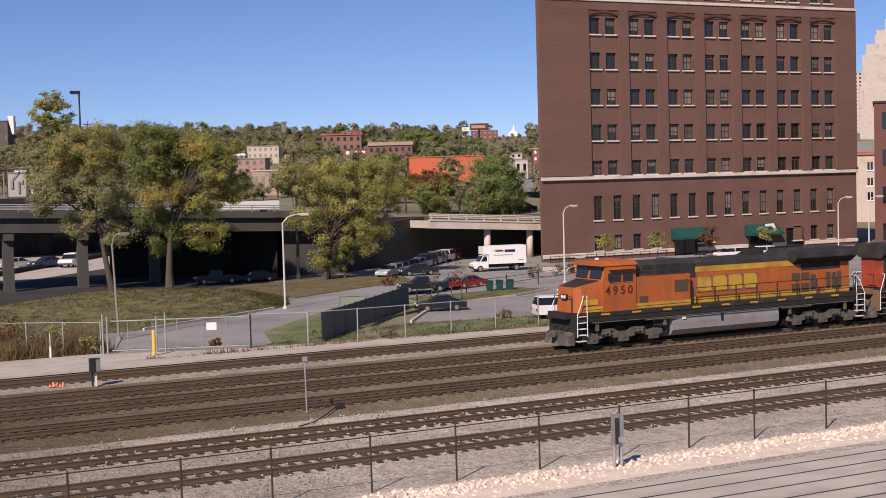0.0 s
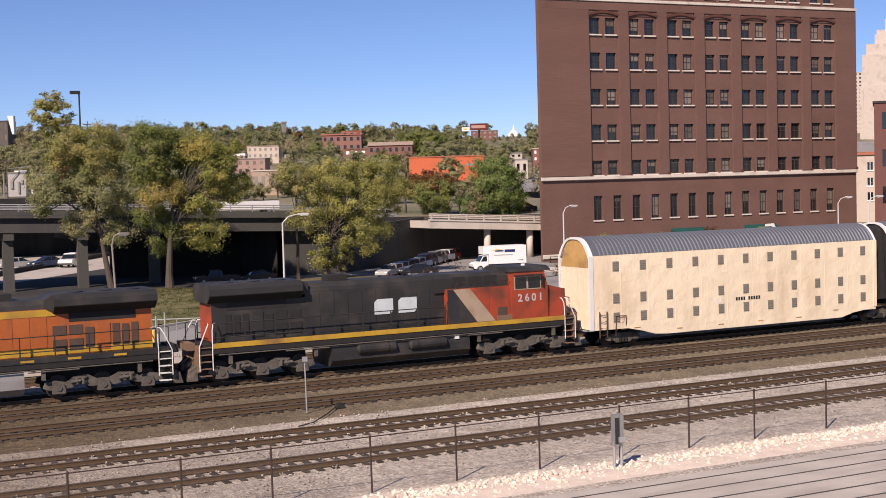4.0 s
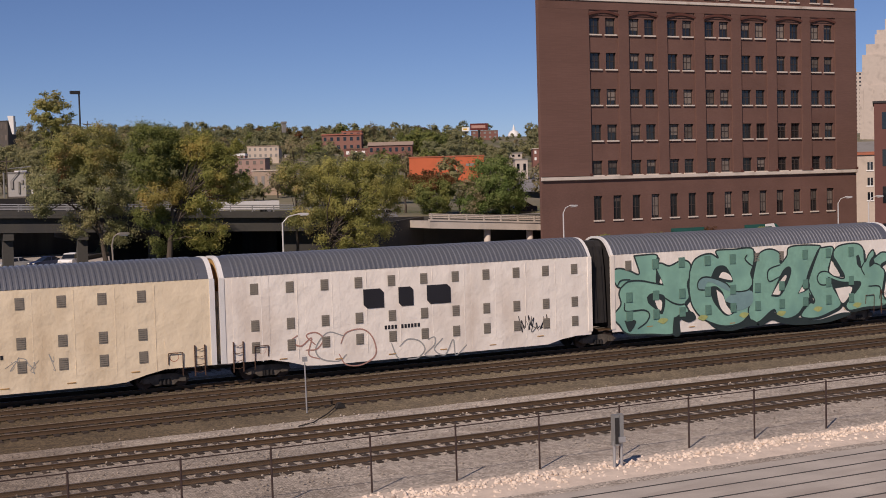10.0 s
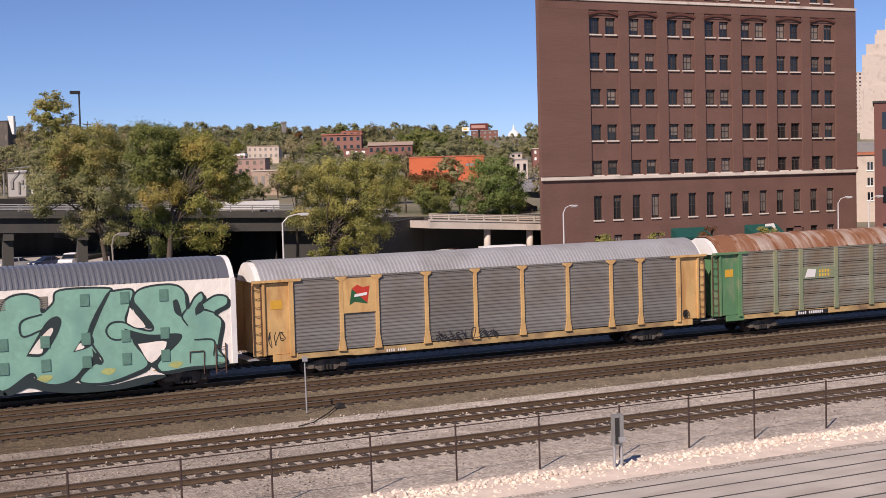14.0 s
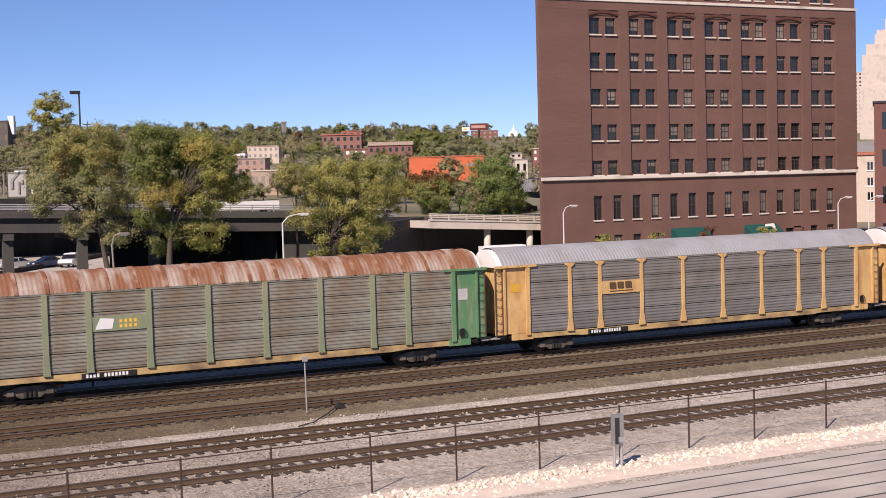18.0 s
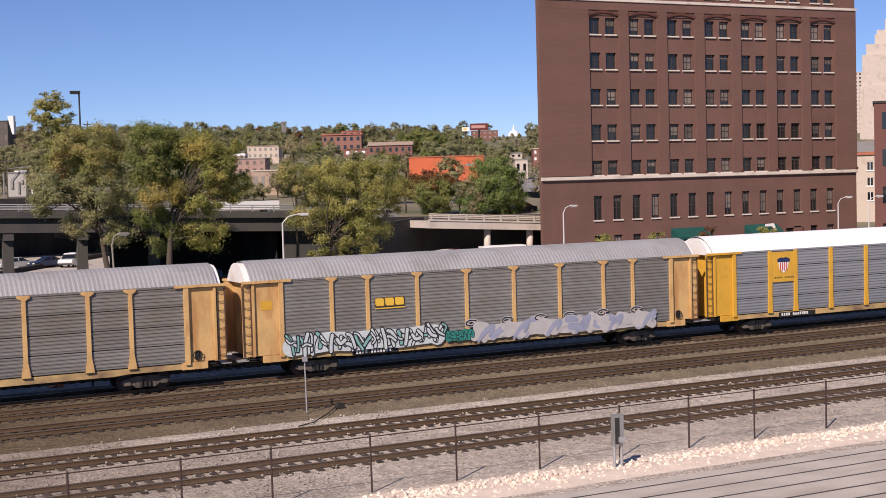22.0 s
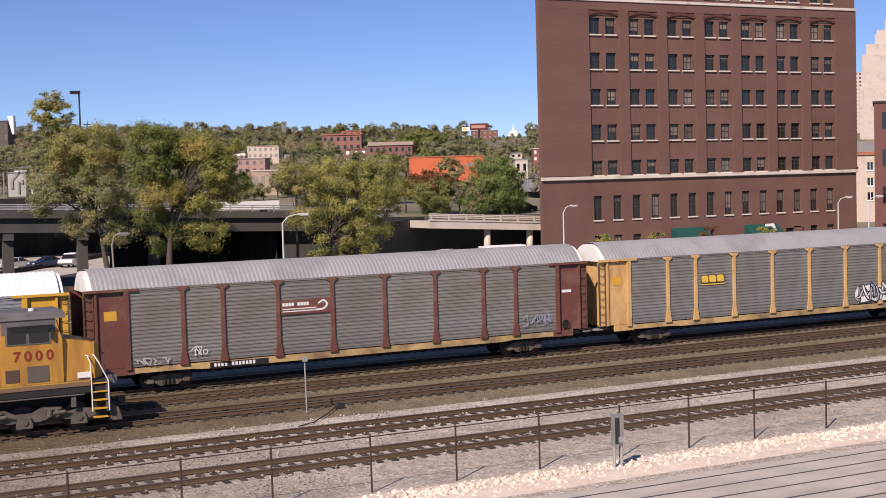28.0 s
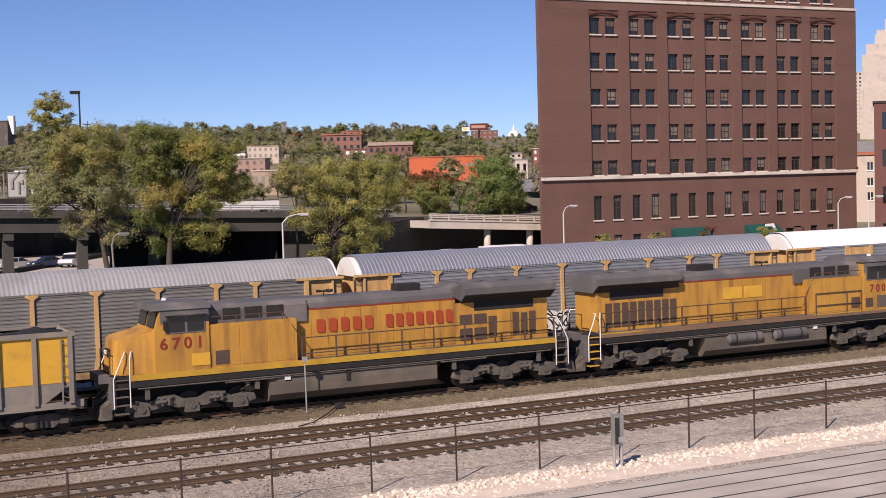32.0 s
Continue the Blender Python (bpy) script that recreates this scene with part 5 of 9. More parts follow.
def build_carriers():
    h = UNIT / 2
    a = carrier("cream enclosed auto carrier unit with rows of small vents", CREAM, -1)
    bellows(a, h + 0.45)
    mark_bars(a, INK, -0.75, 10, 2.08, -1.64, 0.13, 0.2, 0.06)
    tag_scribble(a, CHALK, 8.2 - h, 9.2 - h, 1.9, 2.3, -1.641, 41, 2, 0.03)
    FAR_TRAIN.append((a, -90.85 + h, 0))
    b = carrier("cream enclosed auto carrier unit with faint pencilled tag", CREAM, 1)
    mark_bars(b, INK, -0.75, 10, 2.08, -1.64, 0.13, 0.2, 0.06)
    tag_scribble(b, GREYLINE, 11.2 - h, 14.2 - h, 1.3, 2.2, -1.641, 42, 5, 0.03)
    FAR_TRAIN.append((b, -68.55 + h, 0))
    c = carrier("chalk white enclosed auto carrier unit with dark block emblem", CHALK, -1)
    bellows(c, h + 0.45)
    for a, b in ((7.25, 8.4), (9.25, 10.1), (10.9, 12.3)):
        bm = B()
        plain_block(bm, a - h, b - h, 3.22, 4.22, -1.66, -1.634)
        part("emblem_block", bm, INK, c, "black block of the emblem")
    mark_bars(c, INK, 8.4 - h, 11, 2.06, -1.64, 0.13, 0.2, 0.06)
    # loosely sprayed rings and loops
    loose_line(c, PINKLINE, [(4.52, 1.58), (4.05, 2.07), (4.58, 2.19), (4.97, 1.83), (4.6, 1.35), (4.02, 1.34)], -h)
    loose_line(c, GREYLINE, [(6.09, 1.91), (5.21, 2.14), (4.55, 1.41), (4.82, 0.83), (5.75, 0.63), (6.2, 0.93)], -h)
    loose_line(c, PINKLINE, [(5.92, 1.52), (6.24, 2.06), (7.14, 2.17), (7.72, 1.66), (7.84, 0.79), (7.07, 0.34), (6.18, 0.42), (5.82, 0.97)], -h)
    loose_line(c, PINKLINE, [(3.57, 2.11), (3.24, 1.85), (3.75, 1.56), (4.33, 1.93), (4.16, 1.11), (4.73, 0.83)], -h)
    loose_line(c, GREYLINE, [(9.23, 1.11), (9.71, 1.45), (10.39, 1.3), (10.69, 0.84), (10.3, 0.44), (9.67, 0.4)], -h)
    loose_line(c, GREYLINE, [(8.77, 1.29), (9, 0.69), (9.21, 0.44)], -h)
    loose_line(c, GREYLINE, [(10.89, 1.35), (11.27, 1.44), (11.26, 1.03), (10.68, 0.55), (11.24, 0.44)], -h)
    loose_line(c, GREYLINE, [(11.75, 1.34), (11.25, 0.79), (11.88, 0.45), (12.38, 1.23), (12.52, 0.39), (13.18, 0.87)], -h)
    tag_scribble(c, INK, 16.4 - h, 18.3 - h, 1.25, 2.2, -1.642, 53, 7, 0.045)
    FAR_TRAIN.append((c, -46.1 + h, 0))
    d = carrier("white auto carrier unit covered in mint green graffiti", CHALK, 1)
    # flowing mint letters-like forms, their drop shade, dark hollows, open gaps and inner lines
    bodies = []
    bodies.append([(1.79, 5.12), (3.32, 5.12), (3.35, 4.67), (3.75, 4.59), (4.28, 4.42), (5.15, 4.7), (5.72, 4.5), (5.78, 3.85), (5.53, 3.31), (5.64, 2.51), (5.34, 2.15), (5.56, 1.76), (5.46, 1.41), (4.88, 1.48), (4.52, 1.01), (4.38, 0.41), (2.86, 0.52), (1.26, 0.66), (0.68, 1.21), (0.24, 1.73), (0.81, 2.36), (0.7, 2.97), (0.79, 3.32), (0.58, 3.44), (0.28, 3.95), (0.35, 4.35), (0.81, 4.45), (1.48, 4.27), (2.13, 4.07)])
    bodies.append([(5.7, 4), (6.01, 4.62), (6.61, 4.92), (7.29, 4.97), (7.81, 4.71), (7.68, 5.14), (9, 5.16), (10.31, 5.17), (10.51, 4.69), (10.43, 4.12), (10.23, 3.64), (10.4, 3.11), (10.16, 2.55), (10.39, 1.95), (10.15, 1.3), (9.46, 0.73), (8.39, 0.59), (7.43, 0.79), (6.47, 1.26), (5.83, 2.02), (5.63, 3.02)])
    bodies.append([(10.37, 3.26), (10.59, 4.11), (10.83, 4.73), (11.3, 5), (11.93, 5.02), (12.49, 4.73), (12.53, 4.14), (13.03, 4.55), (13.36, 5.12), (15.64, 5.08), (15.47, 4.7), (14.95, 3.84), (14.63, 3.12), (14.71, 2.66), (15.06, 2.19), (14.45, 1.55), (13.87, 0.94), (13.06, 0.71), (12.27, 0.93), (11.93, 1.34), (10.84, 0.69), (10.23, 0.75), (10, 1.4), (10.27, 2.11)])
    bodies.append([(15.67, 4.93), (16.74, 4.93), (16.58, 4.19), (16.39, 3.39), (17.42, 2.93), (17.63, 3.16), (16.82, 4.24), (16.87, 4.77), (17.48, 5.04), (18.68, 5.07), (19.25, 4.7), (19.37, 3.87), (19.73, 4.37), (20.09, 4.6), (20.18, 4.25), (19.86, 3.9), (20.75, 4.4), (21.35, 4.31), (21.34, 3.91), (20.72, 3.57), (21.07, 3.15), (20.9, 2.23), (20.85, 1.77), (21.19, 1.28), (21, 0.98), (19.42, 0.98), (18.04, 0.88), (17.78, 1.29), (18.94, 2.37), (18.71, 2.66), (17.07, 2.56), (16.7, 2.46), (17.37, 1.35), (16.51, 0.88), (15.24, 0.59), (14.1, 0.8), (14.77, 1.53), (15.21, 1.67), (14.71, 2.66), (15.04, 3.68)])
    for k, body in enumerate(bodies):
        painted_patch(d, CHARCOAL, [(x + 0.16, max(0.5, z - 0.13)) for x, z in body], -1.641 - 0.0006 * k, -h, "dark drop shade of the graffiti", "graffiti_shade")
    for k, body in enumerate(bodies):
        painted_patch(d, MINT, body, -1.646 - 0.003 * k, -h, "mint green graffiti form with dark edge", "graffiti", CHARCOAL, 0.1)
    # blue-grey washes
    painted_patch(d, WASH, [(8.29, 2.2), (8.91, 2.58), (9.67, 2.56), (10.29, 2.57), (10.36, 1.93), (9.82, 1.56), (9.12, 1.5), (9.07, 1.91), (8.49, 1.87)], -1.661, -h, "blue-grey wash in the graffiti", "graffiti_wash")
    painted_patch(d, WASH, [(6.3, 2.92), (6.29, 3.37), (6.71, 3.65), (7.47, 3.51), (8.33, 3.17), (9, 2.66), (8.31, 2.77), (7.28, 3.27), (6.87, 3.21), (6.86, 2.88)], -1.661, -h, "blue-grey wash in the graffiti", "graffiti_wash")
    # dark hollows
    painted_patch(d, CHARCOAL, [(2.61, 2.69), (2.89, 2.89), (3.45, 2.85), (3.9, 2.59), (3.69, 1.66), (3.14, 2.01), (2.71, 2.35)], -1.664, -h, "", "graffiti_hollow")
    painted_patch(d, CHARCOAL, [(3.31, 4.35), (3.76, 3.41), (3.28, 3.49)], -1.664, -h, "", "graffiti_hollow")
    painted_patch(d, CHARCOAL, [(1.02, 1.45), (1.84, 1.38), (1.37, 0.76)], -1.664, -h, "", "graffiti_hollow")
    painted_patch(d, CHARCOAL, [(4.48, 1.38), (5.7, 1.67), (6.09, 1.24), (5.56, 1.03), (4.93, 1.2), (4.93, 0.33), (4.41, 0.38)], -1.664, -h, "", "graffiti_hollow")
    painted_patch(d, CHARCOAL, [(7.24, 3.61), (7.61, 4.16), (8.21, 4.23), (8.59, 3.89), (8.87, 3.27), (8.42, 3.22), (7.8, 3.43)], -1.664, -h, "", "graffiti_hollow")
    painted_patch(d, CHARCOAL, [(7.16, 3.02), (7.63, 3.02), (8.1, 2.64), (8.32, 2.08), (9.07, 1.85), (9.02, 1.43), (8.35, 1.22), (7.76, 1.67), (7.31, 2.28)], -1.664, -h, "", "graffiti_hollow")
    painted_patch(d, CHARCOAL, [(11.74, 2.17), (12.18, 2.9), (12.71, 3.69), (13.17, 3.92), (13.38, 3.64), (13.07, 2.9), (12.47, 2.15)], -1.664, -h, "", "graffiti_hollow")
    painted_patch(d, CHARCOAL, [(13.85, 2.19), (14.56, 3.09), (14.84, 2.59), (14.47, 2.32)], -1.664, -h, "", "graffiti_hollow")
    painted_patch(d, CHARCOAL, [(16.25, 3.13), (17.41, 2.75), (18.71, 2.66), (18.98, 2.36), (18.41, 1.92), (17.81, 1.23), (18.14, 0.81), (17.57, 1.13), (17.37, 1.35), (16.7, 2.46)], -1.664, -h, "", "graffiti_hollow")
    painted_patch(d, CHARCOAL, [(16.62, 4.34), (16.82, 4.33), (17.63, 3.19), (17.35, 3.05), (16.96, 3.47)], -1.664, -h, "", "graffiti_hollow")
    painted_patch(d, CHARCOAL, [(18.65, 4.28), (18.9, 4.3), (19.08, 3.52), (18.74, 3.72)], -1.664, -h, "", "graffiti_hollow")
    painted_patch(d, CHARCOAL, [(6.9, 0.95), (7.93, 0.57), (9.14, 0.52), (10.08, 0.91), (10.84, 0.46), (9.97, 0.45), (8.68, 0.28), (7.63, 0.45)], -1.664, -h, "", "graffiti_hollow")
    painted_patch(d, CHARCOAL, [(11.9, 1.28), (12.58, 0.78), (13.71, 0.78), (15.33, 0.46), (17.35, 0.78), (18.2, 0.65), (16.33, 0.26), (14.01, 0.25), (12.57, 0.46), (11.79, 0.7), (10.99, 0.42), (10.69, 0.62)], -1.664, -h, "", "graffiti_hollow")
    painted_patch(d, CHARCOAL, [(14.73, 2.3), (15.2, 1.55), (14.84, 1.61)], -1.664, -h, "", "graffiti_hollow")
    painted_patch(d, CHARCOAL, [(19.75, 3.85), (20, 4.14), (20.2, 3.76), (19.78, 3.54)], -1.664, -h, "", "graffiti_hollow")
    # open gaps
    painted_patch(d, CHALK, [(3.13, 2.54), (3.64, 2.42), (3.59, 1.87), (3.34, 2.05)], -1.667, -h, "", "graffiti_gap")
    painted_patch(d, CHALK, [(3.6, 3.72), (3.73, 3.43), (3.53, 3.48)], -1.667, -h, "", "graffiti_gap")
    painted_patch(d, CHALK, [(7.8, 3.55), (8.08, 3.84), (8.56, 3.7), (8.82, 3.34), (8.33, 3.4)], -1.667, -h, "", "graffiti_gap")
    painted_patch(d, CHALK, [(7.63, 2.82), (8.09, 2.47), (8.34, 1.88), (8.75, 1.36), (8.41, 1.3), (7.97, 1.65), (7.75, 2.16)], -1.667, -h, "", "graffiti_gap")
    painted_patch(d, CHALK, [(11.87, 2.28), (12.33, 2.89), (12.86, 3.38), (12.98, 3.23), (12.55, 2.58), (12.41, 2.24)], -1.667, -h, "", "graffiti_gap")
    painted_patch(d, CHALK, [(13.95, 2.24), (14.19, 2.58), (14.38, 2.36)], -1.667, -h, "", "graffiti_gap")
    painted_patch(d, CHALK, [(16.89, 2.33), (18.29, 2.32), (17.51, 1.37)], -1.667, -h, "", "graffiti_gap")
    painted_patch(d, CHALK, [(16.58, 4.1), (17.29, 3.12), (16.45, 3.32)], -1.667, -h, "", "graffiti_gap")
    # inner lines
    inner_line(d, [(0.79, 3.32), (1.32, 3.66), (2.15, 3.68), (2.97, 3.52), (3.76, 3.35)], -h)
    inner_line(d, [(3.84, 2.6), (4.4, 2.27), (4.91, 2.12), (5.37, 2.14)], -h)
    inner_line(d, [(1.06, 2.43), (1.15, 1.98), (2.36, 1.97), (2.77, 1.69), (2.55, 1.26), (1.96, 0.93)], -h)
    inner_line(d, [(6.74, 2.86), (6.3, 2.94), (6.29, 3.37), (6.71, 3.62), (7.47, 3.51), (8.33, 3.17), (8.97, 2.66), (9.92, 2.65), (10.33, 2.97)], -h)
    inner_line(d, [(9.96, 4.78), (9.8, 4.56), (10.04, 4.29), (10.4, 4.07)], -h)
    inner_line(d, [(12.5, 4.05), (11.73, 3.87), (11.5, 3.56), (11.65, 3.08), (12.44, 3.32)], -h)
    inner_line(d, [(16.48, 2.96), (16.13, 2.62), (15.64, 2.69), (15.42, 3.06), (15.66, 3.41), (16.22, 3.43), (16.75, 3.12)], -h)
    inner_line(d, [(19.33, 3.87), (19.08, 3.49), (19.34, 3.04)], -h)
    inner_line(d, [(20.72, 3.57), (20.13, 3.76), (19.78, 3.54)], -h)
    inner_line(d, [(19.67, 2.32), (20.61, 2.22), (20.59, 1.48)], -h)
    inner_line(d, [(0.58, 3.44), (0.84, 3.75), (1.46, 3.78)], -h)
    for x, z in [(3.67, 1.22), (6.56, 1.2), (9.62, 1.15), (12.5, 1.05), (15.42, 1.12), (18.66, 1.16)]:
        painted_patch(d, OCHRE, [(x - 0.35, z), (x - 0.1, z + 0.18), (x + 0.4, z + 0.1), (x + 0.1, z - 0.15)], -1.6625, -h, "", "graffiti_spot")
    for i in range(10):
        x = 1.17 + 1.87 * i
        for z in (4.31, 2.48, 1.39):
            if any(inside(b, x + 0.21, z + 0.28) for b in bodies):
                bx("vent_tint", mat_mintvent, d, x - h, x + 0.42 - h, -1.69, -1.66, z, z + 0.56)
    FAR_TRAIN.append((d, -23.75 + h, 0))


mat_mintvent = mat("mint_vent", (0.12, 0.24, 0.19), 0.6, var=0.2, scale=3)
build_carriers()
# ---------------- locomotives ----------------
LOCO = dict(
    orange=mat("loco_orange", (0.39, 0.105, 0.022), 0.55, var=0.2, scale=0.5, fine=6, dirt=(0.24, 0.085, 0.035), amount=0.4, dirt_scale=0.9, dirt_stretch=(1.6, 1, 0.4)),
    yellow=mat("loco_stripe_yellow", (0.50, 0.30, 0.028), 0.55, var=0.2, scale=0.6, dirt=(0.26, 0.14, 0.04), amount=0.42),
    black=mat("loco_black", (0.028, 0.027, 0.026), 0.55, var=0.25, scale=0.5, dirt=(0.06, 0.052, 0.045), amount=0.35, dirt_scale=0.8),
    red=mat("loco_red", (0.36, 0.06, 0.024), 0.55, var=0.2, scale=0.5, dirt=(0.12, 0.045, 0.025), amount=0.48, dirt_scale=0.7),
    armour=mat("loco_armour_yellow", (0.475, 0.25, 0.04), 0.5, var=0.16, scale=0.5, fine=6, dirt=(0.29, 0.14, 0.035), amount=0.46, dirt_scale=0.9, dirt_stretch=(2.2, 1, 0.35), rand=0.05),
    grey=mat("loco_roof_grey", (0.105, 0.10, 0.10), 0.65, var=0.2, scale=0.5, dirt=(0.19, 0.17, 0.155), amount=0.35, dirt_scale=0.6),
    tank=mat("loco_tank_grey", (0.11, 0.095, 0.076), 0.7, var=0.25, scale=0.5, dirt=(0.17, 0.135, 0.10), amount=0.35, dirt_scale=0.8),
    silver=mat("loco_tank_silver", (0.29, 0.28, 0.27), 0.55, 0.2, var=0.12, scale=0.5, dirt=(0.24, 0.21, 0.18), amount=0.3, dirt_scale=0.8),
    brown=mat("grille_brown", (0.085, 0.055, 0.04), 0.75, var=0.2, scale=2),
    dirty=mat("loco_dusty_grey", (0.21, 0.19, 0.165), 0.75, var=0.2, scale=0.6, dirt=(0.28, 0.24, 0.19), amount=0.4, dirt_scale=0.8),
    grime=mat("loco_grime_brown", (0.19, 0.12, 0.075), 0.75, var=0.25, scale=0.8))


NUMRED = mat('paint_dull_red', (0.24, 0.035, 0.016), 0.5, var=0.15)
LETTERRED = mat('paint_letter_red', (0.36, 0.06, 0.02), 0.5, var=0.15)
MAROON = mat('paint_maroon', (0.12, 0.02, 0.012), 0.5, var=0.1)
CREAMSLASH = mat('slash_cream', (0.40, 0.30, 0.21), 0.6, var=0.15, scale=1, dirt=(0.28, 0.18, 0.1), amount=0.4, dirt_scale=1.0)


def loco_truck_mesh():
    bm = B()
    prism(bm, [(-2.75, 0.52), (-2.65, 0.78), (-2.2, 0.86), (-1.7, 0.74), (-1.3, 0.98), (-0.7, 1.02), (-0.3, 0.80), (0.3, 0.80), (0.7, 1.02), (1.3, 0.98), (1.7, 0.74), (2.2, 0.86), (2.65, 0.78), (2.75, 0.52), (2.4, 0.40), (1.6, 0.46), (1.0, 0.58), (0.6, 0.46), (-0.6, 0.46), (-1.0, 0.58), (-1.6, 0.46), (-2.4, 0.40)], -0.1, 0.1, "y")
    fr = mesh_of("side_frame", bm, LOCOIRON)
    bm = B()
    prism(bm, [(-0.3, 0.24), (0.3, 0.24), (0.3, 0.42), (0.2, 0.7), (-0.2, 0.7), (-0.3, 0.42)], -0.2, 0.02, "y")
    tube(bm, (0, -0.24, 0.5), (0, -0.2, 0.5), 0.13, n=12)
    bb = mesh_of("bearing_box", bm, LOCOIRON)
    bm = B()
    for k in (-0.14, 0.14):
        tube(bm, (k, -0.14, 0.62), (k, -0.14, 0.9), 0.11, n=8)
    box(bm, -0.3, 0.3, -0.2, -0.05, 0.9, 0.98)
    sp = mesh_of("spring", bm, LOCOIRON)
    bm = B()
    tube(bm, (-0.22, -0.2, 0.74), (0.22, -0.2, 0.78), 0.085, n=8)
    tube(bm, (0.22, -0.2, 0.78), (0.5, -0.18, 0.7), 0.03, n=6)
    cy = mesh_of("brake_cylinder", bm, LOCOIRON)
    return fr, bb, sp, cy


LT = loco_truck_mesh()


def loco_truck(ob, x):
    tr = bx("truck", UNDER, ob, -2.5, 2.5, -0.55, 0.55, 0.6, 1.25, m=pose(x, 0, 0))
    for s in (-1, 1):
        turn = 0 if s < 0 else 180
        part("side_frame", LT[0], LOCOIRON, tr, m=pose(0, s * 1.12, 0, 0, 0, turn))
        for dx in (-1.1, 1.1):
            part("spring", LT[2], LOCOIRON, tr, m=pose(dx, s * 1.12, 0, 0, 0, turn))
        for dx in (-2.06, 0, 2.06):
            part("bearing_box", LT[1], IRON, tr, m=pose(dx, s * 1.12, 0, 0, 0, turn))
            part("wheel", WHEEL_L, WHEEL, tr, m=pose(dx, s * 0.75, 0.53, 0, 0, turn))
        for dx in (-1.3, 0.9):
            part("brake_cylinder", LT[3], IRON, tr, m=pose(dx, s * 1.12, 0, 0, 0, turn))


def loco(label, c, number, num_mat, num_size, railing, steps_mat, tank_mat, windows=True, reservoirs=False, wide_cab_panel=True, group="locomotives", tall_louvres=False):
    """c: colours of hood, nose, cab, roof, sill, hood_top, rear. The nose points to -x."""
    ob = thing("locomotive", label, "locomotive", group=group)
    # frame with its painted edge
    bx("frame", UNDER, ob, -10.5, 10.5, -1.42, 1.42, 1.42, 1.98)
    for s in (-1, 1):
        bx("sill", c["sill"], ob, -9.9, 9.9, s * 1.47 - 0.04, s * 1.47 + 0.04, 1.78, 2.02, label="painted sill edge")
        bx("sill_web", UNDER, ob, -9.9, 9.9, s * 1.45 - 0.03, s * 1.45 + 0.03, 1.5, 1.775)
        bx("walkway", c["deck"], ob, -9.9, 9.9, min(s * 1.46, s * 0.9), max(s * 1.46, s * 0.9), 1.985, 2.015)
    # fuel tank
    bm = B()
    prism(bm, [(-1.38, 1.38), (-1.42, 1.05), (-1.42, 0.62), (-1.1, 0.3), (1.1, 0.3), (1.42, 0.62), (1.42, 1.05), (1.38, 1.38)], -4.05, 3.75)
    tk = part("fuel_tank", bm, tank_mat, ob, "dusty fuel tank")
    for s in (-1, 1):
        for z, x0, x1 in ((1.44, -9.6, 9.6), (1.36, -6.0, -3.9), (1.36, 3.9, 6.2)):
            bm = B()
            tube(bm, (x0, s * 1.5, z), (x1, s * 1.5, z), 0.03, n=6)
            part("air_pipe", bm, LOCOIRON, ob, "thin air pipe under the sill")
        for x in (-9.2, -4.6, 4.6, 9.0):
            bx("sand_pipe_bracket", LOCOIRON, ob, x - 0.09, x + 0.09, s * 1.4 - 0.06, s * 1.4 + 0.06, 0.95, 1.42)
    for s in (-1, 1):
        bx("filler", WHITEP, tk, -3.4, -3.15, s * 1.44 - 0.03, s * 1.44 + 0.03, 1.22, 1.4)
        bx("gauge", UNDER, tk, -0.6, -0.45, s * 1.44 - 0.03, s * 1.44 + 0.03, 0.95, 1.45)
        if reservoirs:
            for x in (-2.6, 0.3):
                bm = B()
                y, z = s * 1.36, 1.12
                for a0, a1, r0, r1 in ((-0.12, 0.0, 0.12, 0.29), (0.0, 2.0, 0.29, 0.29), (2.0, 2.12, 0.29, 0.12)):
                    tube(bm, (x + a0, y, z), (x + a1, y, z), r0, r1, n=14)
                rs = part("air_reservoir", bm, LOCO["grey"] if tank_mat is LOCO["tank"] else tank_mat, ob, "dusty round air reservoir")
                for a0 in (0.35, 1.6):
                    bm = B()
                    tube(bm, (x + a0, y, z), (x + a0 + 0.07, y, z), 0.305, n=14)
                    part("strap", bm, UNDER, rs)
        for k in range(4):
            bm = B()
            path(bm, [(-4.6 + 0.1 * k, s * 1.3, 1.35), (-4.7 - 0.2 * k, s * 1.3, 0.95), (-5.0, s * 1.25, 0.9 + 0.1 * k)], 0.03, 5)
            part("hose", bm, UNDER, ob)
    for x in (-7.35, 7.35):
        loco_truck(ob, x)
    # ends: pilot, plough, steps, handrails, coupler
    for e in (-1, 1):
        bx("pilot", c["pilot"], ob, min(e * 10.45, e * 10.62), max(e * 10.45, e * 10.62), -1.45, 1.45, 0.65, 1.95)
        bm = B()
        prism(bm, [(e * 10.6, 0.95), (e * 10.95, 0.75), (e * 11.1, 0.22), (e * 10.6, 0.22)], -1.25, 1.25, "y")
        part("plough", bm, IRON, ob)
        bx("anticlimber", c["pilot"], ob, min(e * 10.6, e * 11.0), max(e * 10.6, e * 11.0), -0.95, 0.95, 1.7, 2.05)
        coupler(ob, e * 10.5, e, 0.8)
        for k in range(3):
            bm = B()
            y = -0.7 + 0.7 * k
            path(bm, [(e * 10.62, y, 1.25), (e * 10.95, y + 0.1, 0.95), (e * 11.15, y + 0.16, 0.85)], 0.035, 5)
            part("hose", bm, UNDER, ob)
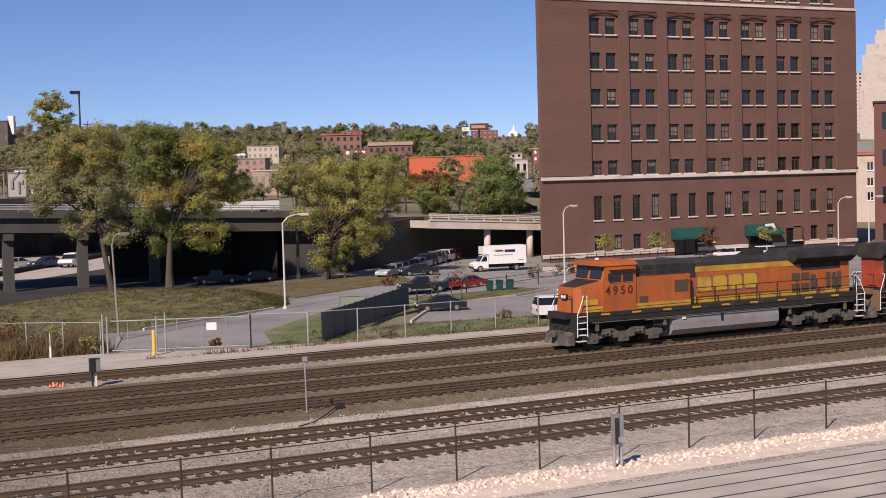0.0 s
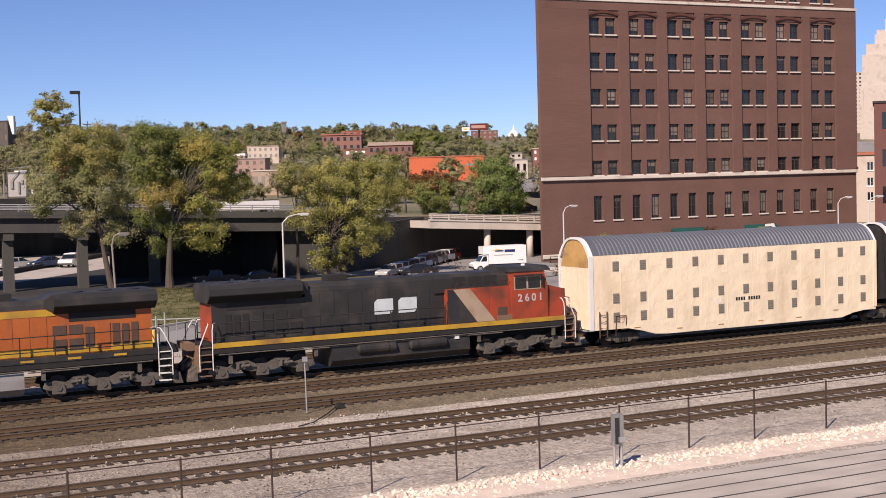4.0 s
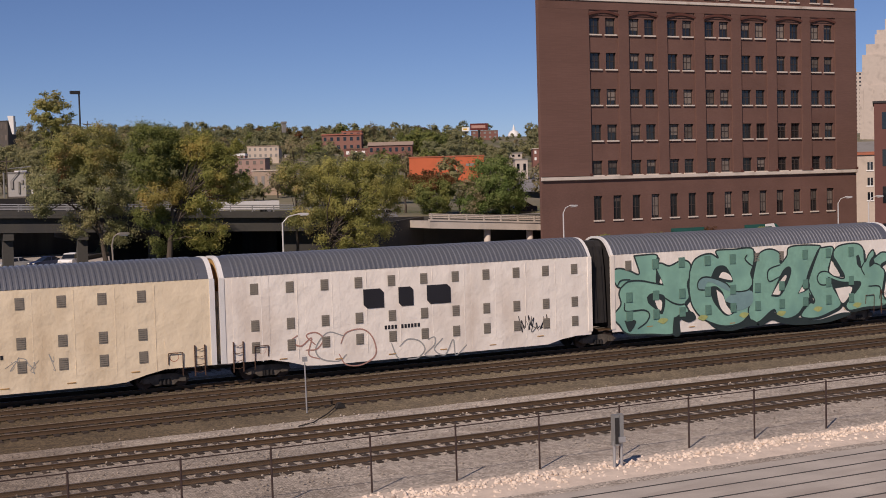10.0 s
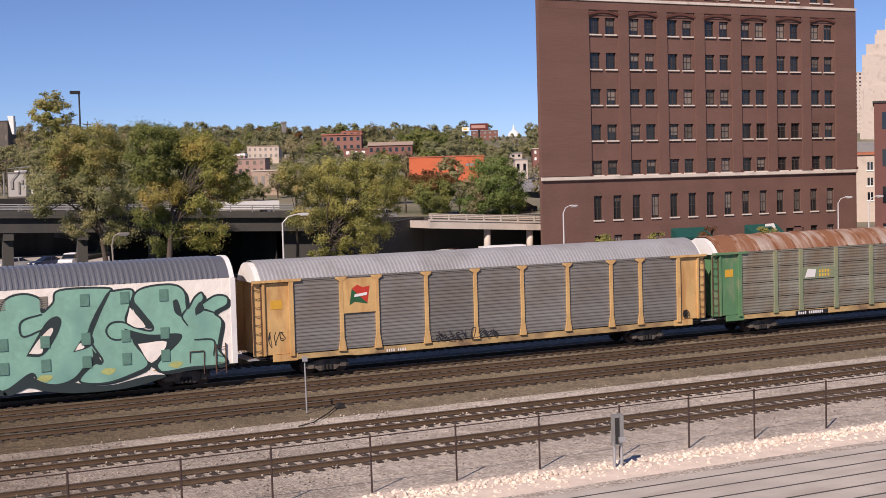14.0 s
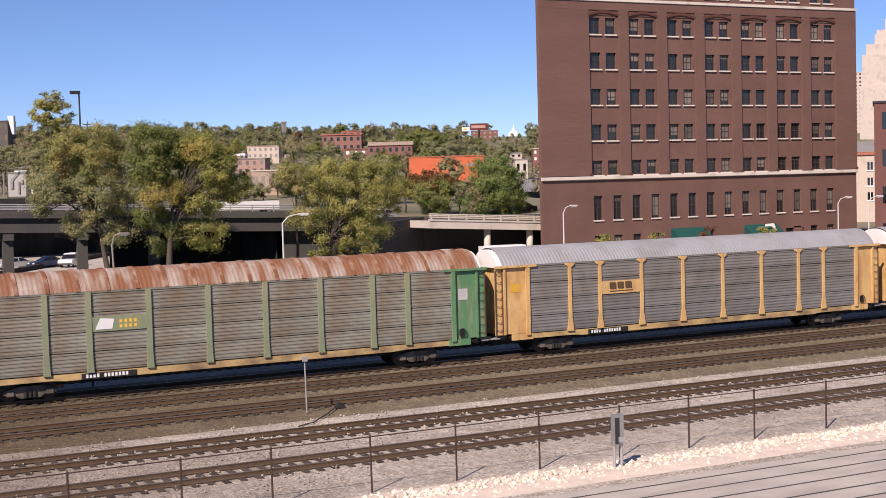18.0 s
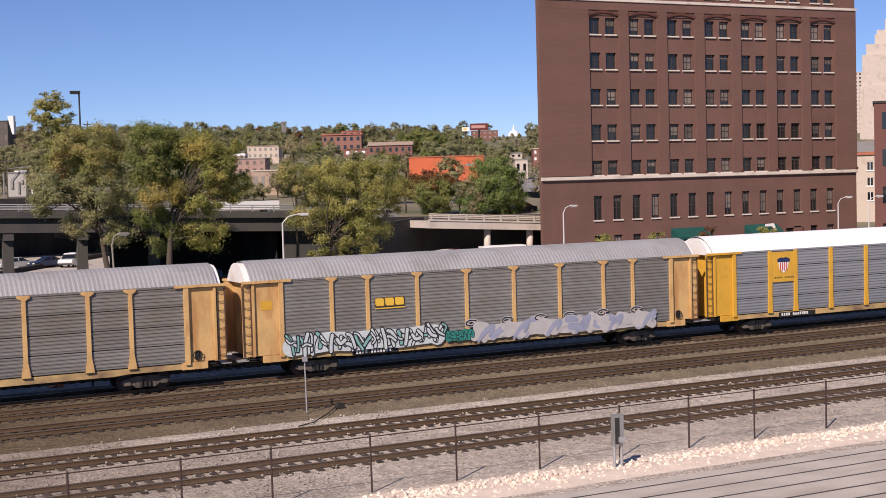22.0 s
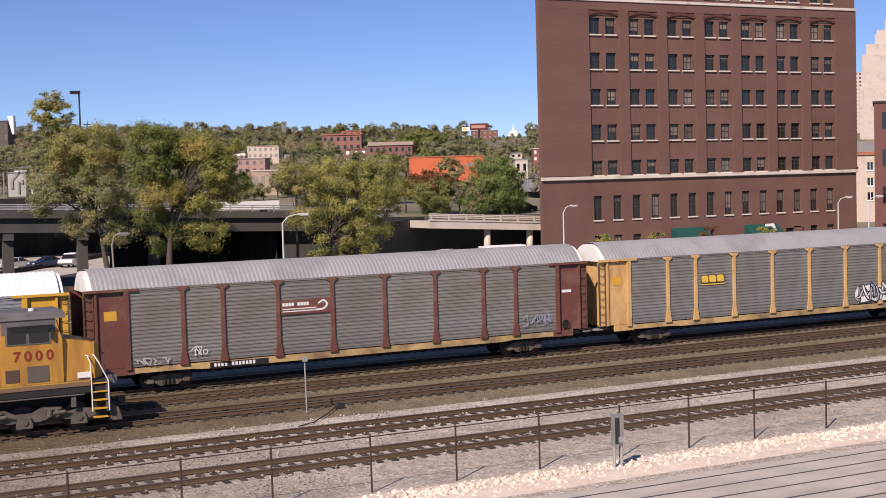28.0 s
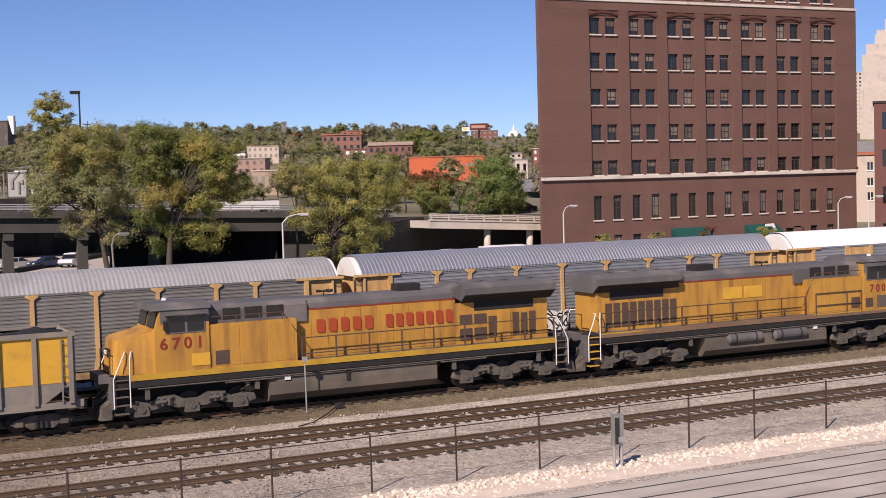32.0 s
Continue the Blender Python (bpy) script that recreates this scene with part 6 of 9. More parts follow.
        for s in (-1, 1):
            for k in range(5):
                bx("step", steps_mat, ob, min(e * 9.95, e * 10.5), max(e * 9.95, e * 10.5), s * 1.35 - 0.16, s * 1.35 + 0.16, 0.42 + 0.35 * k, 0.46 + 0.35 * k)
            bx("step_plate", UNDER, ob, min(e * 9.92, e * 10.55), max(e * 9.92, e * 10.55), s * 1.15 - 0.02, s * 1.15 + 0.02, 0.42, 1.9)
            for x, lean in ((9.9, 0.0), (10.55, 0.0)):
                bm = B()
                path(bm, [(e * x, s * 1.5, 0.7), (e * x, s * 1.5, 1.9), (e * (x - (0.35 if x > 10 else 0.02)), s * 1.46, 2.7), (e * (x - (0.5 if x > 10 else 0.1)), s * 1.36, 2.98), (e * (x - (0.55 if x > 10 else 0.25)), s * 1.1, 2.98)], 0.025, 6)
                part("grab_rail", bm, SHINE, ob, "white grab rail")
        bm = B()
        path(bm, [(e * 10.55, -0.9, 2.0), (e * 10.55, -0.9, 2.95), (e * 10.55, -0.3, 2.95)], 0.025, 5)
        path(bm, [(e * 10.55, 0.9, 2.0), (e * 10.55, 0.9, 2.95), (e * 10.55, 0.3, 2.95)], 0.025, 5)
        part("end_rail", bm, railing, ob)
    # nose
    bm = B()
    lo = [(-10.45, -0.85), (-10.1, -1.3), (-8.85, -1.42), (-8.85, 1.42), (-10.1, 1.3), (-10.45, 0.85)]
    top = [3.42, 3.5, 3.78, 3.78, 3.5, 3.42]
    A = [bm.verts.new((x, y, 2.02)) for x, y in lo]
    T = [bm.verts.new((x + (0.12 if i in (0, 5) else 0), y * 0.93, z)) for i, ((x, y), z) in enumerate(zip(lo, top))]
    for i in range(6):
        j = (i + 1) % 6
        bm.faces.new((A[i], A[j], T[j], T[i]))
    bm.faces.new(A[::-1])
    bm.faces.new(T)
    part("nose", bm, c["nose"], ob)
    bm = B()
    v = [bm.verts.new(p) for p in ((-10.25, -0.78, 3.445), (-10.25, 0.78, 3.445), (-8.9, 1.2, 3.795), (-8.9, -1.2, 3.795))]
    v2 = [bm.verts.new(q.co + Vector((0, 0, 0.014))) for q in v]
    bm.faces.new(v[::-1])
    bm.faces.new(v2)
    for i in range(4):
        bm.faces.new((v[i], v[(i + 1) % 4], v2[(i + 1) % 4], v2[i]))
    part("nose_top", bm, c["nosetop"], ob, "dark anti-glare nose top")
    hd = bx("headlight", UNDER, ob, -10.5, -10.4, -0.3, 0.3, 2.75, 3.05)
    for y in (-0.13, 0.13):
        bm = B()
        tube(bm, (-10.53, y, 2.9), (-10.49, y, 2.9), 0.1, n=10)
        part("lens", bm, LENS, hd)
    # cab
    bm = B()
    prism(bm, [(-8.85, 2.02), (-6.6, 2.02), (-6.6, 4.62), (-8.62, 4.62), (-8.85, 3.75)], -1.5, 1.5, "y")
    cab = part("cab", bm, c["cab"], ob)
    bm = B()
    prism(bm, [(-1.56, 4.62), (-1.5, 4.72), (-1.1, 4.88), (1.1, 4.88), (1.5, 4.72), (1.56, 4.62)], -9.0, -6.5)
    part("cab_roof", bm, c["cabroof"], ob)
    for s in (-1, 1):
        y = s * 1.5
        bx("window_frame", c["frame"], cab, -8.42, -6.75, min(y, y + s * 0.02), max(y, y + s * 0.02), 3.62, 4.36)
        for x0, x1 in ((-8.35, -7.62), (-7.5, -6.82)):
            bx("pane", GLASS_DARK, cab, x0, x1, min(y, y + s * 0.03), max(y, y + s * 0.03), 3.68, 4.3)
        bx("sunshade", c["cabroof"], cab, -8.45, -6.75, min(y, y + s * 0.28), max(y, y + s * 0.28), 4.4, 4.44)
        bx("mirror", STEEL_DARK, cab, -8.5, -8.42, min(y + s * 0.03, y + s * 0.16), max(y + s * 0.03, y + s * 0.16), 3.8, 4.2)
    for y0 in (-1.3, 0.15):
        bm = B()
        v = [bm.verts.new(p) for p in ((-8.845, y0, 3.9), (-8.845, y0 + 1.15, 3.9), (-8.70, y0 + 1.15, 4.52), (-8.70, y0, 4.52))]
        v2 = [bm.verts.new(q.co + Vector((-0.02, 0, 0.0))) for q in v]
        bm.faces.new(v)
        bm.faces.new(v2[::-1])
        for i in range(4):
            bm.faces.new((v[i], v[(i + 1) % 4], v2[(i + 1) % 4], v2[i]))
        part("windscreen", bm, GLASS, cab, "dark windscreen pane")
    bx("number_board", UNDER, ob, -8.8, -8.7, -0.6, 0.6, 4.62, 4.84)
    # equipment cabinets behind the cab, and the narrow roof hood above them
    for s in (-1, 1):
        y0, y1 = (s * 1.44, s * 0.6) if s > 0 else (-1.44, -0.6)
        bx("cabinet", c["cab2"], ob, -6.6, -2.8, min(y0, y1), max(y0, y1), 2.02, 3.88)
        for k in range(3):
            bx("cabinet_door", c["cab2"], ob, -6.45 + 1.2 * k, -5.32 + 1.2 * k, s * 1.44 - 0.014, s * 1.44 + 0.014, 2.1, 3.78)
        bx("louvre", LOCO["brown"], ob, -6.35, -5.75, s * 1.455 - 0.006, s * 1.455 + 0.006, 2.15, 2.75)
        for k in range(3):
            bx("intake_grille", UNDER, ob, -5.9 + 0.95 * k, -5.15 + 0.95 * k, s * 1.1 - 0.02, s * 1.1 + 0.02, 4.02, 4.5)
    bm = B()
    prism(bm, [(-1.1, 3.7), (-1.1, 4.45), (-0.9, 4.68), (0.9, 4.68), (1.1, 4.45), (1.1, 3.7)], -6.6, -2.2)
    part("upper_hood", bm, c["roof"], ob)
    # engine hood and its doors
    bm = B()
    prism(bm, [(-0.98, 2.02), (-0.98, 4.22), (0.98, 4.22), (0.98, 2.02)], -2.8, 4.95)
    part("hood", bm, c["hood"], ob)
    bm = B()
    prism(bm, [(-0.98, 4.225), (-0.96, 4.45), (-0.72, 4.66), (0.72, 4.66), (0.96, 4.45), (0.98, 4.225)], -2.2, 4.95)
    part("hood_roof", bm, c["roof"], ob)
    for s in (-1, 1):
        for k in range(10):
            x = -2.72 + 0.765 * k
            bx("hood_door", c["hood"], ob, x, x + 0.735, s * 0.98 - 0.018, s * 0.98 + 0.018, 2.1, 4.12 if k > 1 else 3.9)
        if c.get("line"):
            bx("stripe", c["line"], ob, -6.6, 4.95, s * 1.0 - 0.006, s * 1.0 + 0.006, 4.17, 4.225)
        # lower rear hood, grilles and doors
        x = 5.15
        for w, z0, z1, mt in ((0.36, 2.2, 3.4, "brown"),) * 9 if tall_louvres else ((0.62, 2.95, 3.4, "brown"), (0.62, 2.95, 3.4, "brown"), (0.4, 2.3, 3.25, "brown"), (0.62, 2.15, 3.4, "panel"), (0.32, 2.3, 3.35, "brown"), (0.32, 2.3, 3.3, "brown"), (0.32, 2.3, 3.35, "brown")):
            if mt == "brown":
                bx("grille", c.get("grille", LOCO["brown"]), ob, x, x + w, s * 1.0 - 0.012, s * 1.0 + 0.012, z0, z1)
                if z0 > 2.9:
                    bx("grille", c.get("grille", LOCO["brown"]), ob, x, x + w, s * 1.0 - 0.012, s * 1.0 + 0.012, 2.2, 2.75)
            else:
                bx("hood_door", c["rear"], ob, x, x + w, s * 1.0 - 0.018, s * 1.0 + 0.018, z0, z1)
            x += w + (0.11 if tall_louvres else 0.12)
    bx("rear_hood", c["rear"], ob, 4.95, 9.75, -0.98, 0.98, 2.02, 3.96)
    bm = B()
    prism(bm, [(-0.98, 3.96), (-1.5, 4.36), (-1.5, 4.66), (-1.15, 4.88), (1.15, 4.88), (1.5, 4.66), (1.5, 4.36), (0.98, 3.96)], 5.2, 9.95)
    rad = part("radiator", bm, c["radiator"], ob, "flared radiator housing")
    bm = B()
    prism(bm, [(4.8, 4.3), (5.2, 4.05), (5.2, 4.86), (4.8, 4.66)], -1.1, 1.1, "y")
    part("radiator_front", bm, c["radiator"], ob)
    for s in (-1, 1):
        # screen runs the full flare, its black also standing for shade under the overhang
        bm = B()
        prism(bm, [(s * 0.99, 3.95), (s * 1.49, 4.335), (s * 1.49, 4.355), (s * 0.99, 3.97)], 5.22, 9.93)
        part("radiator_screen", bm, UNDER, rad, "black radiator screen, widened to paint the overhang's shade")
        bx("intake_screen", UNDER, rad, 5.9, 9.0, min(s * 0.975, s * 0.995), max(s * 0.975, s * 0.995), 3.55, 3.95, label="black intake screen")
    for k in range(3):
        bm = B()
        tube(bm, (6.2 + 1.35 * k, 0, 4.86), (6.2 + 1.35 * k, 0, 4.92), 0.58, n=16)
        part("fan", bm, c["radiator"], rad)
    bx("exhaust", UNDER, ob, 2.4, 3.5, -0.4, 0.4, 4.66, 4.98)
    bm = B()
    for dy, dx in ((-0.16, 0.3), (0.0, 0.42), (0.16, 0.3), (0.08, -0.3)):
        tube(bm, (-1.0, dy, 4.86), (-1.0 + dx, dy, 4.88), 0.03, 0.075, n=8)
    tube(bm, (-1.0, 0, 4.64), (-1.0, 0, 4.86), 0.03, n=6)
    part("horn", bm, UNDER, ob)
    bm = B()
    tube(bm, (-7.9, 0.5, 4.86), (-7.9, 0.5, 4.98), 0.12, n=10)
    part("beacon", bm, WHITEP, ob)
    # walkway railing
    posts = [-2.6 + 1.55 * k for k in range(9)]
    post = boxm("stanchion", railing, -0.028, 0.028, -0.028, 0.028, 1.75, 3.0)
    for s in (-1, 1):
        for x in posts:
            part("stanchion", post, railing, ob, m=pose(x, s * 1.48, 0))
        for z in (3.0, 2.3):
            bm = B()
            tube(bm, (posts[0], s * 1.48, z), (posts[-1], s * 1.48, z), 0.026, n=6)
            part("handrail", bm, railing, ob)
        bm = B()
        path(bm, [(-6.5, s * 1.4, 4.2), (-3.4, s * 1.4, 4.2), (-2.6, s * 1.48, 3.0)], 0.022, 6)
        for x in (-5.4, -4.4, -3.4):
            path(bm, [(x, s * 1.4, 3.88), (x, s * 1.4, 4.2)], 0.022, 6)
        part("handrail", bm, railing, ob)
        for k, figure in enumerate(number):
            text_part(figure, num_size, num_mat, ob, side_m(-7.75 - s * (k - 1.5) * num_size * 0.73, s * 1.512, 2.98), 1.0, 0.014)
    return ob


def word_blocks(ob, material, x0, n, w, h, z, gap=0.16, y=1.02, name="emblem_block", edge=None):
    """A painted company word as plain solid blocks."""
    for s in (-1, 1):
        for k in range(n):
            a = x0 + k * (w + gap)
            bm = B()
            if edge:
                back = boxm("emblem_back", edge, a - 0.05, a + w + 0.05, s * y - 0.012, s * y + 0.012, z - 0.05, z + h + 0.05)
                part("emblem_back", back, edge, ob)
            plain_block(bm, a, a + w, z, z + h, s * (y + 0.014) - 0.006, s * (y + 0.014) + 0.006)
            part(name, bm, material, ob, "plain block of the painted emblem")


def stretched(ob, k):
    """The same engine pattern in a longer build."""
    ob.scale = (k, 1, 1)
    return ob


def build_far_locos():
    K = LOCO
    c = dict(hood=K["orange"], nose=K["orange"], cab=K["orange"], cab2=K["orange"], roof=K["black"], sill=K["black"], deck=UNDER, rear=K["orange"], radiator=K["black"], nosetop=K["black"], cabroof=K["orange"], frame=K["orange"], pilot=UNDER)
    a = loco("orange and yellow diesel locomotive with black roof", c, "4950", MAROON, 0.68, K["black"], SHINE, K["silver"])
    for s in (-1, 1):
        bx("stripe", K["yellow"], a, -10.0, -2.8, s * 1.452 - 0.012, s * 1.452 + 0.012, 2.06, 2.36, label="yellow band")
        bx("stripe", K["black"], a, -10.0, -2.8, s * 1.452 - 0.016, s * 1.452 + 0.016, 2.17, 2.2)
        bx("stripe", K["yellow"], a, -2.8, 9.75, s * 0.99 - 0.012, s * 0.99 + 0.012, 2.06, 2.4, label="yellow band")
        bx("stripe", K["yellow"], a, -6.6, 5.3, s * 1.0 - 0.012, s * 1.0 + 0.012, 3.88, 4.2, label="yellow band")
        bx("stripe", K["yellow"], a, -10.05, -9.1, s * 1.33 - 0.06, s * 1.33 + 0.06, 2.45, 2.75, label="yellow band")
        for k in range(9):
            bx("sill_marker", K["yellow"], a, -9.0 + 2.1 * k, -8.4 + 2.1 * k, s * 1.515 - 0.004, s * 1.515 + 0.004, 1.84, 1.94)
        bx("louvre", K["brown"], a, -3.9, -2.95, s * 1.46 - 0.006, s * 1.46 + 0.006, 2.85, 3.55)
    word_blocks(a, K["yellow"], -1.95, 4, 0.98, 0.86, 2.74, 0.16, edge=K["grime"])
    FAR_TRAIN.append((stretched(a, 1.02), -125.9, 0))
    c = dict(hood=K["black"], nose=K["red"], cab=K["red"], cab2=K["red"], roof=K["black"], sill=K["yellow"], deck=UNDER, rear=K["black"], radiator=K["black"], nosetop=K["black"], cabroof=K["black"], frame=CREAMSLASH, pilot=K["grime"], grille=UNDER)
    b = loco("black diesel locomotive with red-orange cab and white slash", c, "2601", PALE, 0.58, K["black"], K["grime"], K["black"], reservoirs=True)
    bx("rear_panel", K["red"], b, 9.752, 9.77, -0.97, 0.97, 2.05, 4.2, label="red rear end panel")
    for s in (-1, 1):
        for nm, mt, out, d in (("slash", K["black"], [(-4.7, 2.04), (-2.79, 2.04), (-2.79, 3.87), (-3.3, 3.87)], 0.02), ("slash", CREAMSLASH, [(-5.6, 2.04), (-4.5, 2.04), (-3.1, 3.87), (-4.1, 3.87)], 0.024)):
            bm = B()
            prism(bm, out, s * 1.458 - d, s * 1.458 + d, "y")
            part(nm, bm, mt, b, "white slash" if mt is CREAMSLASH else "")
        bx("grime", K["grime"], b, -8.8, -5.7, s * 1.465 - 0.02, s * 1.465 + 0.02, 2.03, 2.3)
        # two pale blocks stand for the painted emblem
        for x0 in (-1.2, 0.15):
            bm = B()
            plain_block(bm, x0, x0 + 1.05, 2.8, 3.6, s * 1.02 - 0.008, s * 1.02 + 0.008)
            part("emblem_block", bm, SILVER, b, "pale block of the emblem")
    FAR_TRAIN.append((stretched(b, 1.025), -102.98, 180))


def build_near_train():
    K = LOCO
    c = dict(hood=K["armour"], nose=K["armour"], cab=K["armour"], cab2=K["armour"], roof=K["grey"], sill=K["yellow"], deck=K["grey"], rear=K["armour"], radiator=K["grey"], nosetop=K["armour"], cabroof=K["grey"], frame=K["grey"], pilot=K["grey"], line=NUMRED)
    a = loco("yellow and grey diesel locomotive with red lettering blocks", c, "6701", NUMRED, 0.68, K["brown"], K["tank"], K["tank"], group="yellow locomotives")
    word_blocks(a, LETTERRED, -1.75, 5, 0.38, 0.6, 3.12, 0.18)
    word_blocks(a, LETTERRED, 1.5, 7, 0.34, 0.6, 3.12, 0.15)
    for s in (-1, 1):
        bx("upper_cab_band", K["grey"], a, -8.6, -6.6, s * 1.502 - 0.006, s * 1.502 + 0.006, 4.05, 4.62)
        bx("patch_panel", RACKYELLOW_NEW, a, -7.35, -6.6, s * 1.51 - 0.012, s * 1.51 + 0.012, 2.2, 2.72, label="fresh yellow patch")
    NEAR_TRAIN.append((stretched(a, 1.037), 17.05, 0))
    c2 = dict(c)
    c2["sill"] = K["grime"]
    b = loco("yellow and grey diesel locomotive, nose to the open track", c2, "7000", NUMRED, 0.56, K["brown"], RACKYELLOW_NEW, K["tank"], reservoirs=True, group="yellow locomotives", tall_louvres=True)
    for s in (-1, 1):
        bx("upper_cab_band", K["grey"], b, -8.6, -6.6, s * 1.502 - 0.006, s * 1.502 + 0.006, 4.05, 4.62)
        for k in range(2):
            bx("patch_panel", RACKYELLOW_NEW, b, -0.2 + 1.3 * k, 0.95 + 1.3 * k, s * 1.01 - 0.012, s * 1.01 + 0.012, 3.15, 3.75, label="fresh yellow patch")
        bx("cabinet_grille", K["tank"], b, -8.3, -7.5, s * 1.51 - 0.012, s * 1.51 + 0.012, 2.1, 2.75)
        bx("cabinet_grille", K["brown"], b, -7.2, -6.7, s * 1.51 - 0.012, s * 1.51 + 0.012, 2.15, 2.65)
        for x0, x1 in ((-9.9, -3.2), (7.0, 9.9)):
            bx("deck_edge", K["yellow"], b, x0, x1, s * 1.512 - 0.006, s * 1.512 + 0.006, 1.94, 2.0, label="yellow deck edge")
        bm = B()
        for z in (2.45, 3.1):
            tube(bm, (-6.4, s * 1.5, z), (-3.3, s * 1.5, z), 0.026, n=6)
        for x in (-6.4, -5.4, -3.3):
            tube(bm, (x, s * 1.5, 1.9), (x, s * 1.5, 3.1), 0.028, n=6)
        part("platform_rail", bm, K["brown"], b, "brown platform railing")
        bx("nose_plate", WHITEP, b, -9.9, -9.4, s * 1.35 - 0.06, s * 1.35 + 0.06, 2.1, 2.32)
    NEAR_TRAIN.append((stretched(b, 1.045), 40.2, 180))
    # loaded open-topped coal car behind the engines
    h = thing("hopper_car", "dusty grey coal hopper car with yellow end panels", "hopper car")
    L = 7.2
    for s in (-1, 1):
        bm = B()
        prism(bm, [(-L, 3.95), (L, 3.95), (L, 2.0), (L - 1.2, 1.2), (-L + 1.2, 1.2), (-L, 2.0)], s * 1.5 - 0.04, s * 1.5 + 0.04, "y")
        part("side_wall", bm, K["dirty"], h)
        bx("top_chord", K["dirty"], h, -L - 0.05, L + 0.05, s * 1.55 - 0.09, s * 1.55 + 0.09, 3.86, 4.05)
        bx("side_sill", K["dirty"], h, -L, L, s * 1.5 - 0.08, s * 1.5 + 0.08, 0.95, 1.2)
        rib = boxm("rib", K["dirty"], -0.09, 0.09, -0.12, 0.0, 1.15, 3.88)
        for k in range(11):
            part("rib", rib, K["dirty"], h, m=pose(-L + 0.15 + k * 1.41, s * 1.54, 0, 0, 0, 0 if s < 0 else 180))
        for a0 in (4.3, 5.75):
            bx("end_panel", RACKYELLOW_NEW, h, a0 + 0.05, a0 + 1.25, s * 1.548 - 0.006, s * 1.548 + 0.006, 2.0, 3.85, label="yellow painted panel")
    for e in (-1, 1):
        bm = B()
        prism(bm, [(e * L, 4.0), (e * (L - 0.06), 4.0), (e * (L - 1.6), 1.3), (e * (L - 1.54), 1.25)], -1.46, 1.46, "y")
        part("end_slope", bm, K["dirty"], h)
        bx("end_beam", K["dirty"], h, min(e * L, e * (L + 0.35)), max(e * L, e * (L + 0.35)), -1.45, 1.45, 0.95, 1.25)
        for y in (-1.4, 1.4):
            bx("end_post", K["dirty"], h, e * L - 0.06, e * L + 0.06, y - 0.07, y + 0.07, 1.2, 3.9)
        freight_truck(h, e * 5.9)
        coupler(h, e * 7.3, e, 0.8)
        part("ladder", ladder_mesh(K["dirty"], 1.2, 3.8, 0.42, 6), K["dirty"], h, m=pose(e * 6.9 - 0.2, -1.6, 0))
    bx("hopper_floor", UNDER, h, -5.6, 5.6, -1.4, 1.4, 0.8, 1.1)
    bm = B()
    nx, ny = 40, 10
    g = [[bm.verts.new((-L + 0.1 + (2 * L - 0.2) * i / nx, -1.44 + 2.88 * j / ny, 3.72 + 0.42 * math.sin(math.pi * j / ny) * (0.75 + 0.25 * math.sin(i * 0.9)) + 0.1 * noise.noise((i * 0.9, j * 0.9, 3)))) for j in range(ny + 1)] for i in range(nx + 1)]
    for i in range(nx):
        for j in range(ny):
            bm.faces.new((g[i][j], g[i + 1][j], g[i + 1][j + 1], g[i][j + 1]))
    part("coal_load", bm, mat("coal", (0.02, 0.019, 0.019), 0.7, var=0.4, scale=3, fine=25, bump=1.0), h, "heaped black coal")
    NEAR_TRAIN.append((h, -2.65, 0))


build_far_locos()
build_near_train()
# ---------------- foliage ----------------
OLIVE = leaf_mat("leaf_olive", [(0.0, (0.19, 0.205, 0.075)), (0.35, (0.33, 0.33, 0.115)), (0.65, (0.44, 0.41, 0.15)), (1.0, (0.53, 0.41, 0.17))])
SAGE = leaf_mat("leaf_sage", [(0.0, (0.22, 0.235, 0.11)), (0.35, (0.34, 0.345, 0.16)), (0.7, (0.45, 0.43, 0.21)), (1.0, (0.50, 0.43, 0.22))])
TURNING = leaf_mat("leaf_turning", [(0.0, (0.20, 0.22, 0.065)), (0.35, (0.33, 0.34, 0.095)), (0.7, (0.46, 0.43, 0.13)), (1.0, (0.56, 0.43, 0.14))])
GREENLEAF = leaf_mat("leaf_green", [(0.0, (0.13, 0.19, 0.06)), (0.5, (0.24, 0.32, 0.10)), (1.0, (0.34, 0.37, 0.14))])
DEEPLEAF = leaf_mat("leaf_deep_green", [(0.0, (0.14, 0.17, 0.055)), (0.5, (0.235, 0.27, 0.085)), (1.0, (0.38, 0.37, 0.12))])
GOLDLEAF = leaf_mat("leaf_gold", [(0.0, (0.28, 0.26, 0.085)), (0.5, (0.42, 0.36, 0.11)), (1.0, (0.54, 0.40, 0.14))])
YELLOWLEAF = leaf_mat("leaf_yellow", [(0.0, (0.24, 0.25, 0.075)), (0.45, (0.40, 0.39, 0.12)), (1.0, (0.55, 0.49, 0.17))])
RUSSET = leaf_mat("leaf_russet", [(0.0, (0.11, 0.055, 0.025)), (0.5, (0.22, 0.11, 0.045)), (1.0, (0.32, 0.18, 0.08))])
DULL = leaf_mat("leaf_dull", [(0.0, (0.20, 0.185, 0.10)), (0.5, (0.34, 0.30, 0.17)), (1.0, (0.45, 0.37, 0.22))])
# hill leaves are paler and duller: distance haze put into their colour
HAZYGREEN = leaf_mat("leaf_hazy_green", [(0.0, (0.20, 0.215, 0.115)), (0.5, (0.29, 0.295, 0.155)), (1.0, (0.39, 0.36, 0.19))])
HAZYOLIVE = leaf_mat("leaf_hazy_olive", [(0.0, (0.24, 0.245, 0.125)), (0.5, (0.34, 0.33, 0.165)), (1.0, (0.43, 0.395, 0.205))])


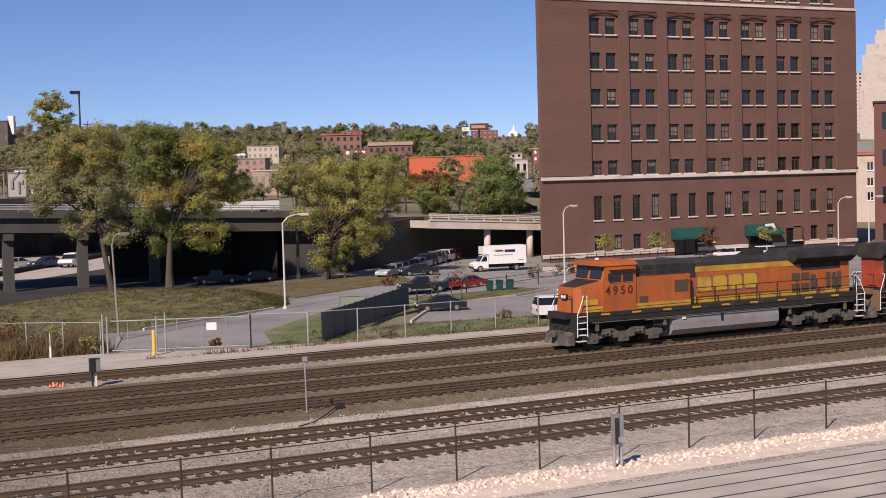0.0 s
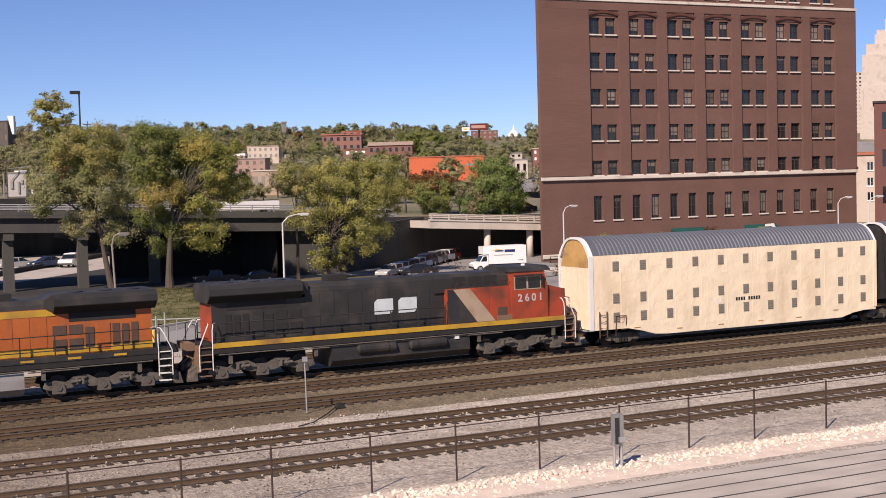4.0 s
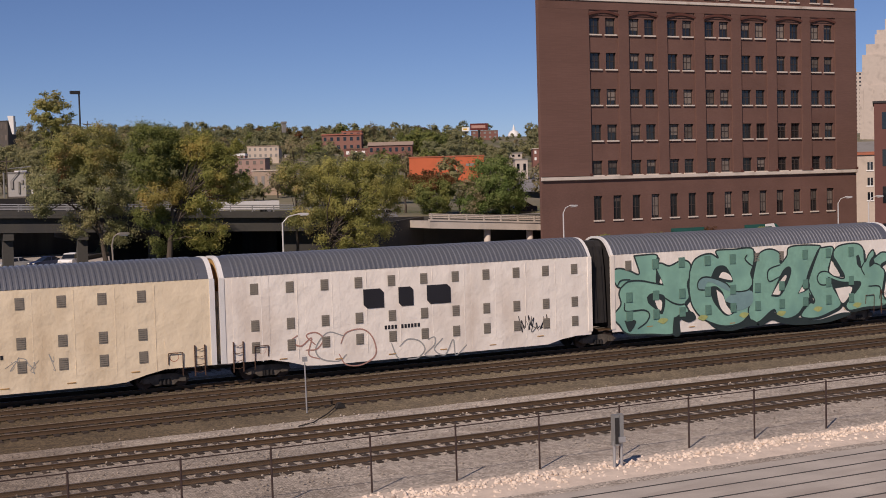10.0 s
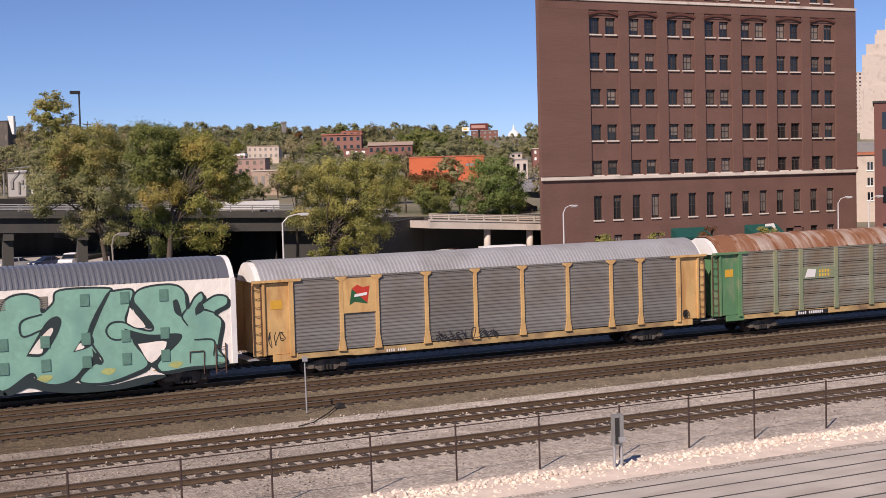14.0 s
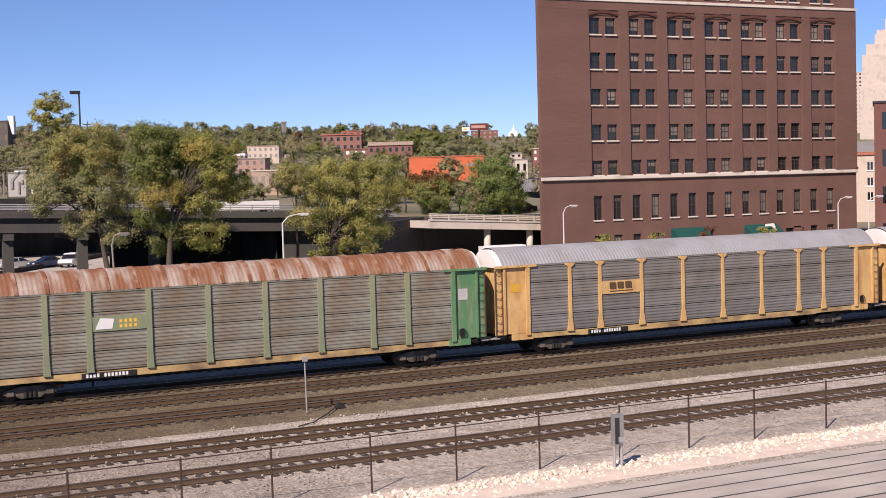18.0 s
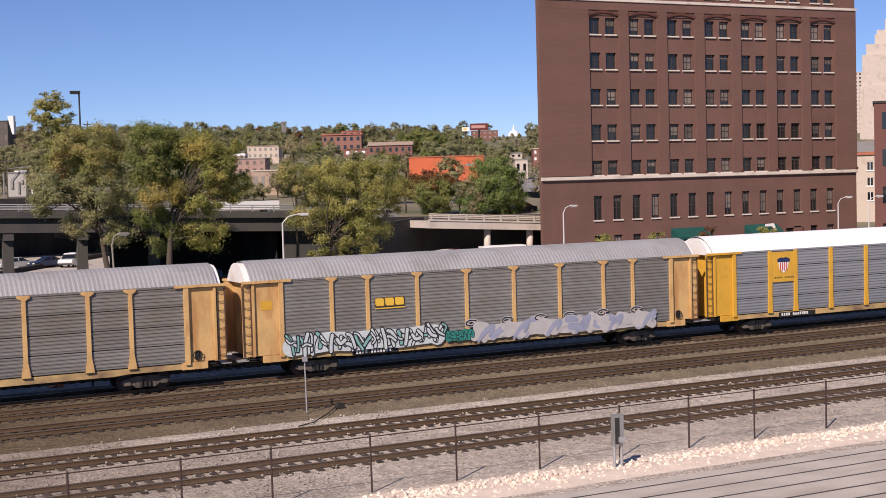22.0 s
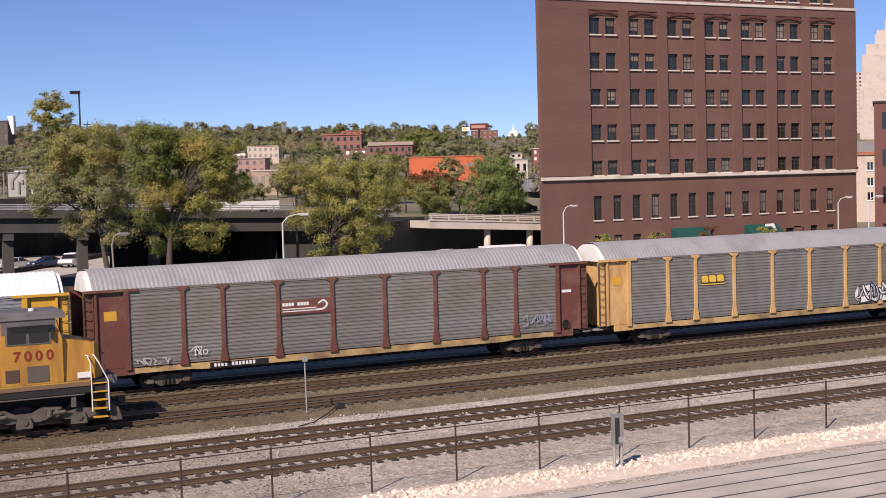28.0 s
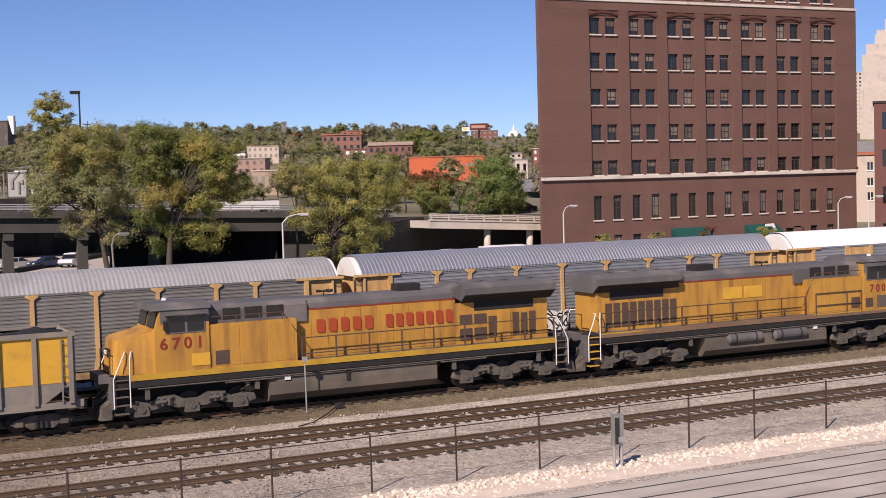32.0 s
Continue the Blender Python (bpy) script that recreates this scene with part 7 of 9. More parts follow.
def leaves(name, clumps, per, size, material, seed, flat=0.5, form=1.0):
    """Small leaf blades scattered through clumps (x, y, z, radius)."""
    r = np.random.RandomState(seed)
    c = np.repeat(np.array(clumps, float), per, axis=0)
    n = len(c)
    d = r.normal(size=(n, 3))
    d /= np.linalg.norm(d, axis=1)[:, None]
    rad = np.clip(np.abs(r.normal(0.55, 0.34, n)), 0.05, 1.4)
    p = c[:, :3] + d * (c[:, 3] * rad)[:, None] * np.array([1, 1, 0.75])
    out = p - c[:, :3].mean(axis=0)
    out /= np.linalg.norm(out, axis=1)[:, None] + 1e-6
    nrm = r.normal(size=(n, 3)) * 0.75 + d * 0.8 + out * form + np.array([0, 0, flat])
    nrm /= np.linalg.norm(nrm, axis=1)[:, None]
    a = np.cross(nrm, r.normal(size=(n, 3)))
    a /= np.linalg.norm(a, axis=1)[:, None]
    b = np.cross(nrm, a)
    s = (size * r.uniform(0.55, 1.25, n))[:, None]
    v = np.stack([p - a * s, p - b * s * 0.55 + nrm * s * 0.12, p + a * s, p + b * s * 0.55 + nrm * s * 0.12], 1).reshape(-1, 3)
    f = np.arange(4 * n).reshape(-1, 4)
    return from_arrays(name, v.tolist(), f.tolist(), material)


def clumps_in(blobs, count, lo, hi, seed):
    """Clump centres crowded towards the outside of a few ellipsoids (x, y, z, rx, ry, rz)."""
    r = random.Random(seed)
    out = []
    vol = [(b[3] * b[4] * b[5]) ** 0.7 for b in blobs]
    for b, v in zip(blobs, vol):
        for _ in range(max(3, int(count * v / sum(vol)))):
            while True:
                q = Vector((r.gauss(0, 1), r.gauss(0, 1), r.gauss(0, 1)))
                if q.length > 0.1:
                    break
            q = q.normalized() * r.uniform(0.25, 1.0) ** 0.45
            out.append((b[0] + q.x * b[3], b[1] + q.y * b[4], b[2] + q.z * b[5], r.uniform(lo, hi)))
    return out


def tree(label, base, trunk_top, blobs, material, seed, count=70, per=120, size=0.2, r0=0.35, lo=0.7, hi=1.5, lean=(0, 0), name="tree", bole=BARK, extra=()):
    r = random.Random(seed)
    ob = thing(name, label, "tree", pose(*base))
    loc = [(b[0] - base[0], b[1] - base[1], b[2] - base[2], *b[3:]) for b in blobs]
    bm = B()
    top = Vector((lean[0], lean[1], trunk_top))
    pts = [Vector((0, 0, -0.3))]
    for k in range(1, 6):
        t = k / 5
        pts.append(Vector((top.x * t + r.uniform(-0.12, 0.12), top.y * t + r.uniform(-0.12, 0.12), trunk_top * t)))
    for k in range(5):
        tube(bm, pts[k], pts[k + 1], r0 * (1 - 0.13 * k) * (1.25 if k == 0 else 1), r0 * (1 - 0.13 * (k + 1)), n=9, caps=k in (0, 4))
    part("trunk", bm, bole, ob)
    cl = clumps_in(loc, count, lo, hi, seed)
    bm = B()
    for x, y, z, rad in cl[::5]:
        st = pts[r.choice((3, 4, 5, 5))]
        end = Vector((x, y, z))
        mid = st.lerp(end, 0.5) + Vector((r.uniform(-0.4, 0.4), r.uniform(-0.4, 0.4), r.uniform(0.0, 0.7)))
        w = r0 * r.uniform(0.16, 0.34)
        tube(bm, st, mid, w, w * 0.6, n=5, caps=False)
        tube(bm, mid, end, w * 0.6, 0.02, n=4, caps=False)
    part("branchwork", bm, bole, ob)
    ob2 = part("crown", leaves("crown", cl, per, size, material, seed), material, ob, "loose leafy crown with gaps")
    # boughs that have turned another colour
    for k, (more, leaf, n, tone) in enumerate(extra):
        near = [(b[0] - base[0], b[1] - base[1], b[2] - base[2], *b[3:]) for b in more]
        part("bough", leaves("bough", clumps_in(near, n, lo, hi, seed + 31 + k), per, size, leaf, seed + 47 + k), leaf, ob, tone)
    return ob


def build_trees():
    tree("tall autumn tree with thin grey-olive leaves beside the viaduct", (28.3, 128.6, -0.1), 9.0,
         [(23.2, 128.3, 10.3, 2.4, 2.6, 2.0), (26.8, 128.3, 9.6, 2.6, 3.0, 2.6), (25.0, 128.0, 6.9, 1.3, 1.2, 1.3), (28.9, 128.0, 5.8, 1.5, 1.4, 1.3), (21.6, 128.0, 8.8, 1.2, 1.3, 1.3), (29.2, 128.2, 8.4, 1.3, 1.4, 1.4)],
         SAGE, 3, 150, 250, 0.105, 0.34, 0.5, 1.15, lean=(-1.6, 0),
         extra=[([(27.0, 128.5, 14.3, 2.8, 3.0, 1.9), (23.8, 128.5, 13.3, 2.0, 2.4, 1.7), (27.3, 128.6, 12.0, 2.6, 2.6, 1.8)], OLIVE, 110, "olive green upper boughs")])
    tree("tall autumn tree with green and yellow leaves by the viaduct", (32.7, 124.2, -0.1), 8.0,
         [(35.6, 124.6, 13.3, 2.5, 2.6, 1.9), (37.3, 124.6, 11.6, 2.6, 2.6, 2.4), (36.0, 124.6, 8.6, 2.4, 2.4, 1.6), (36.4, 124.3, 5.3, 2.1, 2.0, 1.5), (39.6, 124.6, 10.0, 1.7, 1.8, 1.7), (39.3, 124.8, 12.9, 1.5, 1.6, 1.4)],
         TURNING, 8, 190, 250, 0.105, 0.4, 0.5, 1.15, lean=(0.5, 0),
         extra=[([(31.8, 124.8, 14.6, 2.5, 2.6, 2.0), (30.9, 125.0, 11.9, 2.2, 2.4, 2.4), (33.2, 125.2, 12.0, 2.0, 2.2, 2.2), (31.2, 125.2, 8.0, 1.6, 1.6, 1.8), (32.6, 125.0, 5.2, 1.3, 1.3, 2.4)], DEEPLEAF, 150, "dark green inner boughs"),
                ([(32.8, 123.4, 9.6, 1.6, 1.4, 1.2), (30.8, 123.4, 8.7, 1.1, 1.2, 0.8)], GOLDLEAF, 26, "golden turned bough")])
    tree("broad autumn tree with yellow-green leaves on the grass verge", (49.4, 126.4, -0.1), 5.0,
         [(50.9, 126.8, 10.3, 3.0, 3.0, 2.2), (55.5, 126.8, 10.0, 3.4, 3.2, 2.3), (58.5, 126.8, 8.4, 1.5, 1.8, 1.7), (53.6, 126.4, 4.7, 3.1, 2.8, 2.2), (53.6, 126.8, 7.6, 3.4, 3.0, 2.0), (49.0, 126.6, 3.2, 1.0, 1.2, 2.0)],
         YELLOWLEAF, 12, 230, 250, 0.105, 0.36, 0.5, 1.15, lean=(0.8, 0),
         extra=[([(46.9, 126.9, 10.3, 2.3, 2.6, 2.2), (48.0, 126.8, 6.9, 2.3, 2.4, 2.0), (50.4, 127.4, 8.0, 2.2, 2.2, 2.0)], OLIVE, 80, "greyer olive boughs")])
    tree("thin pale tree with sparse dry leaves behind the broad tree", (47.8, 129.6, -0.1), 8.5,
         [(47.9, 129.6, 13.2, 1.7, 1.8, 1.9), (46.4, 129.6, 10.5, 1.6, 1.6, 1.6), (57.6, 129.4, 5.4, 1.5, 1.6, 1.6)], DULL, 13, 46, 60, 0.12, 0.2, 0.4, 0.9)
    for x, y, s in ((50.6, 127.8, 0), (52.0, 127.2, 1)):
        tree("ivy-clad sapling beside the broad tree", (x, y, -0.1), 3.0, [(x, y, 2.0, 0.8, 0.8, 1.7)], OLIVE, 60 + s, 14, 80, 0.14, 0.12, 0.4, 0.6)
    tree("dense dark green tree behind the ramp railing", (84.4, 158.0, 5.0), 3.0, [(87.0, 158, 9.2, 4.3, 4.0, 3.9), (83.8, 158, 7.5, 2.2, 2.6, 2.3), (89.0, 158, 7.0, 2.4, 2.6, 2.3)], GREENLEAF, 21, 190, 190, 0.15, 0.3, 0.6, 1.3)
    tree("dark green tree with russet top behind the ramp", (78.6, 161.0, 5.0), 2.5, [(78.8, 160, 7.9, 2.7, 2.7, 2.7)], DEEPLEAF, 22, 80, 170, 0.15, 0.22, 0.6, 1.1, extra=[([(79.2, 159.5, 9.8, 2.0, 2.0, 1.3)], RUSSET, 16, "russet turned top")])
    tree("russet leafed tree behind the ramp", (77.2, 166.0, 5.0), 3.5, [(79.0, 164, 9.8, 2.6, 2.4, 1.7)], RUSSET, 23, 26, 80, 0.22, 0.2, 0.6, 1.0)
    tree("thin bare tree with brown leaves above the wall", (82.2, 159.0, 5.0), 3.0, [(82.8, 157, 7.8, 1.9, 2.2, 2.6)], DULL, 24, 30, 50, 0.17, 0.15, 0.5, 1.0)
    # young trees on the lot island and along the brick block
    for k, (x, y, h, m, s) in enumerate(((45.4, 93.1, 2.9, RUSSET, 0), (47.4, 93.4, 3.2, RUSSET, 1), (49.0, 95.0, 2.8, DULL, 2))):
        tree("leafless young tree with a pale trunk in the lot", (x, y, 0.0), h * 0.7, [(x, y, h * 0.8, 0.7, 0.7, 0.9)], m, 40 + k, 12, 10, 0.08, 0.06, 0.3, 0.5, bole=BARK)
    for k, (x, y, z) in enumerate(((84.6, 127.5, 1.2), (91.2, 126.5, 1.4), (98.0, 125.5, 1.5), (107.0, 125.8, 1.5))):
        tree("small yellowing street tree before the brick block", (x, y, -0.05), 1.3, [(x, y, z + 1.0, 1.1, 1.1, 1.0)], YELLOWLEAF if k % 3 < 2 else RUSSET, 50 + k, 14, 60, 0.13, 0.07, 0.35, 0.6)


HILLTREES = ((HAZYOLIVE, 0.4), (HAZYGREEN, 0.4), (DULL, 0.09), (DEEPLEAF, 0.08), (RUSSET, 0.03))


def build_hill_trees():
    r = random.Random(31)
    kinds = []
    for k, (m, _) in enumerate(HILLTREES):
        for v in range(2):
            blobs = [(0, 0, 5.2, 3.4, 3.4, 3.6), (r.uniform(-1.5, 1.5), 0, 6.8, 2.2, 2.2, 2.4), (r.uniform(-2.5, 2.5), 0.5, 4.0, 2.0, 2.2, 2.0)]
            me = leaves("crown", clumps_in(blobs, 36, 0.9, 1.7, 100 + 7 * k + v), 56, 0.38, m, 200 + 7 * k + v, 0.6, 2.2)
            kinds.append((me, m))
    tall = leaves("crown", clumps_in([(0, 0, 6.2, 2.7, 2.7, 2.6), (0.4, 0, 8.6, 2.0, 2.0, 1.6), (-0.8, 0, 4.2, 1.8, 1.8, 1.6)], 80, 0.5, 0.9, 77), 70, 0.2, OLIVE, 78)
    verdant = leaves("crown", clumps_in([(0, 0, 5.0, 3.3, 3.3, 3.6), (0.8, 0, 7.0, 2.2, 2.2, 2.2)], 50, 0.8, 1.4, 87), 60, 0.3, DEEPLEAF, 88, 0.5, 1.6)
    bm = B()
    tube(bm, (0, 0, -0.6), (0, 0, 4.2), 0.3, 0.18, n=7)
    trunk = mesh_of("trunk", bm, BARK)
    spots = []
    # rows across the hill, thinner where houses stand
    for depth, n, lo, hi in ((205, 14, 0.5, 0.85), (250, 24, 0.5, 0.9), (300, 34, 0.55, 0.9), (350, 40, 0.55, 0.95), (400, 44, 0.6, 1.0), (450, 50, 0.6, 1.0), (505, 56, 0.6, 1.0), (560, 70, 0.6, 1.0), (620, 84, 0.6, 1.05), (670, 96, 0.6, 1.1)):
        for k in range(n):
            u = -0.36 + 0.47 * (k + r.uniform(0.1, 0.9)) / n
            d = depth * r.uniform(0.95, 1.07)
            x, y = d * (0.4467 + u * 0.8947), d * (0.8947 - u * 0.4467)
            spots.append((x, y, r.uniform(lo, hi)))
    spots.append((440 * (0.4467 - 0.2925 * 0.8947), 440 * (0.8947 + 0.2925 * 0.4467), 2.6))
    for k in range(9):
        u, d = -0.018 + 0.0075 * k, r.uniform(470, 560)
        spots.append((d * (0.4467 + u * 0.8947), d * (0.8947 - u * 0.4467), r.uniform(0.55, 0.8)))
    for k in range(12):
        u, d = -0.345 + 0.0055 * k, r.uniform(330, 410)
        spots.append((d * (0.4467 + u * 0.8947), d * (0.8947 - u * 0.4467), r.uniform(0.75, 1.05)))
    # darker green clump above the orange building
    green = {}
    for u, d, z in ((-0.026, 450, 1.15), (-0.017, 455, 1.35), (-0.008, 448, 1.3), (0.001, 452, 1.1), (0.006, 440, 0.9)):
        q = (d * (0.4467 + u * 0.8947), d * (0.8947 - u * 0.4467), z)
        spots.append(q)
        green[q] = True
    screen = [(d * (0.4467 + u * 0.8947), d * (0.8947 - u * 0.4467), z) for u, d, z in ((-0.159, 236, 0.5), (-0.152, 246, 0.55), (-0.149, 232, 0.42), (-0.124, 240, 0.5), (-0.118, 250, 0.6), (-0.142, 229, 0.34), (-0.135, 231, 0.42), (-0.138, 300, 0.45), (-0.128, 330, 0.5))]
    woods = {}
    for x, y, s in spots + screen:
        kept = (x, y, s) in screen
        u = (x * 0.8947 - y * 0.4467) / (x * 0.4467 + y * 0.8947)
        d = x * 0.4467 + y * 0.8947
        if any(a - 0.006 < u < b + 0.006 and d0 - ((d0 - 500) if d0 > 600 else 70) < d < d0 + 8 for a, b, d0 in SIGHT):
            s *= 0.38
        if 0.052 < u < 0.08 and d < 420:
            continue
        if x < 48 and y < 226:
            continue
        if not kept and -0.165 < u < -0.105 and (d < 280 or (d < 385 and r.random() < 0.65)):
            continue
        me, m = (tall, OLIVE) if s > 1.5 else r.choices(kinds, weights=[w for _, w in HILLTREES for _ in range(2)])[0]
        if (x, y, s) in green:
            me, m = verdant, DEEPLEAF
        turn, high = r.uniform(0, 6.28), r.uniform(0.85, 1.15)
        if d > 480:
            co = np.empty(len(me.vertices) * 3)
            me.vertices.foreach_get("co", co)
            co = co.reshape(-1, 3)
            c, w = math.cos(turn), math.sin(turn)
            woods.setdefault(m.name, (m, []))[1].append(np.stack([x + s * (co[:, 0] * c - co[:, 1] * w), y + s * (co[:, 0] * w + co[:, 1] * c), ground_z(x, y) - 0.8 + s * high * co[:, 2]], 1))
            continue
        ob = thing("hill_tree", "autumn tree on the far hillside", "tree", Matrix.Translation((x, y, ground_z(x, y) - 0.2)) @ Matrix.Rotation(turn, 4, "Z") @ Matrix.Diagonal((s, s, s * high, 1)), "hillside trees")
        part("crown", me, m, ob)
        part("trunk", trunk, BARK, ob)
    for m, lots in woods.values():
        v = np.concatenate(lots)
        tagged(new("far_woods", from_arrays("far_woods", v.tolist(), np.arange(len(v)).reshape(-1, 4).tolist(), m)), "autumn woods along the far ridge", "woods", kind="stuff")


# ---------------- hillside and skyline buildings ----------------
def wall_mat(name, col):
    return mat(name, col, 0.85, var=0.12, scale=0.3, fine=4, dirt=tuple(c * 0.7 for c in col), amount=0.3, dirt_scale=0.3)


ORANGE_BRICK = wall_mat("orange_brick", (0.54, 0.135, 0.055))
RED_BRICK = wall_mat("red_brick", (0.14, 0.062, 0.05))
HILL_BRICK = wall_mat("weathered_hill_brick", (0.25, 0.125, 0.098))
BROWN_BRICK = wall_mat("brown_brick", (0.21, 0.10, 0.08))
PINK_BRICK = wall_mat("pink_brick", (0.36, 0.24, 0.20))
BEIGE = wall_mat("beige_render", (0.52, 0.44, 0.36))
GREYWALL = wall_mat("grey_wall", (0.24, 0.23, 0.215))
TERRACOTTA = wall_mat("terracotta_roof", (0.40, 0.14, 0.08))
SLATE = wall_mat("slate_grey", (0.10, 0.088, 0.078))
SHEDGREY = wall_mat("shed_grey", (0.36, 0.35, 0.33))
TANROOF = wall_mat("tan_roof", (0.38, 0.29, 0.22))
PALEWALL = wall_mat("pale_limestone", (0.50, 0.435, 0.375))
SIGHT = ((-0.026, 0.032, 300), (-0.093, -0.061, 520), (-0.071, -0.026, 420), (-0.155, -0.122, 430), (-0.164, -0.128, 330), (-0.345, -0.322, 470), (0.05, 0.078, 330), (0.022, 0.042, 700), (0.047, 0.06, 900))


def house(label, at, top, width, deep, wall, roof, floors, cols, name="hill_house", turn=-26.5, gable=False, win=None, base=6.0, parapet=0.25, category="building"):
    """A box building; local x runs along its front."""
    x, y, z = at
    ob = thing(name, label, category, pose(x, y, z, 0, 0, turn))
    h = top - z
    w = width / 2
    bm = B()
    prism(bm, [(-w, 0), (w, 0), (w, deep), (-w, deep)], -base, h, "z")
    part("wall", bm, wall, ob)
    bm = B()
    if gable:
        prism(bm, [(-0.4, h), (deep / 2, h + gable), (deep + 0.4, h)], -w - 0.3, w + 0.3)
    else:
        box(bm, -w - 0.15, w + 0.15, -0.15, deep + 0.15, h, h + parapet)
    part("roof", bm, roof, ob)
    if floors:
        ww, hh = width / cols * 0.42, h / floors * 0.45
        me = boxm("window", win or GLASS_DARK, -ww / 2, ww / 2, -0.06, 0.02, 0, hh)
        for f in range(floors):
            for c in range(cols):
                part("window", me, win or GLASS_DARK, ob, m=pose(-w + (c + 0.5) * width / cols, 0, (f + 0.3) * h / floors))
    return ob


def build_skyline():
    o = house("orange brick building with a long blank wall", (135.4, 268.1, 9.3), 15.4, 17.0, 14, ORANGE_BRICK, TERRACOTTA, 0, 0)
    part("window", boxm("window", GLASS_DARK, -1.6, -0.7, -0.06, 0.02, 3.2, 4.4), GLASS_DARK, o)
    part("window", boxm("window", PALEWALL, 2.2, 2.35, -0.06, 0.02, 2.0, 3.8), PALEWALL, o)
    part("window", boxm("window", GREYWALL, 4.4, 6.2, -0.06, 0.02, 3.9, 4.5), GREYWALL, o)
    house("weathered brick apartment block with terracotta roof", (198.2, 483.8, 23.0), 29.4, 15.6, 12, HILL_BRICK, TERRACOTTA, 2, 6, gable=0.8)
    house("red brick apartment block on the ridge", (203.5, 486.0, 24.0), 30.9, 8.0, 10, HILL_BRICK, TERRACOTTA, 3, 3)
    house("brown brick row building with tan roof", (173.5, 383.0, 16.2), 21.9, 14.0, 12, BROWN_BRICK, TANROOF, 2, 7, gable=1.3)
    house("brown brick house with pale porches", (165.4, 389.0, 16.4), 21.0, 10.0, 10, BROWN_BRICK, BROWN_BRICK, 2, 4, win=WHITE)
    house("pink brick building on the slope", (101.3, 307.9, 11.0), 16.6, 8.6, 9, PINK_BRICK, GREYWALL, 3, 5, win=BLIND)
    house("low grey building with flat tan roof", (140.9, 411.7, 19.0), 23.0, 10.3, 8, BEIGE, TANROOF, 2, 6, win=GREYWALL)
    house("small white-roofed house on the slope", (123.6, 386.6, 17.5), 19.4, 5.5, 6, PINK_BRICK, WHITE, 2, 3, parapet=0.7)
    house("small white house beside the tan roof", (146.6, 402.0, 17.5), 19.8, 3.4, 6, PALEWALL, GREYWALL, 2, 2)
    house("tan garage on the slope", (98.0, 268.0, 10.0), 13.8, 4.6, 5, TANROOF, BEIGE, 1, 2, win=GREYWALL)
    house("beige terrace wall with small windows", (82.3, 238.9, 9.0), 12.7, 5.4, 5, TANROOF, BEIGE, 1, 4, win=GREYWALL)
    house("white delivery garage by the hill street", (151.0, 261.2, 10.8), 14.3, 2.9, 6, PALEWALL, GREYWALL, 1, 2)
    house("brown brick storefront up the hill street", (206.4, 345.4, 15.0), 19.0, 4.4, 8, BROWN_BRICK, PALEWALL, 2, 3, win=WHITE)
    house("white painted storefront up the hill street", (200.6, 350.0, 15.0), 17.9, 3.6, 8, PALEWALL, GREYWALL, 2, 2)
    house("far brick block behind the billboards", (312.0, 575.0, 28.4), 34.6, 13.0, 10, BROWN_BRICK, GREYWALL, 3, 5, win=GREYWALL)
    house("dark grey hillside house with white gable end", (67.4, 471.1, 27.0), 34.6, 5.4, 9, SLATE, SLATE, 2, 4, win=BLIND)
    wg = thing("hill_house", "steep white gable wall of a hillside house", "building", pose(70.6, 466.0, 30.0, 0, 0, -20))
    bm = B()
    prism(bm, [(-1.3, 6.2), (0.7, 6.2), (0.7, 0.0), (0.1, 0.0)], -0.3, 3.0, "y")
    part("wall", bm, WHITE, wg)
    # electrical shed, its dark plinth, switchgear and canopy behind the viaduct
    lw = house("small white electrical shed behind the viaduct", (39.9, 260.1, 9.2), 13.6, 3.4, 4, SHEDGREY, GREYWALL, 0, 0, base=1.0)
    part("plinth", boxm("plinth", SLATE, -1.75, 1.75, -0.25, 4, -9.0, -0.02), SLATE, lw, "dark slate plinth")
    for x, z, w, h in ((-0.9, 1.5, 0.5, 1.4), (0.4, 0.6, 0.35, 2.2), (1.1, 2.4, 0.3, 0.7)):
        part("switch_box", boxm("switch_box", GREYWALL, x - w / 2, x + w / 2, -0.3, -0.01, z, z + h), GREYWALL, lw)
    bm = B()
    tube(bm, (-2.4, -0.2, -9), (-2.4, -0.2, 4.6), 0.18, n=6)
    tube(bm, (-1.0, -0.3, 3.0), (1.2, -0.3, 5.4), 0.09, n=6)
    tube(bm, (-1.2, -0.3, 5.3), (3.0, -0.3, 5.6), 0.09, n=6)
    part("gantry", bm, CABGREY, lw, "grey steel gantry")
    bm = B()
    tube(bm, (0, 0, -12), (0, 0, 4.2), 0.19, n=6)
    box(bm, -0.2, 3.4, -0.15, 0.15, 3.8, 4.15)
    box(bm, -3.2, -0.9, -0.15, 0.15, 4.5, 4.9)
    solid("canopy_frame", bm, WHITE, "white steel canopy frame behind the viaduct", "canopy", m=pose(42.6, 259.6, 9.2, 0, 0, -26))
    for k in range(3):
        bm = B()
        tube(bm, (0, 0, -1), (0, 0, 11.5), 0.12, 0.09, n=6)
        box(bm, -1.1, 1.1, -0.06, 0.06, 10.6, 10.8)
        x, y = ((33.0, 225.0), (64.0, 330.0), (69.0, 335.0))[k]
        solid("utility_pole", bm, BARK, "weathered wooden utility pole with a crossarm", "utility pole", "poles on the hill", m=pose(x, y, ground_z(x, y) + (3 if k else 0), 0, 0, -20))
    # skyline towers past the brick block
    t = thing("limestone_tower", "pale stepped limestone tower in the distance", "tower", pose(542.5, 530.2, 20, 0, 0, -46))
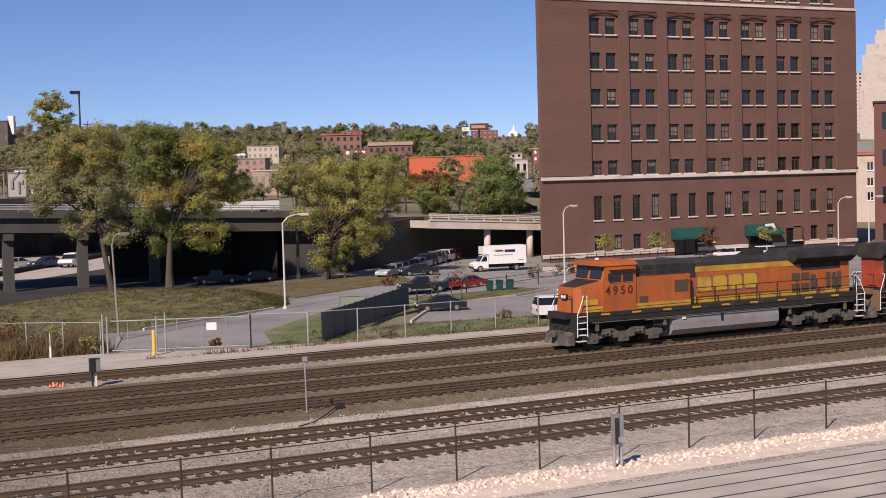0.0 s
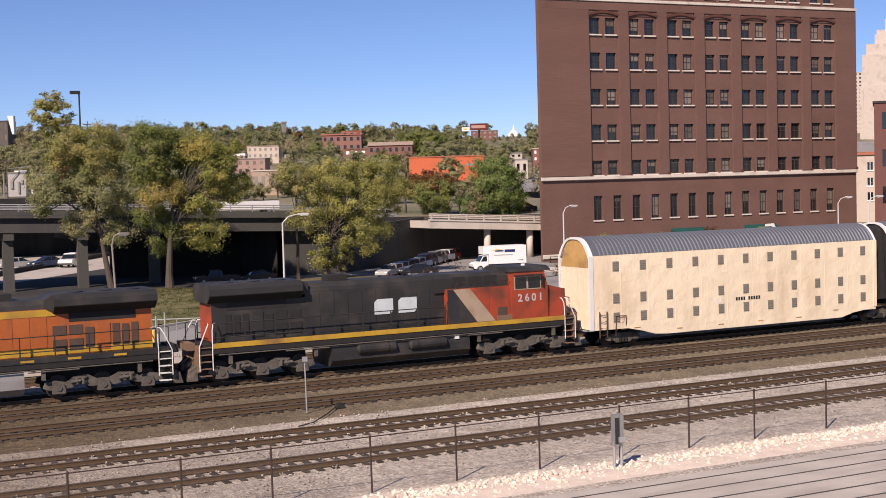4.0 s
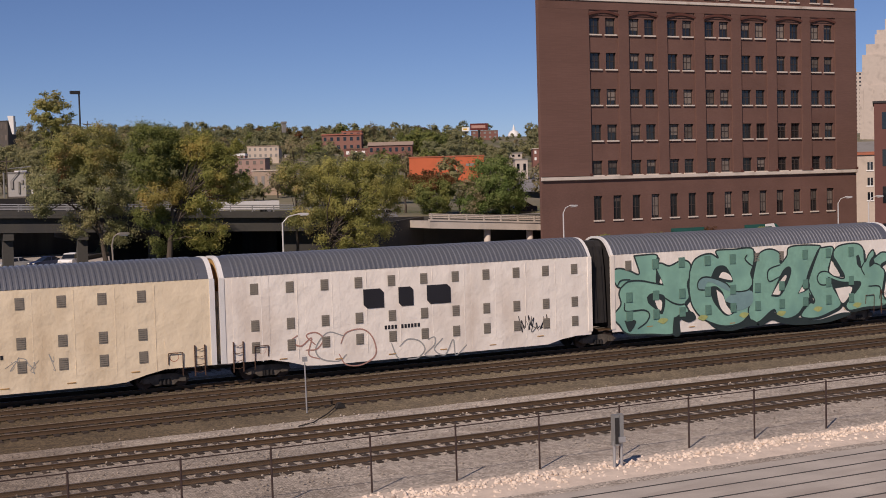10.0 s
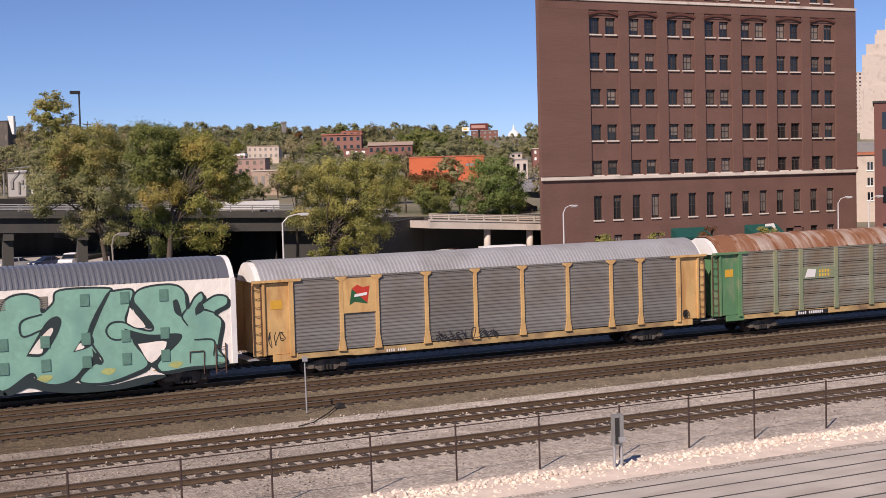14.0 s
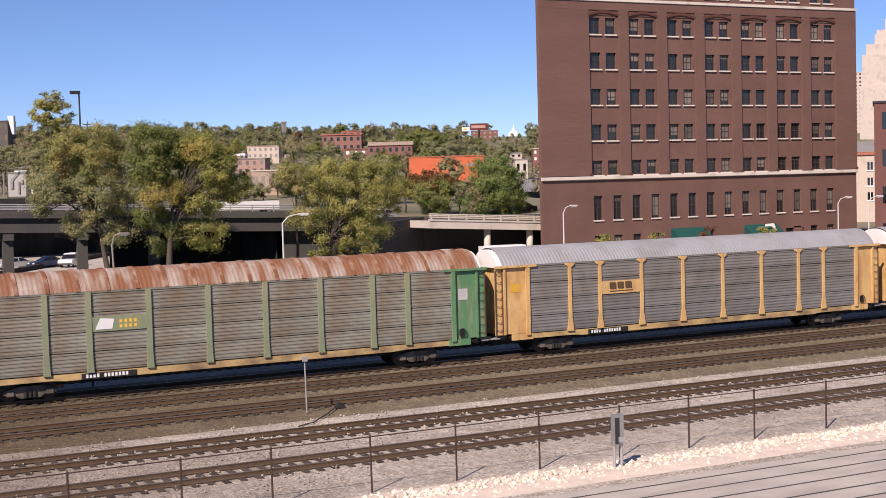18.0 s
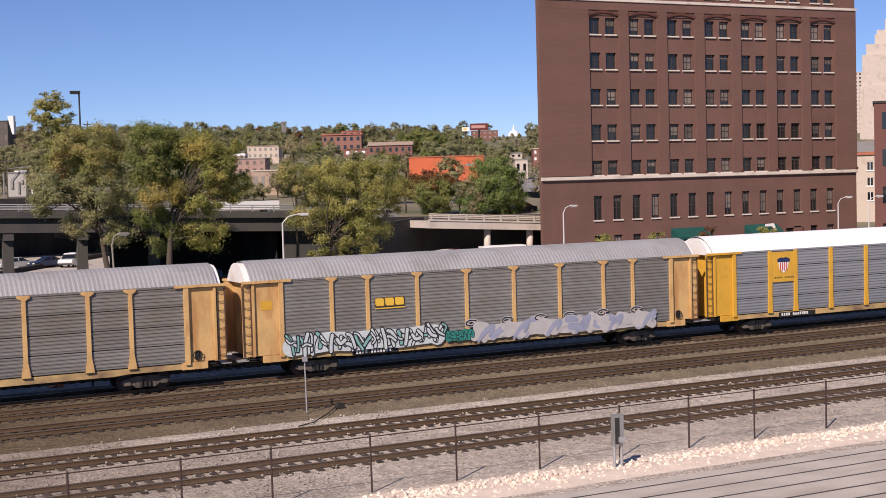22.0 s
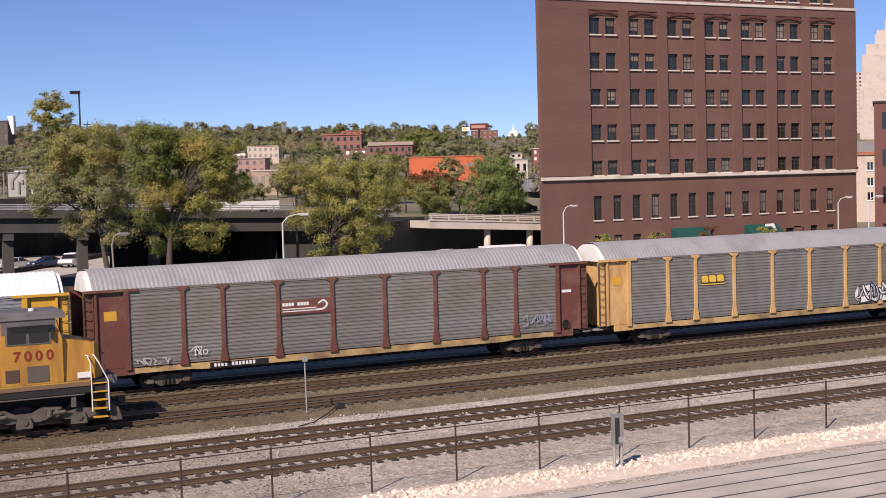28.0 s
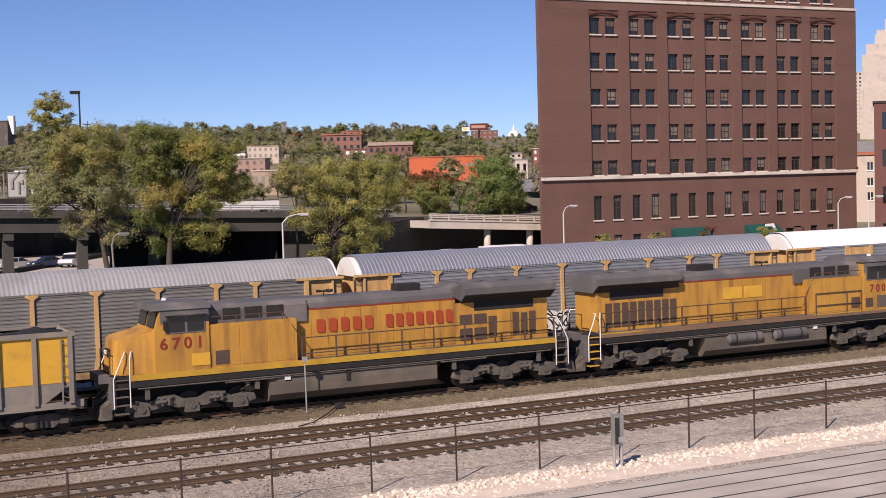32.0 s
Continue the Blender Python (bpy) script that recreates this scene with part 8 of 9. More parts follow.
    for k, (w0, z0, z1) in enumerate(((19.0, -20, 34.9), (17.6, 34.9, 51.3), (15.6, 51.3, 57.0), (11.2, 57.0, 62.4), (10.2, 62.4, 64.8), (6.0, 64.8, 70.8))):
        bm = B()
        box(bm, -w0, w0, -w0, w0, z0, z1)
        part("tier", bm, PALEWALL, t)
    for k in range(7):
        part("pilaster", boxm("pilaster", PALEWALL, -0.5, 0.5, -19.5, -19.0, -18, 32.9), PALEWALL, t, m=pose(-17.5 + 5.8 * k, 0, 0))
    house("pale slab tower with rows of balconies", (662.5, 681.2, 30), 77.1, 8.2, 14, PALEWALL, PALEWALL, 18, 3, "slab_tower", -45, base=30, category="tower")
    tn = house("tan plastered building with a tiled eave", (186.8, 191.0, -0.2), 13.2, 9.2, 14, BEIGE, GREYWALL, 0, 0, "tan_building", -40, gable=2.2)
    part("eave", boxm("eave", TERRACOTTA, -4.8, 4.8, -0.35, -0.02, 12.9, 13.5), TERRACOTTA, tn, "red tiled eave")
    for z in (4.2, 7.0, 10.0):
        for x, m in ((-2.6, SLATE), (0.9, GLASS_DARK), (3.2, GLASS_DARK)):
            wd = part("window", boxm("window", m, x - 0.5, x + 0.5, -0.07, 0.02, z, z + 1.5), m, tn)
            if m is GLASS_DARK:
                part("window_sill", boxm("window_sill", WHITE, x - 0.7, x + 0.7, -0.12, 0.02, z - 0.25, z - 0.01), WHITE, wd)
                part("mullion", boxm("mullion", WHITE, x - 0.05, x + 0.05, -0.1, -0.075, z, z + 1.5), WHITE, wd)
    house("dark brick building at the edge of the lot", (121.3, 117.9, -0.2), 17.8, 6.4, 9, RED_BRICK, BLACK, 4, 2, "corner_building", -45)
    # domed hall and billboards on the ridge
    d = thing("domed_hall", "white domed hall with a lantern on the ridge", "dome", pose(423.7, 741.6, 34.2))
    bm = B()
    tube(bm, (0, 0, -3), (0, 0, 3.2), 4.3, n=20)
    part("drum", bm, WHITE, d)
    bm = B()
    for k in range(6):
        a0, a1 = math.pi / 2 * k / 6, math.pi / 2 * (k + 1) / 6
        tube(bm, (0, 0, 3.2 + 4.8 * math.sin(a0)), (0, 0, 3.2 + 4.8 * math.sin(a1)), 4.1 * math.cos(a0), max(0.3, 4.1 * math.cos(a1)), n=20, caps=False)
    part("dome", bm, WHITE, d, smooth=True)
    bm = B()
    tube(bm, (0, 0, 7.8), (0, 0, 9.6), 0.9, 0.7, n=10)
    tube(bm, (0, 0, 9.6), (0, 0, 11.5), 0.6, 0.1, n=10)
    part("lantern", bm, WHITE, d)
    for (x, y, z), w, h, m1, m2 in (((304.0, 566.0, 34.6), 8.6, 3.2, MAROON, PINKLINE), ((298.2, 568.9, 34.2), 3.6, 1.9, WHITE, YELLOWP)):
        b = thing("billboard", "roadside billboard on a post on the ridge", "billboard", pose(x, y, z, 0, 0, -26.5), "ridge billboards")
        bm = B()
        tube(bm, (0, 0.3, -8), (0, 0.3, 0), 0.5, n=8)
        part("post", bm, BLACK, b)
        part("panel", boxm("panel", m1, -w / 2, w / 2, -0.2, 0.2, 0, h), m1, b)
        part("sign_band", boxm("sign_band", m2, -w / 2 + 0.6, w / 2 - 1.2, -0.26, -0.21, h * 0.3, h * 0.72), m2, b, "plain painted band")
    bm = B()
    box(bm, -0.7, 0.7, -0.7, 0.7, 0, 3.6)
    box(bm, -1.0, 1.0, -0.9, 0.9, 3.6, 4.4)
    solid("water_tank", bm, GREYWALL, "small roof tank rising over the ridge trees", "tank", m=pose(182, 505, 31.5))
    # street climbing the hill beside the brick block
    pts = [(118.0 + 1.0 * k * 8.4, 205.0 + k * 12.5) for k in range(12)]
    verts, faces = [], []
    for k, (x, y) in enumerate(pts):
        z = hill(y) + 0.75
        for o in (-3.4, 3.4):
            verts.append((x + o * 0.84, y - o * 0.55, z))
    for k in range(len(pts) - 1):
        faces.append((2 * k, 2 * k + 1, 2 * k + 3, 2 * k + 2))
    tagged(new("hill_street", from_arrays("hill_street", verts, faces, ASPHALT)), "grey street climbing the hill", "street", kind="structure")
# ---------------- fences, poles and yard things ----------------
FENCE_DARK = mat("fence_brown", (0.05, 0.032, 0.028), 0.6, 0.2, var=0.15, scale=3)
GATEGREY = mat("gate_grey", (0.30, 0.335, 0.30), 0.6, 0.1, var=0.2, scale=1.5, dirt=(0.22, 0.2, 0.16), amount=0.3, dirt_scale=2)
FENCE_WIRE = mat("fence_wire", (0.13, 0.115, 0.10), 0.7, 0.1, var=0.1, scale=3)


def wire_mesh(length, height, cell, w, material):
    """Chain-link: slanting flat wires both ways."""
    verts, faces = [], []

    def strip(x0, z0, x1, z1, y):
        d = Vector((x1 - x0, z1 - z0)).normalized()
        n = Vector((-d.y, d.x)) * w / 2
        k = len(verts)
        verts.extend([(x0 + n.x, y, z0 + n.y), (x0 - n.x, y, z0 - n.y), (x1 - n.x, y, z1 - n.y), (x1 + n.x, y, z1 + n.y)])
        faces.append((k, k + 1, k + 2, k + 3))
    x = -height
    while x < length:
        a, b = max(x, 0), min(x + height, length)
        if b > a:
            strip(a, a - x, b, b - x, 0.0)
            strip(a, height - (a - x), b, height - (b - x), 0.006)
        x += cell
    return from_arrays("wire_mesh", verts, faces, material)


def chain_fence(label, pts, height, spacing, post_mat, wire_mat, r=0.035, cell=0.11, wire=0.008, mesh=True, top=True, name="chain_link_fence", stops=None):
    ob = thing(name, label, "fence")
    for (xa, ya), (xb, yb) in zip(pts, pts[1:]):
        d = Vector((xb - xa, yb - ya, 0))
        L = d.length
        n = max(1, round(L / spacing))
        turn = math.degrees(math.atan2(d.y, d.x))
        bm = B()
        tube(bm, (0, 0, -0.4), (0, 0, height), r, n=8)
        tube(bm, (0, 0, height), (0, 0, height + 0.05), r * 1.3, r * 0.4, n=8)
        pm = mesh_of("post", bm, post_mat)
        for f in ([(x - xa) / L for x in stops] if stops else [k / n for k in range(n + 1)]):
            p = Vector((xa, ya, 0)) + d * f
            part("post", pm, post_mat, ob, m=pose(p.x, p.y, -0.1, rng.uniform(-0.6, 0.6), rng.uniform(-0.8, 0.8), 0))
        if top:
            bm = B()
            tube(bm, (0, 0, height - 0.12), (L, 0, height - 0.12), r * 0.65, n=6)
            part("top_rail", bm, post_mat, ob, m=pose(xa, ya, 0, 0, 0, turn))
        if mesh:
            tagged(part("wire_mesh", wire_mesh(L, height - 0.15, cell, wire, wire_mat), wire_mat, ob, "woven wire mesh", m=pose(xa, ya, -0.02, 0, 0, turn)), kind="stuff")
    return ob


def build_fences():
    chain_fence("brown posted chain-link fence along the tracks", [(-32.6, 38.05), (62.9, 38.05)], 1.78, 3.08, FENCE_DARK, FENCE_WIRE, 0.033, 0.085, 0.003, stops=[-32.4 + 3.2 * k for k in range(12)] + [6.87, 10.14, 12.96, 16.26, 19.28, 22.43, 25.67, 28.65, 31.63, 35.09] + [38.3 + 3.2 * k for k in range(8)])
    chain_fence("grey chain-link fence beside the service road", [(-20, 90.5), (12.8, 82.4), (16.6, 79.4)], 1.95, 2.6, STEEL, FENCE_WIRE, 0.04, 0.16, 0.004)
    chain_fence("grey chain-link fence along the grass strip", [(24.9, 76.3), (28.1, 74.9), (44.5, 75.2)], 2.1, 3.3, STEEL, FENCE_WIRE, 0.045, 0.16, 0.004)
    # sliding gate
    g = thing("sliding_gate", "grey-green pipe gate with a blank sign across the lane", "gate")
    a, b = Vector((16.7, 79.2, 0)), Vector((24.9, 76.2, 0))
    for z in (0.12, 1.88):
        bm = B()
        tube(bm, a + Vector((0.5, -0.15, z)), b + Vector((0, 0, z)), 0.042, n=8)
        part("gate_rail", bm, GATEGREY, g)
    for t, h in ((0.0, 2.35), (0.03, 2.2), (0.36, 2.1), (0.42, 2.3), (1.0, 2.0)):
        p = a.lerp(b, t)
        bm = B()
        tube(bm, (p.x, p.y, -0.3), (p.x, p.y, h), 0.055, n=8)
        part("gate_post", bm, GATEGREY if t < 1 else BLACK, g)
    for k in range(1, 6):
        p = a.lerp(b, k / 6)
        bm = B()
        tube(bm, (p.x, p.y, 0.12), (p.x, p.y, 1.88), 0.02, n=6)
        part("gate_bar", bm, STEEL, g)
    p = a.lerp(b, 0.735)
    part("sign", boxm("sign", WHITE, -0.3, 0.3, -0.08, -0.06, 1.15, 1.6), WHITE, g, "blank white sign", m=pose(p.x, p.y, 0, 0, 0, -20))
    bm = B()
    tube(bm, (0, 0, -0.3), (0, 0, 1.42), 0.11, n=12)
    tube(bm, (0, 0, 1.42), (0, 0, 1.5), 0.11, 0.04, n=12)
    solid("bollard", bm, YELLOWPOST, "faded yellow steel bollard by the gate", "bollard", m=pose(19.1, 76.6, -0.05))
    # fabric-covered fence that runs back towards the lot
    f = thing("screened_fence", "dark fabric screened fence beside the lane", "fence")
    a, b = Vector((29.6, 76.4)), Vector((43.6, 93.6))
    n = 9
    for k in range(n):
        p, q = a.lerp(b, k / n), a.lerp(b, (k + 1) / n)
        d = (q - p).normalized()
        m = Vector((-d.y, d.x)) * 0.02
        bm = B()
        h0, h1 = lerp(1.75, 1.6, k / n), lerp(1.75, 1.6, (k + 1) / n)
        lo = [bm.verts.new((v.x, v.y, -0.05)) for v in (p - m, q - m, q + m, p + m)]
        hi = [bm.verts.new((v.x, v.y, z)) for v, z in zip((p - m, q - m, q + m, p + m), (h0, h1, h1, h0))]
        for i in range(4):
            bm.faces.new((lo[i], lo[(i + 1) % 4], hi[(i + 1) % 4], hi[i]))
        bm.faces.new(hi)
        part("fabric_panel", bm, RUBBERMESH, f)
        bm = B()
        tube(bm, (p.x, p.y, -0.3), (p.x, p.y, h0 + 0.08), 0.04, n=6)
        part("post", bm, BLACK, f)
    # low black railing round the lot island
    r = thing("iron_railing", "low black iron railing round the lot island", "railing")
    line = [(45.0, 95.0), (48.5, 98.3), (52.5, 100.8), (57.6, 102.8), (62.5, 105.5), (70.0, 109.5)]
    for (xa, ya), (xb, yb) in zip(line, line[1:]):
        for z in (0.5, 1.05):
            bm = B()
            tube(bm, (xa, ya, z), (xb, yb, z), 0.025, n=5)
            part("rail", bm, BLACK, r)
        bm = B()
        tube(bm, (xa, ya, -0.1), (xa, ya, 1.25), 0.05, n=6)
        part("post", bm, BLACK, r)


def street_lamp(label, x, y, h, arm, turn=0.0, lean=0.0, mt=None, low=False):
    mt = mt or WHITEPOLE
    ob = thing("street_lamp", label, "street lamp", pose(x, y, -0.1, 0, lean, turn), "street lamps")
    bm = B()
    tube(bm, (0, 0, 0), (0, 0, h - 0.6), 0.095, 0.06, n=8)
    part("pole", bm, mt, ob)
    bm = B()
    tube(bm, (0, 0, -0.05), (0, 0, 0.25), 0.2, 0.16, n=8)
    part("base", bm, mt, ob)
    bm = B()
    path(bm, [(0, 0, h - 0.65), (arm * 0.35, 0, h - 0.15), (arm, 0, h + 0.05)], 0.045, 6)
    part("arm", bm, mt, ob)
    bm = B()
    prism(bm, [(arm - 0.1, h + 0.0), (arm + 0.15, h + 0.12), (arm + 0.7, h + 0.1), (arm + 0.8, h - 0.02), (arm + 0.4, h - 0.08)], -0.16, 0.16, "y")
    hd = part("head", bm, mt, ob)
    part("lens", boxm("lens", LENS, arm + 0.1, arm + 0.65, -0.12, 0.12, h - 0.11, h - 0.07), LENS, hd)
    return ob


WHITEPOLE = mat("pole_white", (0.60, 0.58, 0.55), 0.5, 0.2, var=0.08)


LAMPGREY = mat("lamp_weathered", (0.27, 0.24, 0.20), 0.7, 0.1, var=0.2, scale=1.2)


def build_poles():
    street_lamp("pale steel street lamp beside the lane", 35.4, 99.3, 7.5, 1.35, -10)
    street_lamp("leaning weathered street lamp on the grass bank", 19.25, 86.3, 6.9, 0.45, 10, -2.2, LAMPGREY)
    street_lamp("pale steel street lamp in the car park", 64.9, 104.7, 7.2, 0.75, 0)
    street_lamp("pale steel street lamp before the brick block", 102.8, 109.2, 6.9, 0.95, -10)
    street_lamp("pale steel street lamp at the corner", 98.6, 100.4, 7.1, 0.9, -10)
    bm = B()
    tube(bm, (0, 0, 0), (0, 0, 13.6), 0.12, 0.09, n=8)
    box(bm, -0.95, 0.1, -0.25, 0.25, 13.4, 13.75)
    solid("light_mast", bm, STEEL_DARK, "tall dark light mast on the viaduct", "light mast", m=pose(29.6, 147.6, 7.0))
    # short signal post between tracks
    s = thing("track_marker", "thin grey marker post with a small box head", "marker post", pose(19.9, 53.5, -0.2))
    bm = B()
    tube(bm, (0, 0, 0), (-0.03, 0, 2.2), 0.035, 0.03, n=6)
    part("post", bm, STEEL, s)
    part("head", boxm("head", STEEL, -0.12, 0.08, -0.07, 0.07, 2.25, 2.45), STEEL, s)
    # switch rod and lump lying between tracks
    sw = thing("switch_machine", "dark iron switch machine with a rod on the ballast", "switch machine", pose(21.6, 53.9, -0.2))
    bm = B()
    prism(bm, [(-0.22, 0), (0.22, 0), (0.18, 0.14), (0.06, 0.24), (-0.12, 0.2)], -0.14, 0.14, "y")
    part("case", bm, UNDER, sw)
    bm = B()
    path(bm, [(-0.3, -0.2, 0.08), (-1.2, -1.5, 0.06), (-2.4, -3.0, 0.05), (-3.2, -3.4, 0.04)], 0.03, 6)
    part("cable", bm, UNDER, sw)
    # trackside cabinet on two legs
    c = thing("signal_cabinet", "grey steel signal cabinet on pipe legs by the fence", "cabinet", pose(24.55, 36.5, -0.15, 0, 0, -8))
    for x in (-0.13, 0.13):
        bm = B()
        tube(bm, (x, 0, 0), (x, 0, 1.0), 0.05, n=8)
        part("leg", bm, STEEL, c)
    part("body", boxm("body", CABGREY, -0.17, 0.0, -0.14, 0.14, 0.85, 1.88), CABGREY, c)
    part("body", boxm("body", CABGREY, 0.03, 0.18, -0.11, 0.11, 0.95, 1.9), STEEL, c)
    part("door", boxm("door", STEEL_DARK, -0.155, -0.015, -0.155, -0.142, 0.92, 1.8), STEEL_DARK, c)
    part("junction_box", boxm("junction_box", STEEL, -0.05, 0.18, -0.24, -0.17, 0.98, 1.16), STEEL, c)
    part("foot", boxm("foot", CONCRETE, -0.28, 0.3, -0.2, 0.2, -0.05, 0.05), CONCRETE, c)
    # relay box beyond the main tracks
    b = thing("relay_box", "dark grey relay box on a white post", "relay box", pose(13.75, 67.3, -0.2))
    part("post", boxm("post", WHITE, -0.05, 0.06, -0.05, 0.05, 0, 0.8), WHITE, b)
    part("body", boxm("body", STEEL_DARK, -0.28, 0.22, -0.2, 0.2, 0.72, 1.42), STEEL_DARK, b)
    part("door", boxm("door", CABGREY, 0.0, 0.21, -0.215, -0.202, 0.76, 1.38), CABGREY, b)
    part("leg", boxm("leg", STEEL_DARK, -0.2, -0.12, -0.05, 0.05, 0, 0.75), STEEL_DARK, b)
    bm = B()
    r = random.Random(2)
    for k in range(5):
        tube(bm, (-0.3 + 0.15 * k, r.uniform(-0.1, 0.1), 0.0), (-0.32 + 0.16 * k, r.uniform(-0.15, 0.15), r.uniform(0.12, 0.26)), 0.09, 0.05, n=7)
    solid("orange_marker", bm, mat("marker_orange", (0.75, 0.26, 0.12), 0.6, var=0.1), "crumpled orange plastic marker by the siding", "marker", m=pose(12.0, 68.3, -0.2))
    bm = B()
    tube(bm, (0, 0, 0), (0, 0, 0.7), 0.06, n=8)
    tube(bm, (0, 0, 0.7), (0, 0, 1.5), 0.025, n=6)
    solid("pipe_stub", bm, WHITE, "white pipe stub with a thin rod by the fence", "pipe", m=pose(13.7, 79.6, -0.1))


CABGREY = mat("cabinet_grey", (0.26, 0.26, 0.25), 0.55, 0.3, var=0.15, scale=2)


# ---------------- parked vehicles ----------------
PAINTS = {k: mat("car_" + k, c, 0.3, var=0.03, scale=2, bump=0.0, spec=0.6) for k, c in dict(black=(0.012, 0.013, 0.018), white=(0.74, 0.74, 0.73), silver=(0.42, 0.42, 0.40), red=(0.17, 0.014, 0.014), navy=(0.022, 0.03, 0.07), grey=(0.13, 0.135, 0.14), tan=(0.36, 0.31, 0.24), green=(0.02, 0.06, 0.045)).items()}
CHROME = mat("rim_alloy", (0.5, 0.5, 0.5), 0.35, 0.8, var=0.05)
TAIL = mat("tail_lamp", (0.4, 0.01, 0.01), 0.3, var=0.03)


def wheel_parts(ob, pts, half, r):
    bm = B()
    tube(bm, (0, -0.11, 0), (0, 0.11, 0), r, n=16)
    ty = mesh_of("tyre", bm, TREADS)
    bm = B()
    tube(bm, (0, -0.125, 0), (0, 0.125, 0), r * 0.62, n=12)
    rm = mesh_of("rim", bm, CHROME)
    for x in pts:
        for s in (-1, 1):
            w = part("wheel", ty, TREADS, ob, m=pose(x, s * (half - 0.12), r))
            part("rim", rm, CHROME, w)


def car(label, paint, x, y, turn, kind="sedan", group="parked cars", scale=1.0):
    """Front to -x."""
    ob = thing({"sedan": "parked_car", "suv": "parked_suv", "pickup": "pickup_truck"}[kind], label, "car", pose(x, y, -0.06, 0, 0, turn) @ Matrix.Scale(scale, 4), group)
    m = PAINTS[paint]
    h = 0.88
    if kind == "sedan":
        body = [(-2.3, 0.28), (-2.35, 0.55), (-2.2, 0.72), (-1.2, 0.92), (1.5, 0.98), (2.2, 0.95), (2.35, 0.6), (2.3, 0.28)]
        glass = [(-1.15, 0.93), (-0.35, 1.38), (0.75, 1.42), (1.65, 0.98)]
        roof = [(-0.4, 1.37), (-0.3, 1.43), (0.75, 1.45), (0.85, 1.38)]
        wb, r = (-1.38, 1.35), 0.32
    elif kind == "suv":
        h = 0.95
        body = [(-2.35, 0.38), (-2.4, 0.75), (-2.25, 1.0), (-1.25, 1.1), (2.3, 1.12), (2.38, 0.8), (2.35, 0.38)]
        glass = [(-1.25, 1.1), (-0.65, 1.66), (2.1, 1.7), (2.3, 1.12)]
        roof = [(-0.72, 1.65), (-0.55, 1.76), (2.05, 1.78), (2.15, 1.68)]
        wb, r = (-1.4, 1.4), 0.37
    else:
        h = 0.98
        body = [(-2.8, 0.42), (-2.85, 0.8), (-2.7, 1.0), (-1.4, 1.08), (2.75, 1.05), (2.8, 0.42)]
        glass = [(-1.4, 1.08), (-0.75, 1.68), (0.55, 1.72), (0.75, 1.06)]
        roof = [(-0.8, 1.67), (-0.65, 1.76), (0.5, 1.78), (0.62, 1.68)]
        wb, r = (-1.8, 1.75), 0.38
    bm = B()
    prism(bm, body, -h, h, "y")
    part("body", bm, m, ob)
    bm = B()
    n = len(glass)
    A = [bm.verts.new((px, -h + (0.06 if pz < 1.2 else 0.22), pz)) for px, pz in glass]
    C = [bm.verts.new((px, h - (0.06 if pz < 1.2 else 0.22), pz)) for px, pz in glass]
    for i in range(n):
        bm.faces.new((A[i], A[(i + 1) % n], C[(i + 1) % n], C[i]))
    bm.faces.new(A[::-1])
    bm.faces.new(C)
    part("glasshouse", bm, GLASS_DARK, ob)
    bm = B()
    prism(bm, roof, -h + 0.2, h - 0.2, "y")
    part("roof", bm, m, ob)
    x0 = body[1][0]
    for s in (-1, 1):
        part("headlight", boxm("headlight", LENS, x0 - 0.01, x0 + 0.2, s * (h - 0.25) - 0.17, s * (h - 0.25) + 0.17, body[1][1] + 0.02, body[1][1] + 0.16), LENS, ob)
        part("tail_lamp", boxm("tail_lamp", TAIL, -x0 - 0.12, -x0 + 0.02, s * (h - 0.2) - 0.14, s * (h - 0.2) + 0.14, 0.68, 0.85), TAIL, ob)
        px = glass[2][0] * 0.3
        part("pillar", boxm("pillar", m, px - 0.04, px + 0.06, s * (h - 0.14) - 0.075, s * (h - 0.14) + 0.075, glass[0][1], glass[2][1]), m, ob)
    part("bumper", boxm("bumper", m if kind == "sedan" else STEEL_DARK, x0 - 0.07, x0 + 0.15, -h + 0.05, h - 0.05, body[0][1] + 0.02, body[0][1] + 0.2), m, ob)
    wheel_parts(ob, wb, h, r)
    return ob


